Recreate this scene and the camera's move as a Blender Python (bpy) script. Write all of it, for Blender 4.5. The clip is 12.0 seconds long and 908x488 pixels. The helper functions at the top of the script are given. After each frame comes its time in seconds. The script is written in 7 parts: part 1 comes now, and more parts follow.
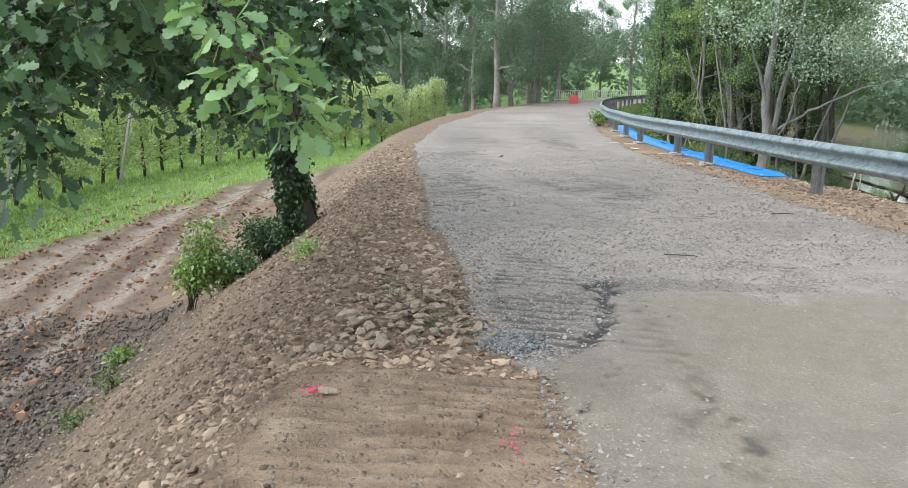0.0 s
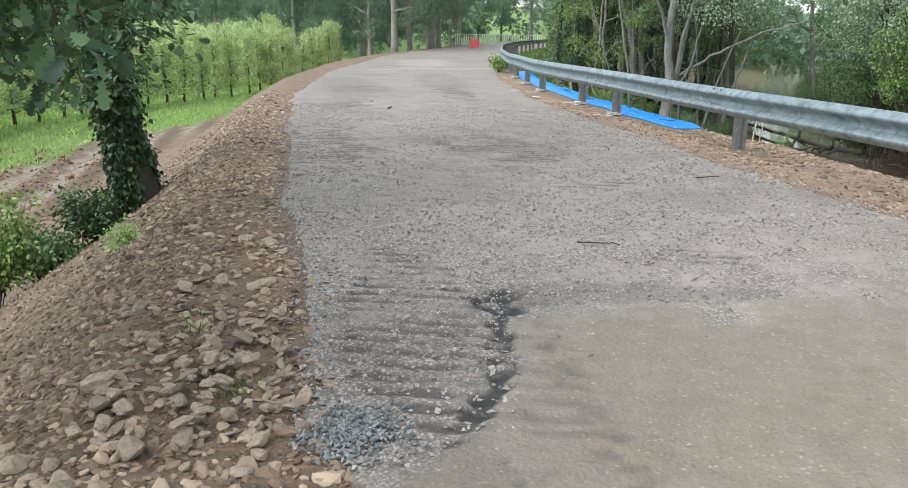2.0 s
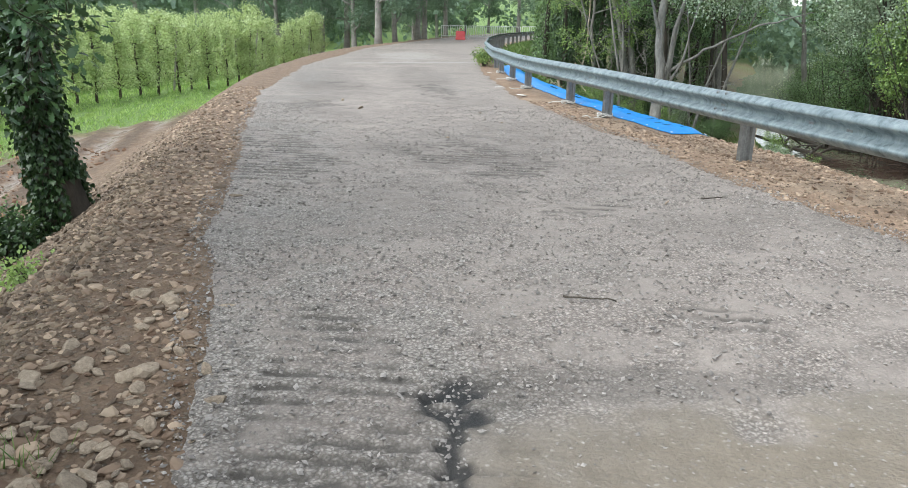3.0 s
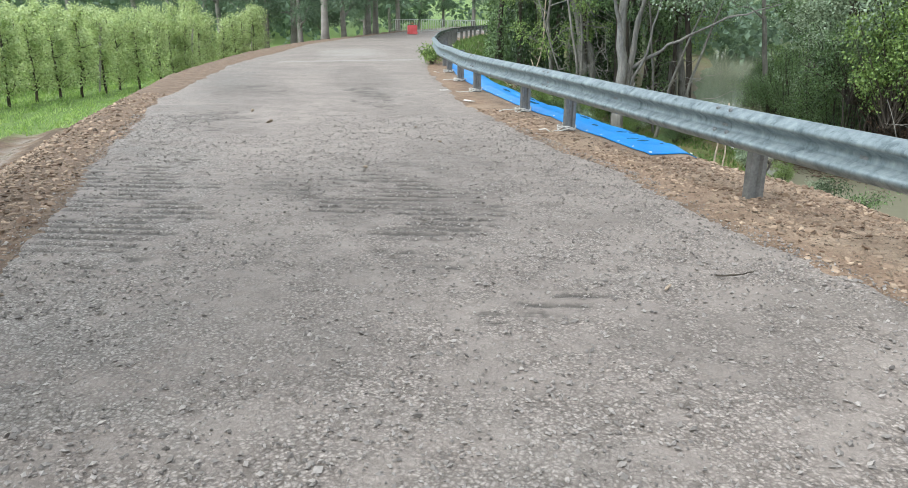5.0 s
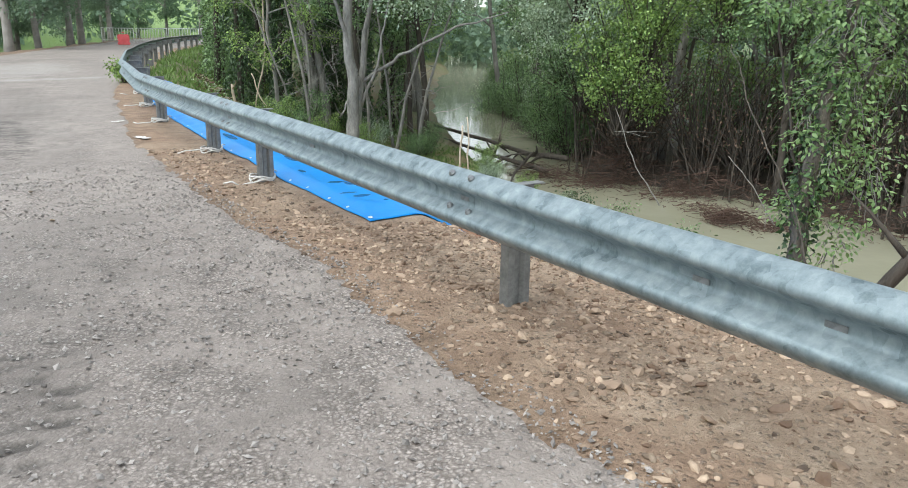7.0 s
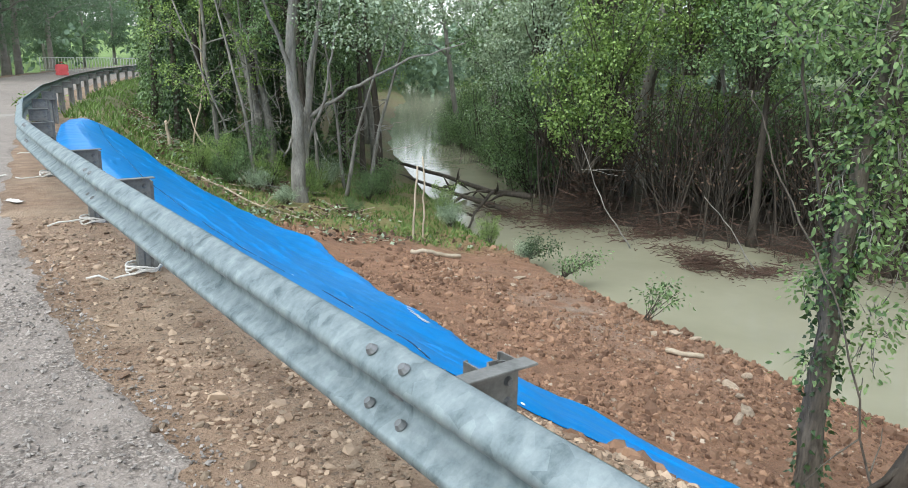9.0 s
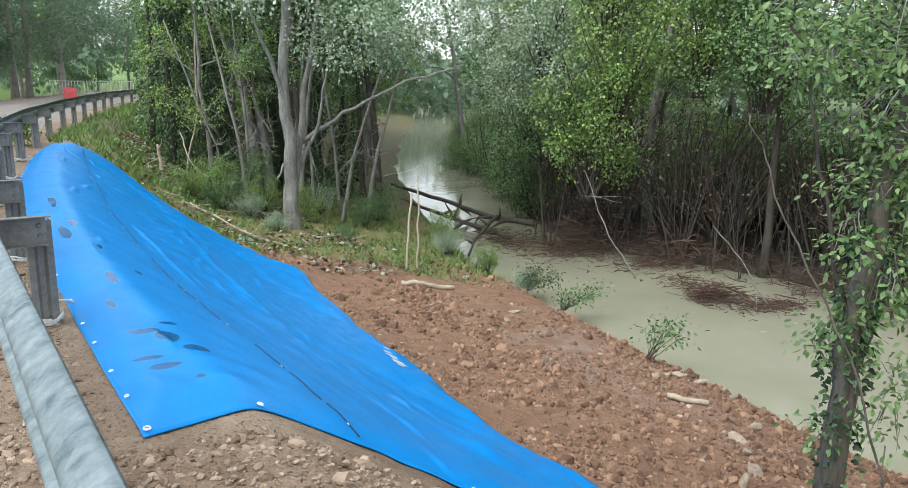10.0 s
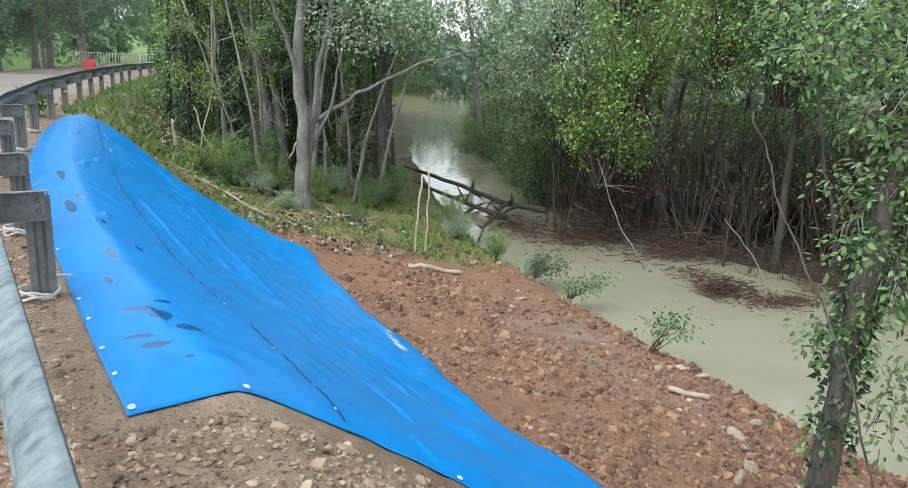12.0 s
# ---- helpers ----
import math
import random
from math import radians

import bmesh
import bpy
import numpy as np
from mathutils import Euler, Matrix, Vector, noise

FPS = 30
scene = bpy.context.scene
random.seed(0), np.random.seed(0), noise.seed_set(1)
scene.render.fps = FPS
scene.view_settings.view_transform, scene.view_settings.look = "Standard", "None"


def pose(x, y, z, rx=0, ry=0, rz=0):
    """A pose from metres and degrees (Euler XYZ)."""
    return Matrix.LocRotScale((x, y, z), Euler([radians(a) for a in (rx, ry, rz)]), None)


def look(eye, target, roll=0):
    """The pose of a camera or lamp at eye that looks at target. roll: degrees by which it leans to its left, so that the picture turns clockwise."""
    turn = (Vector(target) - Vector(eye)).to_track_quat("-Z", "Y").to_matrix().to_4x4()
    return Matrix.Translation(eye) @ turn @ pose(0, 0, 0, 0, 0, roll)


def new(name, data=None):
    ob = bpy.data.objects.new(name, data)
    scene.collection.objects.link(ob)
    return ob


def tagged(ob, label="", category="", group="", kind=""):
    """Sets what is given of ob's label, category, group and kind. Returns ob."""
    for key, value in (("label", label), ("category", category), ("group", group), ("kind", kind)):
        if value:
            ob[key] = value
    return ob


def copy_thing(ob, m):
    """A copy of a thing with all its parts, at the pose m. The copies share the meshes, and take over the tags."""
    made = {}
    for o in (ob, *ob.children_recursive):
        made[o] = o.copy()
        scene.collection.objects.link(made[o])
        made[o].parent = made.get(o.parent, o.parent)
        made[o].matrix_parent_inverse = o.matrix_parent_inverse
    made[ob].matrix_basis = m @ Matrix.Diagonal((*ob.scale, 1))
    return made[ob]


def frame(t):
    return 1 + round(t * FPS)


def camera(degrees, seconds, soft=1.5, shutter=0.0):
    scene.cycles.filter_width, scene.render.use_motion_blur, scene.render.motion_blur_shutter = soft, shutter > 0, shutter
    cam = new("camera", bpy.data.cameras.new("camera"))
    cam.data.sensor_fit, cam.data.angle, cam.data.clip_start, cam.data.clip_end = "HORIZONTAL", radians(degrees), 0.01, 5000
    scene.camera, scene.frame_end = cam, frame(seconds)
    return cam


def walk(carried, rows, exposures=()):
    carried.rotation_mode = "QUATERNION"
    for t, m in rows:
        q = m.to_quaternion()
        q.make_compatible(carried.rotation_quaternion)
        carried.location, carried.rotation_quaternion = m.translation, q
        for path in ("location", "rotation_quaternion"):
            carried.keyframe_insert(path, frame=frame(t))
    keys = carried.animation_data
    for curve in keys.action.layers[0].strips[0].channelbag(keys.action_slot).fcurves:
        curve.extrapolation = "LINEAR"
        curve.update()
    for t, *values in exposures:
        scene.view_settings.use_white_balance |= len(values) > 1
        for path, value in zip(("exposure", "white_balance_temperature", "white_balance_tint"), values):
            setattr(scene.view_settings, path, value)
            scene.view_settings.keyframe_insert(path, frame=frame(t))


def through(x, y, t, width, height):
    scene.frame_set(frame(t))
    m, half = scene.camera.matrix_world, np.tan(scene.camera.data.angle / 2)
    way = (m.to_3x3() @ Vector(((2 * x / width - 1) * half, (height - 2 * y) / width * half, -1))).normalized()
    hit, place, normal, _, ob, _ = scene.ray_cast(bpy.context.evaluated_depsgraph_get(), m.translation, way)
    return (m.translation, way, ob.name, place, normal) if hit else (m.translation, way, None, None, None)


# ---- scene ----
cam = camera(62.0, 12.0, soft=0.6)
PATH = [
    (0, (0.786, 0.819, 1.421), (0.588, 2.766, 1.009), 0.8),
    (0.5, (0.811, 1.105, 1.415), (0.641, 3.051, 0.985), 0.9),
    (1, (0.827, 1.524, 1.377), (0.733, 3.465, 0.904), 0.5),
    (1.5, (0.898, 1.941, 1.366), (0.883, 3.875, 0.855), 0.7),
    (2, (0.99, 2.484, 1.363), (1.042, 4.408, 0.82), 1.0),
    (2.5, (1.08, 2.992, 1.391), (1.157, 4.912, 0.837), 0.9),
    (3, (1.197, 3.589, 1.405), (1.281, 5.506, 0.841), 1.3),
    (3.2, (1.223, 3.823, 1.388), (1.308, 5.738, 0.82), 1.4),
    (4.8, (1.552, 5.59, 1.424), (1.689, 7.504, 0.862), 1.1),
    (5, (1.66, 5.828, 1.411), (1.847, 7.734, 0.834), 1.0),
    (5.5, (1.893, 6.454, 1.409), (2.241, 8.331, 0.81), 1.2),
    (6, (2.196, 7.07, 1.424), (2.72, 8.904, 0.821), 1.3),
    (6.1, (2.261, 7.195, 1.429), (2.817, 9.021, 0.831), 1.5),
    (6.5, (2.495, 7.699, 1.432), (3.174, 9.488, 0.853), 1.3),
    (7, (2.813, 8.296, 1.451), (3.607, 10.048, 0.902), 0.9),
    (7.5, (3.165, 8.864, 1.437), (4.038, 10.587, 0.919), 1.2),
    (7.7, (3.279, 9.076, 1.445), (4.177, 10.787, 0.931), 1.0),
    (9.3, (3.939, 10.083, 1.56), (4.829, 11.813, 1.095), 0.8),
    (9.5, (4.206, 10.226, 1.533), (5.076, 11.969, 1.079), 0.5),
    (10, (4.407, 10.429, 1.535), (5.274, 12.181, 1.111), 0.8),
    (10.5, (4.441, 10.475, 1.549), (5.31, 12.229, 1.138), 1.1),
    (11, (4.454, 10.482, 1.545), (5.311, 12.24, 1.126), 1.9),
    (11.5, (4.487, 10.431, 1.557), (5.328, 12.19, 1.111), 2.5),
    (12, (4.52, 10.397, 1.569), (5.35, 12.155, 1.1), 2.5),
]
walk(cam, [(t, look(eye, target, roll)) for t, eye, target, roll in PATH], [(0, 1.25, 6250, 6), (12, 1.25, 6250, 6)])

# ---------------------------------------------------------------- light
world = bpy.data.worlds.new("overcast_sky")
scene.world = world
world.use_nodes = True
wn, wl = world.node_tree.nodes, world.node_tree.links
SUN_EL, SUN_AZ = radians(58), radians(250)
sky = wn.new("ShaderNodeTexSky")
sky.sky_type, sky.sun_disc = "NISHITA", False
sky.sun_elevation, sky.sun_rotation = SUN_EL, SUN_AZ
sky.air_density, sky.dust_density, sky.ozone_density = 1.0, 1.5, 1.0
pale = wn.new("ShaderNodeHueSaturation")
pale.inputs["Saturation"].default_value = 0.22
wl.new(sky.outputs[0], pale.inputs["Color"])
wl.new(pale.outputs[0], wn["Background"].inputs["Color"])
wn["Background"].inputs["Strength"].default_value = 0.15
sun = new("sun", bpy.data.lights.new("sun", "SUN"))
sun.data.energy, sun.data.angle, sun.data.color = 1.0, radians(50), (1.0, 0.97, 0.93)
sun_way = Vector((math.sin(SUN_AZ) * math.cos(SUN_EL), math.cos(SUN_AZ) * math.cos(SUN_EL), math.sin(SUN_EL)))
sun.matrix_world = look(sun_way * 50, (0, 0, 0))

# ---------------------------------------------------------------- numeric helpers
RNG = np.random.default_rng(7)


def lattice(ix, iy, seed):
    n = (ix * 374761393 + iy * 668265263 + seed * 974634777) & 0xFFFFFFFF
    n = ((n ^ (n >> 13)) * 1274126177) & 0xFFFFFFFF
    return ((n ^ (n >> 16)) & 0xFFFF) / 65535.0


def value_noise(x, y, seed=0):
    x, y = np.asarray(x, float), np.asarray(y, float)
    ix, iy = np.floor(x).astype(np.int64), np.floor(y).astype(np.int64)
    fx, fy = x - ix, y - iy
    fx, fy = fx * fx * (3 - 2 * fx), fy * fy * (3 - 2 * fy)
    a = lattice(ix, iy, seed) * (1 - fx) + lattice(ix + 1, iy, seed) * fx
    b = lattice(ix, iy + 1, seed) * (1 - fx) + lattice(ix + 1, iy + 1, seed) * fx
    return a * (1 - fy) + b * fy


def fbm(x, y, scale=1.0, octaves=4, seed=0):
    """Noise from -1 to 1."""
    total, amp, norm = 0.0, 1.0, 0.0
    for k in range(octaves):
        total = total + amp * (value_noise(x * scale * 2 ** k, y * scale * 2 ** k, seed + k) * 2 - 1)
        norm += amp
        amp *= 0.5
    return total / norm


def smooth(a, b, x):
    t = np.clip((x - a) / (b - a), 0, 1)
    return t * t * (3 - 2 * t)


def curve_of(points):
    ks, vs = zip(*points)
    return lambda y: np.interp(y, ks, vs)


# plan of the dike, by y: left crest, gravel edges, rail posts, right crest, river banks
crest_l = curve_of([(-40, 0.6), (0, -0.45), (5, -0.45), (6.7, -0.68), (10.8, -1.4), (17, -2.5), (25, -3.45), (34, -3.6), (45, -3.0), (57, -1.2), (85, 3.5), (112, 9), (170, 24)])
edge_l = curve_of([(-40, 2.4), (0, 1.25), (3.2, 1.0), (4.4, 0.95), (4.75, 0.6), (6.3, 0.28), (8.5, -0.28), (12.9, -1.05), (18.8, -2.05), (28, -2.6), (44, -1.9), (57, 0.0), (85, 5), (112, 11), (170, 26)])
edge_r = curve_of([(-40, 14), (0, 6.3), (6, 5.05), (8.8, 4.55), (10.1, 4.25), (12.7, 3.95), (14.1, 3.65), (18.2, 3.12), (26, 2.9), (34, 3.3), (48, 4.6), (62, 7.2), (85, 13.5), (112, 21), (170, 38)])
post_x = curve_of([(-40, 15.5), (-4, 7.6), (4, 5.95), (7.7, 5.33), (11.71, 4.73), (15.67, 4.13), (17.5, 3.89), (20.6, 3.52), (25, 3.4), (31, 3.65), (40, 4.5), (50, 5.9), (62, 8.4), (75, 11.8), (95, 18), (170, 40)])
crest_r = curve_of([(-40, 16.5), (0, 7.6), (8, 5.95), (12, 5.6), (13.2, 5.22), (14.2, 5.08), (15.7, 4.84), (17.2, 4.62), (19.2, 4.42), (21.5, 4.24), (27.8, 4.05), (31, 4.45), (40, 5.6), (50, 7.2), (62, 9.8), (75, 13.4), (95, 20), (170, 43)])
bank_n = curve_of([(-40, 17), (8, 13.4), (20, 13.3), (27, 13.5), (33, 15.0), (48, 19.6), (66, 27.5), (100, 44), (200, 90)])
bank_f = curve_of([(-40, 24), (10, 20.6), (18, 19.6), (23, 19.1), (26, 18.0), (28.5, 16.4), (33, 18.3), (40, 21), (48, 23.6), (66, 32.5), (100, 50), (200, 97)])
WATER_Z, FIELD_Z = -3.2, -2.4


def ground_height(x, y):
    x, y = np.asarray(x, float), np.asarray(y, float)
    cl, cr = crest_l(y), crest_r(y)
    z = 0.025 * fbm(x, y, 0.9, 4, 3) + 0.012 * fbm(x, y, 6, 3, 11)
    tread = smooth(-0.75, -0.35, x) * (1 - smooth(2.0, 4.7, y) ** 6) * (y < 4.75) * (x < 1.6)
    z = z + tread * 0.016 * np.sin((y + 0.1 * x) * 62 + fbm(x * 2, y * 2, 1.0, 3, 14) * 6) * smooth(-0.3, 0.3, fbm(x, y, 2.2, 2, 15))
    inside = np.minimum(x - edge_l(y), edge_r(y) - x)
    z = np.where(inside > 0, z - 0.06 * smooth(0.0, 0.3, inside), z)
    # left slope and field
    d = cl - x
    fall = np.clip((d + 0.25), 0, None)
    drop = 0.70 * (np.sqrt(fall * fall + 0.09) - 0.3)
    deep = 2.4 - np.logaddexp(0, (2.4 - drop) * 4.0) / 4.0
    rough = 0.05 * fbm(x, y, 1.3, 4, 5) + 0.03 * fbm(x, y, 7, 2, 8)
    tracks = 0.07 * np.sin((x + 0.22 * y) * 5.6 + 0.6 * fbm(x, y, 0.4, 2, 6)) * smooth(4.2, 5.5, d) * (1 - smooth(9, 11, d))
    z = np.where(d > -0.25, z - np.maximum(deep, 0) + rough * smooth(0, 1, d) + tracks, z)
    # right bank, river and far bank
    d = x - cr
    fall = np.clip(d + 0.15, 0, None)
    steep = 0.64 * (np.sqrt(fall * fall + 0.008) - 0.09)
    bn, bf = bank_n(y), bank_f(y)
    s = np.clip((x - cr - 3.0) / np.maximum(bn - 0.9 - cr - 3.0, 0.5), 0, 1)
    terrace = 2.05 + 0.8 * s
    low = terrace - np.logaddexp(0, (terrace - steep) * 5.0) / 5.0
    low = low + 0.55 * smooth(bn - 0.9, bn + 0.1, x) + 1.2 * smooth(bn, bn + 2, x)
    low = low - 1.75 * smooth(bf - 1.2, bf + 1.4, x) + 0.25 * smooth(bf + 1, bf + 9, x)
    clods = 0.07 * fbm(x, y, 1.1, 4, 21) + 0.05 * np.abs(fbm(x, y, 4.5, 3, 22))
    z = np.where(d > -0.15, z - np.maximum(low, 0) + clods * smooth(0.3, 1.5, d), z)
    # ditch bank by the orchard's far end, and the rising land beyond
    z = z + 0.9 * np.exp(-((y - 62) / 5.0) ** 2) * smooth(0.5, 3, cl - x) * (1 - smooth(9, 14, cl - x))
    z = z + 0.045 * np.clip(y - 115, 0, 500) * smooth(115, 190, y)
    return z


def ground_at(x, y):
    return float(ground_height(np.array([x]), np.array([y]))[0])


# ---------------------------------------------------------------- mesh helpers
def mesh_from(name, verts, faces, mats=(), shade=True, mat_index=None):
    """A mesh from an (N, 3) array and an (M, k) array of equal-sided faces."""
    verts, faces = np.asarray(verts, np.float32), np.asarray(faces, np.int32)
    me = bpy.data.meshes.new(name)
    k = faces.shape[1]
    me.vertices.add(len(verts))
    me.vertices.foreach_set("co", verts.ravel())
    me.loops.add(faces.size)
    me.loops.foreach_set("vertex_index", faces.ravel())
    me.polygons.add(len(faces))
    me.polygons.foreach_set("loop_start", np.arange(0, faces.size, k, dtype=np.int32))
    me.polygons.foreach_set("loop_total", np.full(len(faces), k, np.int32))
    me.polygons.foreach_set("use_smooth", np.full(len(faces), bool(shade)))
    if mat_index is not None:
        me.polygons.foreach_set("material_index", np.asarray(mat_index, np.int32))
    for m in mats:
        me.materials.append(m)
    me.update(calc_edges=True)
    me.validate()
    return me


def grid_faces(rows, cols):
    r, c = np.meshgrid(np.arange(rows - 1), np.arange(cols - 1), indexing="ij")
    a = (r * cols + c).ravel()
    return np.stack([a, a + 1, a + cols + 1, a + cols], 1)


def attribute(me, name, values):
    at = me.attributes.new(name, "FLOAT", "POINT")
    at.data.foreach_set("value", np.asarray(values, np.float32).ravel())


def part(name, data, parent, label="", kind=""):
    """A mesh object under a thing or a part; its mesh is in the parent's own space."""
    ob = new(name, data)
    ob.parent = parent
    return tagged(ob, label, "", "", kind)


def thing(name, label, category, group="", at=(0, 0, 0), data=None, kind=""):
    ob = new(name, data)
    ob.location = at
    return tagged(ob, label, category, group, kind)


def bm_mesh(name, bm, mat, shade=False):
    me = bpy.data.meshes.new(name)
    bm.to_mesh(me)
    bm.free()
    for m in (mat if isinstance(mat, (list, tuple)) else [mat]):
        me.materials.append(m)
    if shade:
        me.polygons.foreach_set("use_smooth", np.ones(len(me.polygons), bool))
    return me


def add_box(bm, centre, size, turn=None, bevel=0.0):
    made = bmesh.ops.create_cube(bm, size=1.0)
    vs = made["verts"]
    m = Matrix.Translation(centre) @ (turn or Matrix()) @ Matrix.Diagonal((*size, 1))
    bmesh.ops.transform(bm, matrix=m, verts=vs)
    if bevel:
        es = list({e for v in vs for e in v.link_edges})
        bmesh.ops.bevel(bm, geom=es, offset=bevel, segments=2, affect="EDGES")


def tube_arrays(points, radii, sides=8, cap=True, rough=0.0, seed=0):
    """Vertices and quads of a tapering tube along points."""
    P = np.asarray(points, float)
    R = np.broadcast_to(np.asarray(radii, float), (len(P),))
    T = np.gradient(P, axis=0)
    T /= np.linalg.norm(T, axis=1)[:, None] + 1e-9
    ref = np.array([0.0, 0, 1]) if abs(T[:, 2]).mean() < 0.8 else np.array([1.0, 0, 0])
    A = np.cross(T, ref)
    A /= np.linalg.norm(A, axis=1)[:, None] + 1e-9
    B = np.cross(T, A)
    ang = np.linspace(0, 2 * np.pi, sides, endpoint=False)
    rr = R[:, None] * np.ones(sides)[None]
    if rough:
        rr = rr * (1 + rough * fbm(np.arange(len(P))[:, None] * 0.37 + seed, ang[None] * 1.1 + seed * 3.1, 1.0, 3, seed))
    V = P[:, None] + rr[..., None] * (np.cos(ang)[None, :, None] * A[:, None] + np.sin(ang)[None, :, None] * B[:, None])
    V = V.reshape(-1, 3)
    n = len(P)
    r, c = np.meshgrid(np.arange(n - 1), np.arange(sides), indexing="ij")
    a, b = r * sides + c, r * sides + (c + 1) % sides
    F = np.stack([a, b, b + sides, a + sides], -1).reshape(-1, 4)
    if cap:
        V = np.vstack([V, P[-1] + T[-1] * R[-1] * 0.5, P[0] - T[0] * R[0] * 0.3])
        k, m = len(V) - 2, len(V) - 1
        top = np.array([[(n - 1) * sides + i, (n - 1) * sides + (i + 1) % sides, k, k] for i in range(sides)])
        low = np.array([[(i + 1) % sides, i, m, m] for i in range(sides)])
        F = np.vstack([F, top, low])
    return V, F


def join_arrays(pieces):
    Vs, Fs, n = [], [], 0
    for V, F in pieces:
        Vs.append(V)
        Fs.append(F + n)
        n += len(V)
    return np.vstack(Vs), np.vstack(Fs)


def tidy_quads(name, V, F, mats, shade=True):
    """Like mesh_from, with triangles written as quads whose last corner repeats."""
    me = bpy.data.meshes.new(name)
    me.from_pydata([tuple(v) for v in np.round(V, 5)], [], [tuple(f[:3]) if f[2] == f[3] else tuple(f) for f in F.tolist()])
    if shade:
        me.polygons.foreach_set("use_smooth", np.ones(len(me.polygons), bool))
    for m in mats:
        me.materials.append(m)
    return me


def tube_mesh(name, points, radii, mat, sides=8, rough=0.0, seed=0):
    V, F = tube_arrays(points, radii, sides, True, rough, seed)
    return tidy_quads(name, V, F, [mat])


def wander(a, b, n, wobble, seed, sag=0.0):
    """A crooked line of n points from a to b."""
    r = np.random.default_rng(seed)
    t = np.linspace(0, 1, n)
    P = np.outer(1 - t, a) + np.outer(t, b)
    W = np.cumsum(r.normal(0, 1, (n, 3)), axis=0)
    W -= np.outer(1 - t, W[0]) + np.outer(t, W[-1])
    P = P + W * wobble
    P[:, 2] -= sag * 4 * t * (1 - t)
    return P


OAK = np.array([(0, 0), (0.05, 0.12), (0.18, 0.21), (0.10, 0.31), (0.28, 0.43), (0.15, 0.53), (0.33, 0.67), (0.18, 0.75), (0.2, 0.92), (0, 1.0)])
OAK_FINE = np.array([(0, 0), (0.05, 0.09), (0.13, 0.15), (0.17, 0.21), (0.12, 0.28), (0.2, 0.34), (0.27, 0.41), (0.26, 0.48), (0.18, 0.52), (0.26, 0.58), (0.32, 0.66), (0.28, 0.74), (0.2, 0.76), (0.22, 0.85), (0.14, 0.95), (0, 1.0)])
OVAL = np.array([(0, 0), (0.2, 0.25), (0.24, 0.5), (0.15, 0.78), (0, 1.0)])
IVYL = np.array([(0, 0.1), (0.22, 0.0), (0.42, 0.3), (0.22, 0.5), (0.14, 0.7), (0, 1.0)])


def leaf_mesh(name, P, D, size, mat, shape=None, seed=0, flat=0.5):
    """Leaves at P (N, 3), pointing along D, as one mesh. shape: half outline; without it, a folded rhombus."""
    r = np.random.default_rng(seed)
    n = len(P)
    D = D / (np.linalg.norm(D, axis=1)[:, None] + 1e-9)
    up = np.array([0, 0, 1.0]) * flat + r.normal(0, 0.5, (n, 3))
    S = np.cross(D, up)
    S /= np.linalg.norm(S, axis=1)[:, None] + 1e-9
    N = np.cross(S, D)
    L = np.broadcast_to(size, (n,)) * r.uniform(0.7, 1.25, n)
    if shape is None:
        w = 0.34
        V = np.stack([P, P + L[:, None] * (0.5 * D + w * S + 0.10 * N), P + L[:, None] * D, P + L[:, None] * (0.5 * D - w * S + 0.10 * N)], 1)
        F = np.arange(n * 4).reshape(n, 4)
        return mesh_from(name, V.reshape(-1, 3), F, [mat])
    k = len(shape)
    curl = r.uniform(-0.25, 0.15, n)
    rows = []
    for sgn in (1, -1):
        for sx, sy in shape[1:-1]:
            rows.append(P + L[:, None] * (sy * D + sgn * sx * S + (0.16 * sx + curl[:, None] * sy * sy) * N))
    mids = [P + L[:, None] * (sy * D + (curl[:, None] * sy * sy) * N) for sx, sy in shape]
    V = np.stack(mids + rows, 1)
    m = V.shape[1]
    faces = []
    for s in (0, 1):
        o = k + s * (k - 2)
        side = [0] + list(range(o, o + k - 2)) + [k - 1]
        for i in range(k - 1):
            f = [i, i + 1, side[i + 1], side[i]]
            faces.append(f if s else f[::-1])
    F = (np.arange(n)[:, None, None] * m + np.array(faces)[None]).reshape(-1, 4)
    keep = np.array([len(set(F[i])) == 4 for i in range(len(faces))])
    quads = np.tile(keep, n)
    tris = F[~quads]
    me = bpy.data.meshes.new(name)
    T = []
    for f in tris[: (~keep).sum()]:
        u = []
        for q in f:
            if q not in u:
                u.append(int(q))
        T.append(u)
    T = (np.arange(n)[:, None, None] * m + np.array(T)[None]).reshape(-1, 3)
    Q = F[quads]
    Vf = V.reshape(-1, 3).astype(np.float32)
    me.vertices.add(len(Vf))
    me.vertices.foreach_set("co", Vf.ravel())
    loops = np.concatenate([Q.ravel(), T.ravel()]).astype(np.int32)
    me.loops.add(len(loops))
    me.loops.foreach_set("vertex_index", loops)
    tot = np.concatenate([np.full(len(Q), 4), np.full(len(T), 3)]).astype(np.int32)
    me.polygons.add(len(tot))
    me.polygons.foreach_set("loop_start", np.concatenate([[0], np.cumsum(tot)[:-1]]).astype(np.int32))
    me.polygons.foreach_set("loop_total", tot)
    me.materials.append(mat)
    me.update(calc_edges=True)
    return me


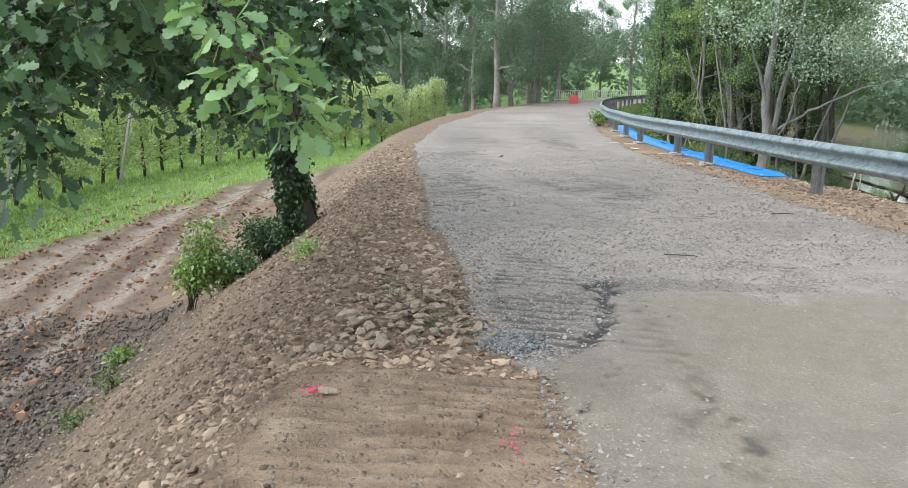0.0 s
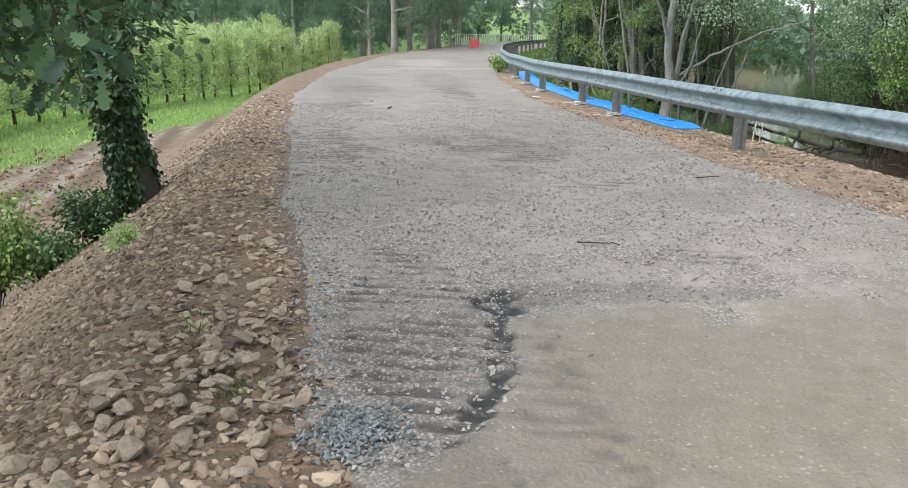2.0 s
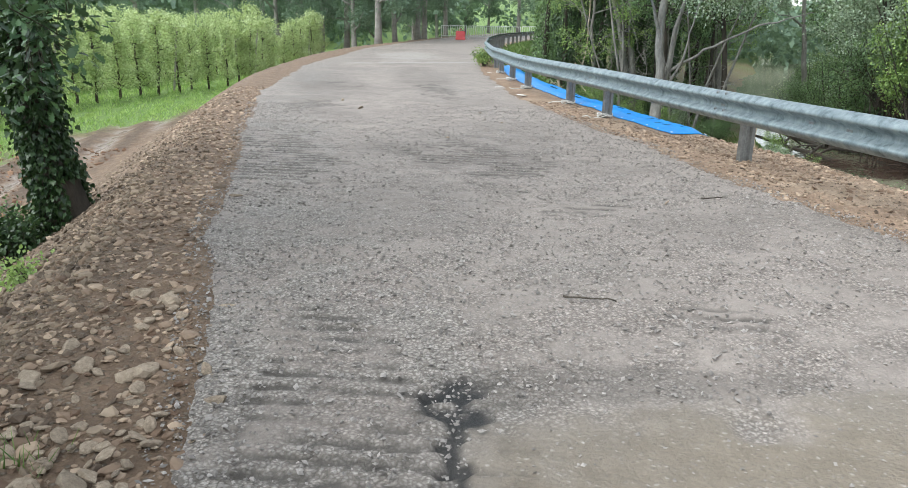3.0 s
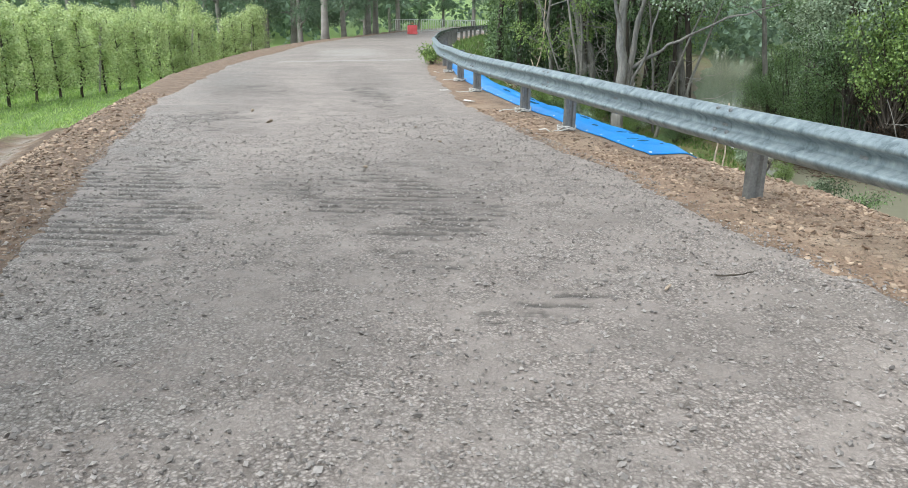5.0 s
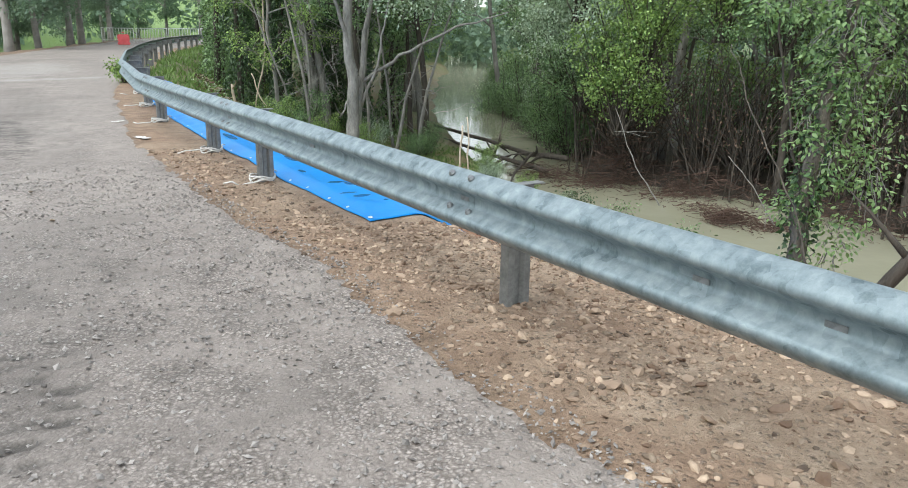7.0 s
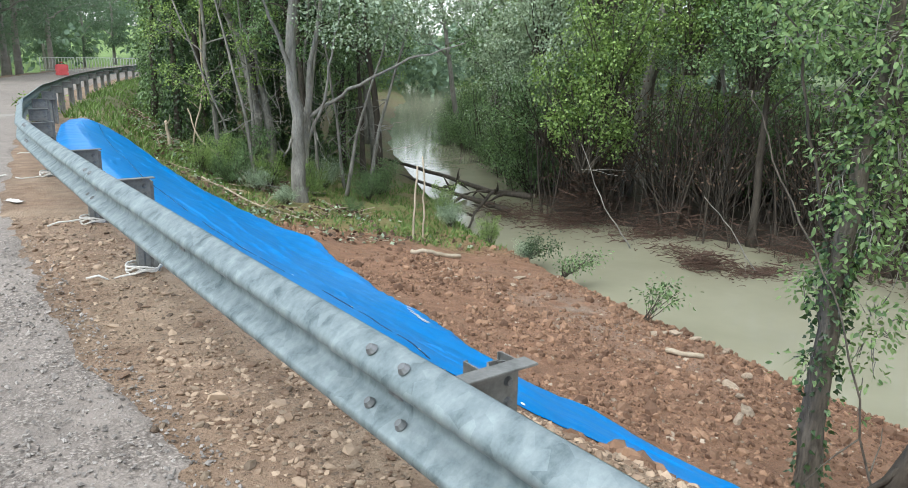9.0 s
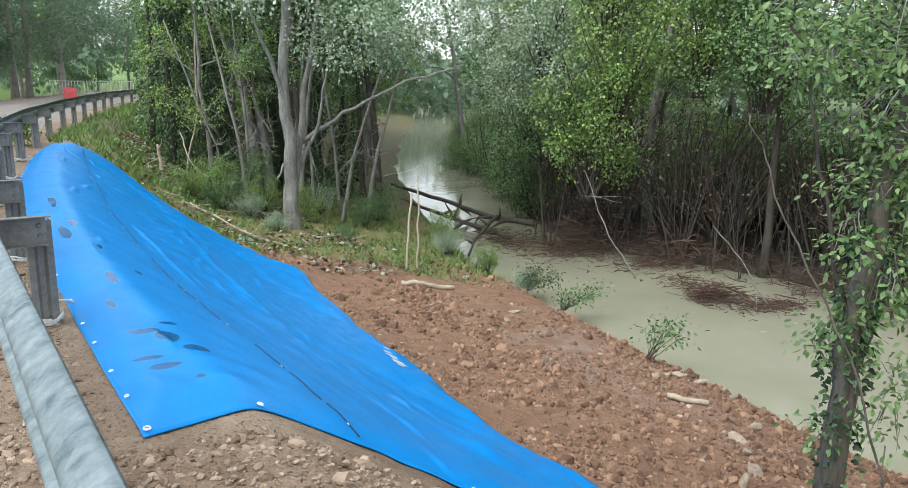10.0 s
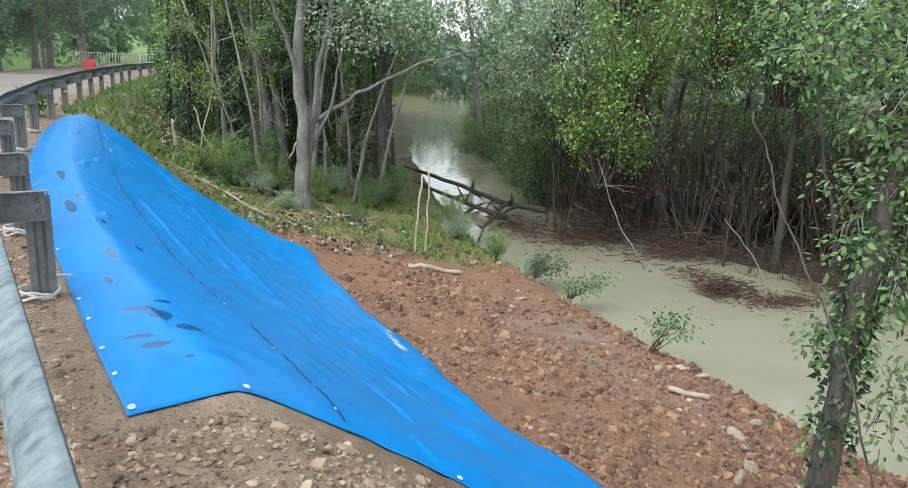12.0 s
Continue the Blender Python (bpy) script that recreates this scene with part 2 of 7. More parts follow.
# ---------------------------------------------------------------- materials
def nodes_of(name):
    m = bpy.data.materials.new(name)
    m.use_nodes = True
    return m, m.node_tree.nodes, m.node_tree.links, m.node_tree.nodes["Principled BSDF"]


def noise_node(n, l, scale, detail=6, coord=None, rough=0.6):
    t = n.new("ShaderNodeTexNoise")
    t.inputs["Scale"].default_value, t.inputs["Detail"].default_value, t.inputs["Roughness"].default_value = scale, detail, rough
    if coord is not None:
        l.new(coord, t.inputs["Vector"])
    return t.outputs["Fac"]


def ramp(n, l, fac, stops):
    r = n.new("ShaderNodeValToRGB")
    e = r.color_ramp.elements
    while len(e) < len(stops):
        e.new(0.5)
    for s, (p, c) in zip(e, stops):
        s.position, s.color = p, (*c, 1)
    l.new(fac, r.inputs[0])
    return r.outputs[0]


def mix(n, l, fac, a, b, mode="MIX"):
    m = n.new("ShaderNodeMix")
    m.data_type, m.blend_type = "RGBA", mode
    for s, v in ((m.inputs[0], fac), (m.inputs[6], a), (m.inputs[7], b)):
        if isinstance(v, (int, float)):
            s.default_value = v
        elif isinstance(v, tuple):
            s.default_value = (*v, 1)
        else:
            l.new(v, s)
    return m.outputs[2]


def scalar(n, l, op, a, b=0.0, c=0.0):
    m = n.new("ShaderNodeMath")
    m.operation = op
    m.use_clamp = op == "MULTIPLY_ADD"
    for s, v in zip(m.inputs, (a, b, c)):
        if isinstance(v, (int, float)):
            s.default_value = v
        else:
            l.new(v, s)
    return m.outputs[0]


def bump(n, l, bsdf, height, strength=0.5, distance=0.02):
    b = n.new("ShaderNodeBump")
    b.inputs["Strength"].default_value, b.inputs["Distance"].default_value = strength, distance
    l.new(height, b.inputs["Height"])
    l.new(b.outputs[0], bsdf.inputs["Normal"])


def plain(name, lo, hi, scale=6, rough=0.7, metal=0.0, relief=0.3, fine=40, dist=0.01, by_object=0.0, stretch=1.0):
    """A mottled surface between two colours at two scales."""
    m, n, l, b = nodes_of(name)
    co = n.new("ShaderNodeTexCoord").outputs["Object"]
    if stretch != 1.0:
        mp = n.new("ShaderNodeMapping")
        mp.inputs["Scale"].default_value = (1, 1, stretch)
        l.new(co, mp.inputs["Vector"])
        co = mp.outputs[0]
    big, small = noise_node(n, l, scale, 5, co), noise_node(n, l, fine, 5, co)
    f = scalar(n, l, "MULTIPLY_ADD", big, 0.65, scalar(n, l, "MULTIPLY", small, 0.35))
    col = ramp(n, l, f, [(0.32, lo), (0.68, hi)])
    if by_object:
        info = n.new("ShaderNodeObjectInfo").outputs["Random"]
        v = scalar(n, l, "MULTIPLY_ADD", info, by_object, 1 - by_object / 2)
        h = n.new("ShaderNodeHueSaturation")
        l.new(v, h.inputs["Value"])
        l.new(col, h.inputs["Color"])
        col = h.outputs[0]
    l.new(col, b.inputs["Base Color"])
    b.inputs["Roughness"].default_value, b.inputs["Metallic"].default_value = rough, metal
    if relief:
        bump(n, l, b, f, relief, dist)
    return m


def zinc_material():
    """Hot-dip zinc: crystal patches, streaks across the beam and a dull film."""
    m, n, l, b = nodes_of("galvanised_steel")
    co = n.new("ShaderNodeTexCoord").outputs["Object"]
    spangle = n.new("ShaderNodeTexVoronoi")
    spangle.inputs["Scale"].default_value = 26
    bent = n.new("ShaderNodeMapping")
    bent.inputs["Scale"].default_value = (1, 0.8, 0.5)
    l.new(co, bent.inputs["Vector"])
    l.new(bent.outputs[0], spangle.inputs["Vector"])
    tone = n.new("ShaderNodeSeparateColor")
    l.new(spangle.outputs["Color"], tone.inputs[0])
    drip = n.new("ShaderNodeMapping")
    drip.inputs["Scale"].default_value = (1, 3.5, 0.9)
    l.new(co, drip.inputs["Vector"])
    f = scalar(n, l, "MULTIPLY_ADD", tone.outputs[0], 0.09, scalar(n, l, "MULTIPLY_ADD", noise_node(n, l, 3.2, 5, drip.outputs[0], 0.65), 0.3, scalar(n, l, "MULTIPLY", noise_node(n, l, 9, 6, co, 0.7), 0.6)))
    l.new(ramp(n, l, f, [(0.34, (0.095, 0.13, 0.145)), (0.46, (0.20, 0.25, 0.27)), (0.66, (0.33, 0.39, 0.41))]), b.inputs["Base Color"])
    b.inputs["Metallic"].default_value = 0.5
    l.new(ramp(n, l, f, [(0.3, (0.62, 0.62, 0.62)), (0.7, (0.42, 0.42, 0.42))]), b.inputs["Roughness"])
    bump(n, l, b, f, 0.12, 0.004)
    return m


def foliage(name, lo, hi, rough=0.55, through=0.25):
    """Leaves: colour by leaf, some light passing through."""
    m, n, l, b = nodes_of(name)
    rnd = n.new("ShaderNodeNewGeometry").outputs["Random Per Island"]
    co = n.new("ShaderNodeTexCoord").outputs["Object"]
    patch = noise_node(n, l, 0.7, 3, co)
    f = scalar(n, l, "MULTIPLY_ADD", rnd, 0.6, scalar(n, l, "MULTIPLY", patch, 0.4))
    col = ramp(n, l, f, [(0.22, lo), (0.78, hi)])
    l.new(col, b.inputs["Base Color"])
    b.inputs["Roughness"].default_value = rough
    tr = n.new("ShaderNodeBsdfTranslucent")
    l.new(mix(n, l, 0.5, col, (hi[0] * 1.3, hi[1] * 1.3, hi[2] * 0.6)), tr.inputs["Color"])
    ms = n.new("ShaderNodeMixShader")
    ms.inputs[0].default_value = through
    l.new(b.outputs[0], ms.inputs[1])
    l.new(tr.outputs[0], ms.inputs[2])
    l.new(ms.outputs[0], n["Material Output"].inputs["Surface"])
    return m


# one oak in two tones: shade painted into the mass, light into the near spray
M_OAKLEAF = foliage("oak_leaf", (0.010, 0.036, 0.018), (0.135, 0.25, 0.115), 0.42, 0.16)
M_LIT_OAK = foliage("lit_oak_leaf", (0.09, 0.21, 0.085), (0.29, 0.45, 0.20), 0.45, 0.32)
M_IVY = foliage("ivy_leaf", (0.02, 0.045, 0.018), (0.05, 0.10, 0.03), 0.4, 0.12)
M_ORCH = foliage("orchard_leaf", (0.13, 0.22, 0.105), (0.66, 0.75, 0.48), 0.5, 0.45)
M_WOOD_LEAF = foliage("woodland_leaf", (0.016, 0.04, 0.018), (0.235, 0.37, 0.16), 0.42, 0.22)
M_SILVER = foliage("silvery_leaf", (0.045, 0.095, 0.055), (0.52, 0.63, 0.49), 0.42, 0.28)
M_LIME = foliage("light_green_leaf", (0.025, 0.07, 0.016), (0.34, 0.48, 0.15), 0.42, 0.25)
M_BANKLEAF = foliage("bank_tree_leaf", (0.07, 0.145, 0.055), (0.30, 0.43, 0.19), 0.5, 0.38)
# distance haze put into the leaf colour as a bluish pale green
M_HAZE_LEAF = foliage("hazed_far_leaf", (0.10, 0.16, 0.12), (0.20, 0.29, 0.20), 0.7, 0.3)
M_GRASS = foliage("grass_blade", (0.17, 0.31, 0.09), (0.46, 0.60, 0.25), 0.6, 0.35)
M_BANKGRASS = foliage("bank_grass_blade", (0.055, 0.11, 0.025), (0.17, 0.27, 0.07), 0.6, 0.2)
M_DRY = foliage("dead_litter", (0.05, 0.03, 0.02), (0.18, 0.12, 0.08), 0.8, 0.05)
M_BARK = plain("grey_bark", (0.085, 0.08, 0.07), (0.32, 0.31, 0.275), 9, 0.85, 0, 1.0, 45, 0.03, 0.0, 0.22)
M_ROUGHBARK = plain("rough_brown_bark", (0.03, 0.026, 0.02), (0.19, 0.165, 0.13), 12, 0.9, 0, 1.0, 50, 0.04, 0.0, 0.25)
M_DARKBARK = plain("dark_bark", (0.025, 0.021, 0.016), (0.095, 0.08, 0.062), 7, 0.9, 0, 1.0, 40, 0.03, 0.0, 0.3)
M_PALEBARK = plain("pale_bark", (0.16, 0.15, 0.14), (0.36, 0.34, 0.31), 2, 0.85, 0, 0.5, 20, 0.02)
M_STICK = plain("bleached_wood", (0.25, 0.20, 0.14), (0.5, 0.43, 0.33), 5, 0.8, 0, 0.4, 60, 0.01)
M_STONE = plain("river_stone", (0.22, 0.17, 0.12), (0.52, 0.425, 0.325), 3, 0.8, 0, 0.5, 16, 0.05, 0.7)
M_DEBRIS = plain("flood_debris", (0.03, 0.017, 0.012), (0.14, 0.085, 0.06), 6, 0.8, 0, 0.3)
M_ZINC = zinc_material()
M_ZINCDULL = plain("weathered_zinc_post", (0.11, 0.115, 0.115), (0.29, 0.295, 0.285), 7, 0.5, 0.4, 0.15, 50, 0.003)
M_BOLT = plain("steel_bolt", (0.14, 0.15, 0.16), (0.30, 0.31, 0.32), 20, 0.45, 0.6, 0.1)
M_WHITE = plain("white_plastic", (0.62, 0.62, 0.60), (0.8, 0.8, 0.78), 10, 0.5, 0, 0.05)
M_ROPE = plain("white_rope", (0.45, 0.44, 0.42), (0.75, 0.74, 0.70), 60, 0.85, 0, 0.5, 200, 0.004)
M_RED = plain("red_plastic", (0.62, 0.08, 0.09), (0.80, 0.16, 0.17), 4, 0.45, 0, 0.05)
M_PINK = plain("pink_spray_paint", (0.75, 0.03, 0.14), (0.9, 0.06, 0.22), 30, 0.6, 0, 0.3, 120, 0.003)
M_FENCE = plain("pale_fence_metal", (0.5, 0.52, 0.52), (0.72, 0.73, 0.72), 5, 0.5, 0.2, 0.05)
M_CONCRETE = plain("concrete_post", (0.26, 0.25, 0.23), (0.45, 0.43, 0.40), 6, 0.85, 0, 0.3, 40, 0.005)
M_PLASTER = plain("pale_plaster", (0.55, 0.50, 0.44), (0.68, 0.63, 0.55), 1, 0.9, 0, 0.1, 8)
M_TILE = plain("clay_roof_tile", (0.28, 0.13, 0.08), (0.42, 0.22, 0.15), 2, 0.85, 0, 0.3, 12)
M_SEAM = plain("dark_blue_stitching", (0.004, 0.02, 0.06), (0.006, 0.04, 0.11), 30, 0.7, 0, 0.1)
M_GLASS = plain("dark_window_glass", (0.03, 0.035, 0.04), (0.06, 0.065, 0.07), 1, 0.1, 0, 0)


def tarp_material():
    m, n, l, b = nodes_of("blue_tarpaulin")
    co = n.new("ShaderNodeTexCoord").outputs["Object"]
    f = noise_node(n, l, 1.6, 5, co)
    col = ramp(n, l, f, [(0.3, (0.001, 0.205, 0.58)), (0.7, (0.0015, 0.235, 0.68))])
    wet = n.new("ShaderNodeAttribute")
    wet.attribute_name = "wet"
    damp = wet.outputs["Fac"]
    l.new(mix(n, l, ramp(n, l, damp, [(0.45, (0, 0, 0)), (0.55, (0.85, 0.85, 0.85))]), col, (0.001, 0.075, 0.22)), b.inputs["Base Color"])
    l.new(ramp(n, l, damp, [(0.4, (0.40, 0.40, 0.40)), (0.6, (0.22, 0.22, 0.22))]), b.inputs["Roughness"])
    pull = n.new("ShaderNodeMapping")
    pull.inputs["Scale"].default_value = (1.0, 0.35, 0.6)
    pull.inputs["Rotation"].default_value = (0, 0, 0.5)
    l.new(co, pull.inputs["Vector"])
    weave = scalar(n, l, "ADD", noise_node(n, l, 14, 4, co), scalar(n, l, "MULTIPLY", noise_node(n, l, 5, 3, pull.outputs[0]), 1.3))
    b.inputs["Specular IOR Level"].default_value = 0.35
    bump(n, l, b, weave, 0.22, 0.012)
    return m


def water_material():
    m, n, l, b = nodes_of("silty_water")
    co = n.new("ShaderNodeTexCoord").outputs["Object"]
    f = noise_node(n, l, 0.35, 4, co)
    l.new(ramp(n, l, f, [(0.3, (0.25, 0.245, 0.175)), (0.7, (0.31, 0.305, 0.225))]), b.inputs["Base Color"])
    b.inputs["Roughness"].default_value, b.inputs["IOR"].default_value = 0.07, 1.33
    bump(n, l, b, noise_node(n, l, 1.7, 3, co), 0.12, 0.05)
    return m


def ground_material():
    """Earth, stones, grass and mud by the zones of the plan."""
    m, n, l, b = nodes_of("bare_earth_and_grass")
    co = n.new("ShaderNodeTexCoord").outputs["Object"]

    def zone(name):
        a = n.new("ShaderNodeAttribute")
        a.attribute_name = name
        return a.outputs["Fac"]

    mid, fine, big = noise_node(n, l, 5, 6, co), noise_node(n, l, 45, 5, co, 0.7), noise_node(n, l, 0.5, 5, co)
    f = scalar(n, l, "MULTIPLY_ADD", mid, 0.55, scalar(n, l, "MULTIPLY", fine, 0.45))
    earth = ramp(n, l, f, [(0.3, (0.075, 0.047, 0.029)), (0.5, (0.185, 0.124, 0.080)), (0.72, (0.36, 0.265, 0.185))])
    red = ramp(n, l, f, [(0.3, (0.115, 0.056, 0.032)), (0.5, (0.25, 0.135, 0.08)), (0.72, (0.41, 0.245, 0.16))])
    col = mix(n, l, zone("bank"), earth, red)
    sand = ramp(n, l, scalar(n, l, "MULTIPLY_ADD", big, 0.4, scalar(n, l, "MULTIPLY", f, 0.6)), [(0.36, (0.17, 0.112, 0.072)), (0.48, (0.31, 0.222, 0.15)), (0.62, (0.47, 0.365, 0.265))])
    col = mix(n, l, zone("sand"), col, sand)
    mud = ramp(n, l, f, [(0.3, (0.03, 0.02, 0.014)), (0.7, (0.105, 0.075, 0.054))])
    col = mix(n, l, zone("mud"), col, mud)
    slick = ramp(n, l, f, [(0.3, (0.20, 0.155, 0.125)), (0.7, (0.38, 0.32, 0.27))])
    col = mix(n, l, zone("slick"), col, slick)
    turf = ramp(n, l, f, [(0.25, (0.07, 0.125, 0.03)), (0.55, (0.17, 0.27, 0.065)), (0.8, (0.28, 0.38, 0.12))])
    col = mix(n, l, zone("grass"), col, turf)
    # litter zone: leaf mould near black, with the trees' shade put into its colour
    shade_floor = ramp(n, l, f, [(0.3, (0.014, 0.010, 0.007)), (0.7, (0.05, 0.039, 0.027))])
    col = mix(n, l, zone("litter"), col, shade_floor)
    vor = n.new("ShaderNodeTexVoronoi")
    vor.inputs["Scale"].default_value = 26
    l.new(co, vor.inputs["Vector"])
    peb = ramp(n, l, vor.outputs["Distance"], [(0.12, (1, 1, 1)), (0.34, (0, 0, 0))])
    pebcol = mix(n, l, vor.outputs["Color"], (0.16, 0.125, 0.09), (0.36, 0.31, 0.25))
    col = mix(n, l, scalar(n, l, "MULTIPLY", peb, zone("stony")), col, pebcol)
    l.new(col, b.inputs["Base Color"])
    l.new(mix(n, l, zone("slick"), (0.72, 0.72, 0.72), (0.16, 0.16, 0.16)), b.inputs["Roughness"])
    h = scalar(n, l, "ADD", f, scalar(n, l, "MULTIPLY", peb, 0.35))
    bump(n, l, b, h, 1.0, 0.05)
    return m


def road_material():
    m, n, l, b = nodes_of("worn_gravelled_asphalt")
    co = n.new("ShaderNodeTexCoord").outputs["Object"]

    def zone(name):
        a = n.new("ShaderNodeAttribute")
        a.attribute_name = name
        return a.outputs["Fac"]

    big, mid, fine = noise_node(n, l, 0.55, 5, co), noise_node(n, l, 7, 6, co), noise_node(n, l, 70, 4, co, 0.7)
    vor = n.new("ShaderNodeTexVoronoi")
    vor.inputs["Scale"].default_value = 62
    bent = n.new("ShaderNodeVectorMath")
    bent.operation = "MULTIPLY_ADD"
    wob = n.new("ShaderNodeTexNoise")
    wob.inputs["Scale"].default_value, wob.inputs["Detail"].default_value = 30, 4
    l.new(co, wob.inputs["Vector"])
    bent.inputs[1].default_value = (0.035, 0.035, 0.035)
    l.new(wob.outputs["Color"], bent.inputs[0])
    l.new(co, bent.inputs[2])
    l.new(bent.outputs[0], vor.inputs["Vector"])
    chips = mix(n, l, vor.outputs["Color"], (0.17, 0.148, 0.132), (0.56, 0.50, 0.455))
    gap = ramp(n, l, vor.outputs["Distance"], [(0.2, (1, 1, 1)), (0.62, (0.44, 0.42, 0.40))])
    gravel = mix(n, l, 1.0, chips, gap, "MULTIPLY")
    tint = ramp(n, l, scalar(n, l, "MULTIPLY_ADD", big, 0.6, scalar(n, l, "MULTIPLY", mid, 0.4)), [(0.33, (0.20, 0.172, 0.152)), (0.66, (0.35, 0.306, 0.272))])
    patch = ramp(n, l, noise_node(n, l, 2.6, 5, co, 0.65), [(0.40, (0.12, 0.12, 0.12)), (0.56, (0.9, 0.9, 0.9))])
    col = mix(n, l, patch, tint, gravel)
    bluish = mix(n, l, vor.outputs["Color"], (0.21, 0.193, 0.175), (0.54, 0.50, 0.46))
    col = mix(n, l, zone("chips"), col, mix(n, l, 1.0, bluish, gap, "MULTIPLY"))
    f = scalar(n, l, "MULTIPLY_ADD", mid, 0.6, scalar(n, l, "MULTIPLY", fine, 0.4))
    worn = scalar(n, l, "MULTIPLY_ADD", noise_node(n, l, 1.7, 6, co, 0.7), 0.5, scalar(n, l, "MULTIPLY", f, 0.5))
    slab = ramp(n, l, worn, [(0.3, (0.12, 0.098, 0.075)), (0.5, (0.205, 0.175, 0.142)), (0.62, (0.26, 0.226, 0.186)), (0.8, (0.36, 0.32, 0.27))])
    flat = n.new("ShaderNodeMapping")
    flat.inputs["Scale"].default_value = (0.9, 1.1, 1)
    l.new(bent.outputs[0], flat.inputs["Vector"])
    fleck = n.new("ShaderNodeTexVoronoi")
    fleck.inputs["Scale"].default_value = 48
    l.new(flat.outputs[0], fleck.inputs["Vector"])
    tone = n.new("ShaderNodeSeparateColor")
    l.new(fleck.outputs["Color"], tone.inputs[0])
    core = ramp(n, l, fleck.outputs["Distance"], [(0.15, (1, 1, 1)), (0.42, (0, 0, 0))])
    light = scalar(n, l, "MULTIPLY", core, ramp(n, l, tone.outputs[0], [(0.62, (0, 0, 0)), (0.82, (0.85, 0.85, 0.85))]))
    shady = scalar(n, l, "MULTIPLY", core, ramp(n, l, tone.outputs[1], [(0.5, (0, 0, 0)), (0.8, (0.85, 0.85, 0.85))]))
    silt = ramp(n, l, f, [(0.3, (0.15, 0.122, 0.088)), (0.7, (0.255, 0.213, 0.163))])
    slab = mix(n, l, zone("silt"), slab, silt)
    slab = mix(n, l, light, slab, (0.40, 0.365, 0.32))
    slab = mix(n, l, shady, slab, (0.14, 0.118, 0.095))
    col = mix(n, l, zone("slab"), col, slab)
    dark = ramp(n, l, f, [(0.3, (0.035, 0.03, 0.025)), (0.7, (0.105, 0.092, 0.078))])
    col = mix(n, l, zone("damp"), col, dark)
    col = mix(n, l, zone("tar"), col, (0.018, 0.018, 0.018))
    col = mix(n, l, zone("pale"), col, (0.46, 0.45, 0.43))
    l.new(col, b.inputs["Base Color"])
    l.new(mix(n, l, zone("slab"), (0.6, 0.6, 0.6), (0.42, 0.42, 0.42)), b.inputs["Roughness"])
    rough_part = mix(n, l, zone("slab"), vor.outputs["Distance"], fleck.outputs["Distance"])
    h = scalar(n, l, "SUBTRACT", f, scalar(n, l, "MULTIPLY", rough_part, 0.35))
    bump(n, l, b, h, 0.7, 0.015)
    return m


M_TARP, M_WATER, M_GROUND, M_ROAD = tarp_material(), water_material(), ground_material(), road_material()

# ---------------------------------------------------------------- ground, road, water
def steps(lo, hi, fine_lo, fine_hi, fine, grow=1.13, cap=40):
    mid = list(np.arange(fine_lo, fine_hi + 1e-6, fine))
    out, s, v = [], fine, fine_hi
    while v < hi:
        s = min(s * grow, cap)
        v += s
        out.append(min(v, hi))
    low, s, v = [], fine, fine_lo
    while v > lo:
        s = min(s * grow, cap)
        v -= s
        low.append(max(v, lo))
    return np.array(low[::-1] + mid + out)


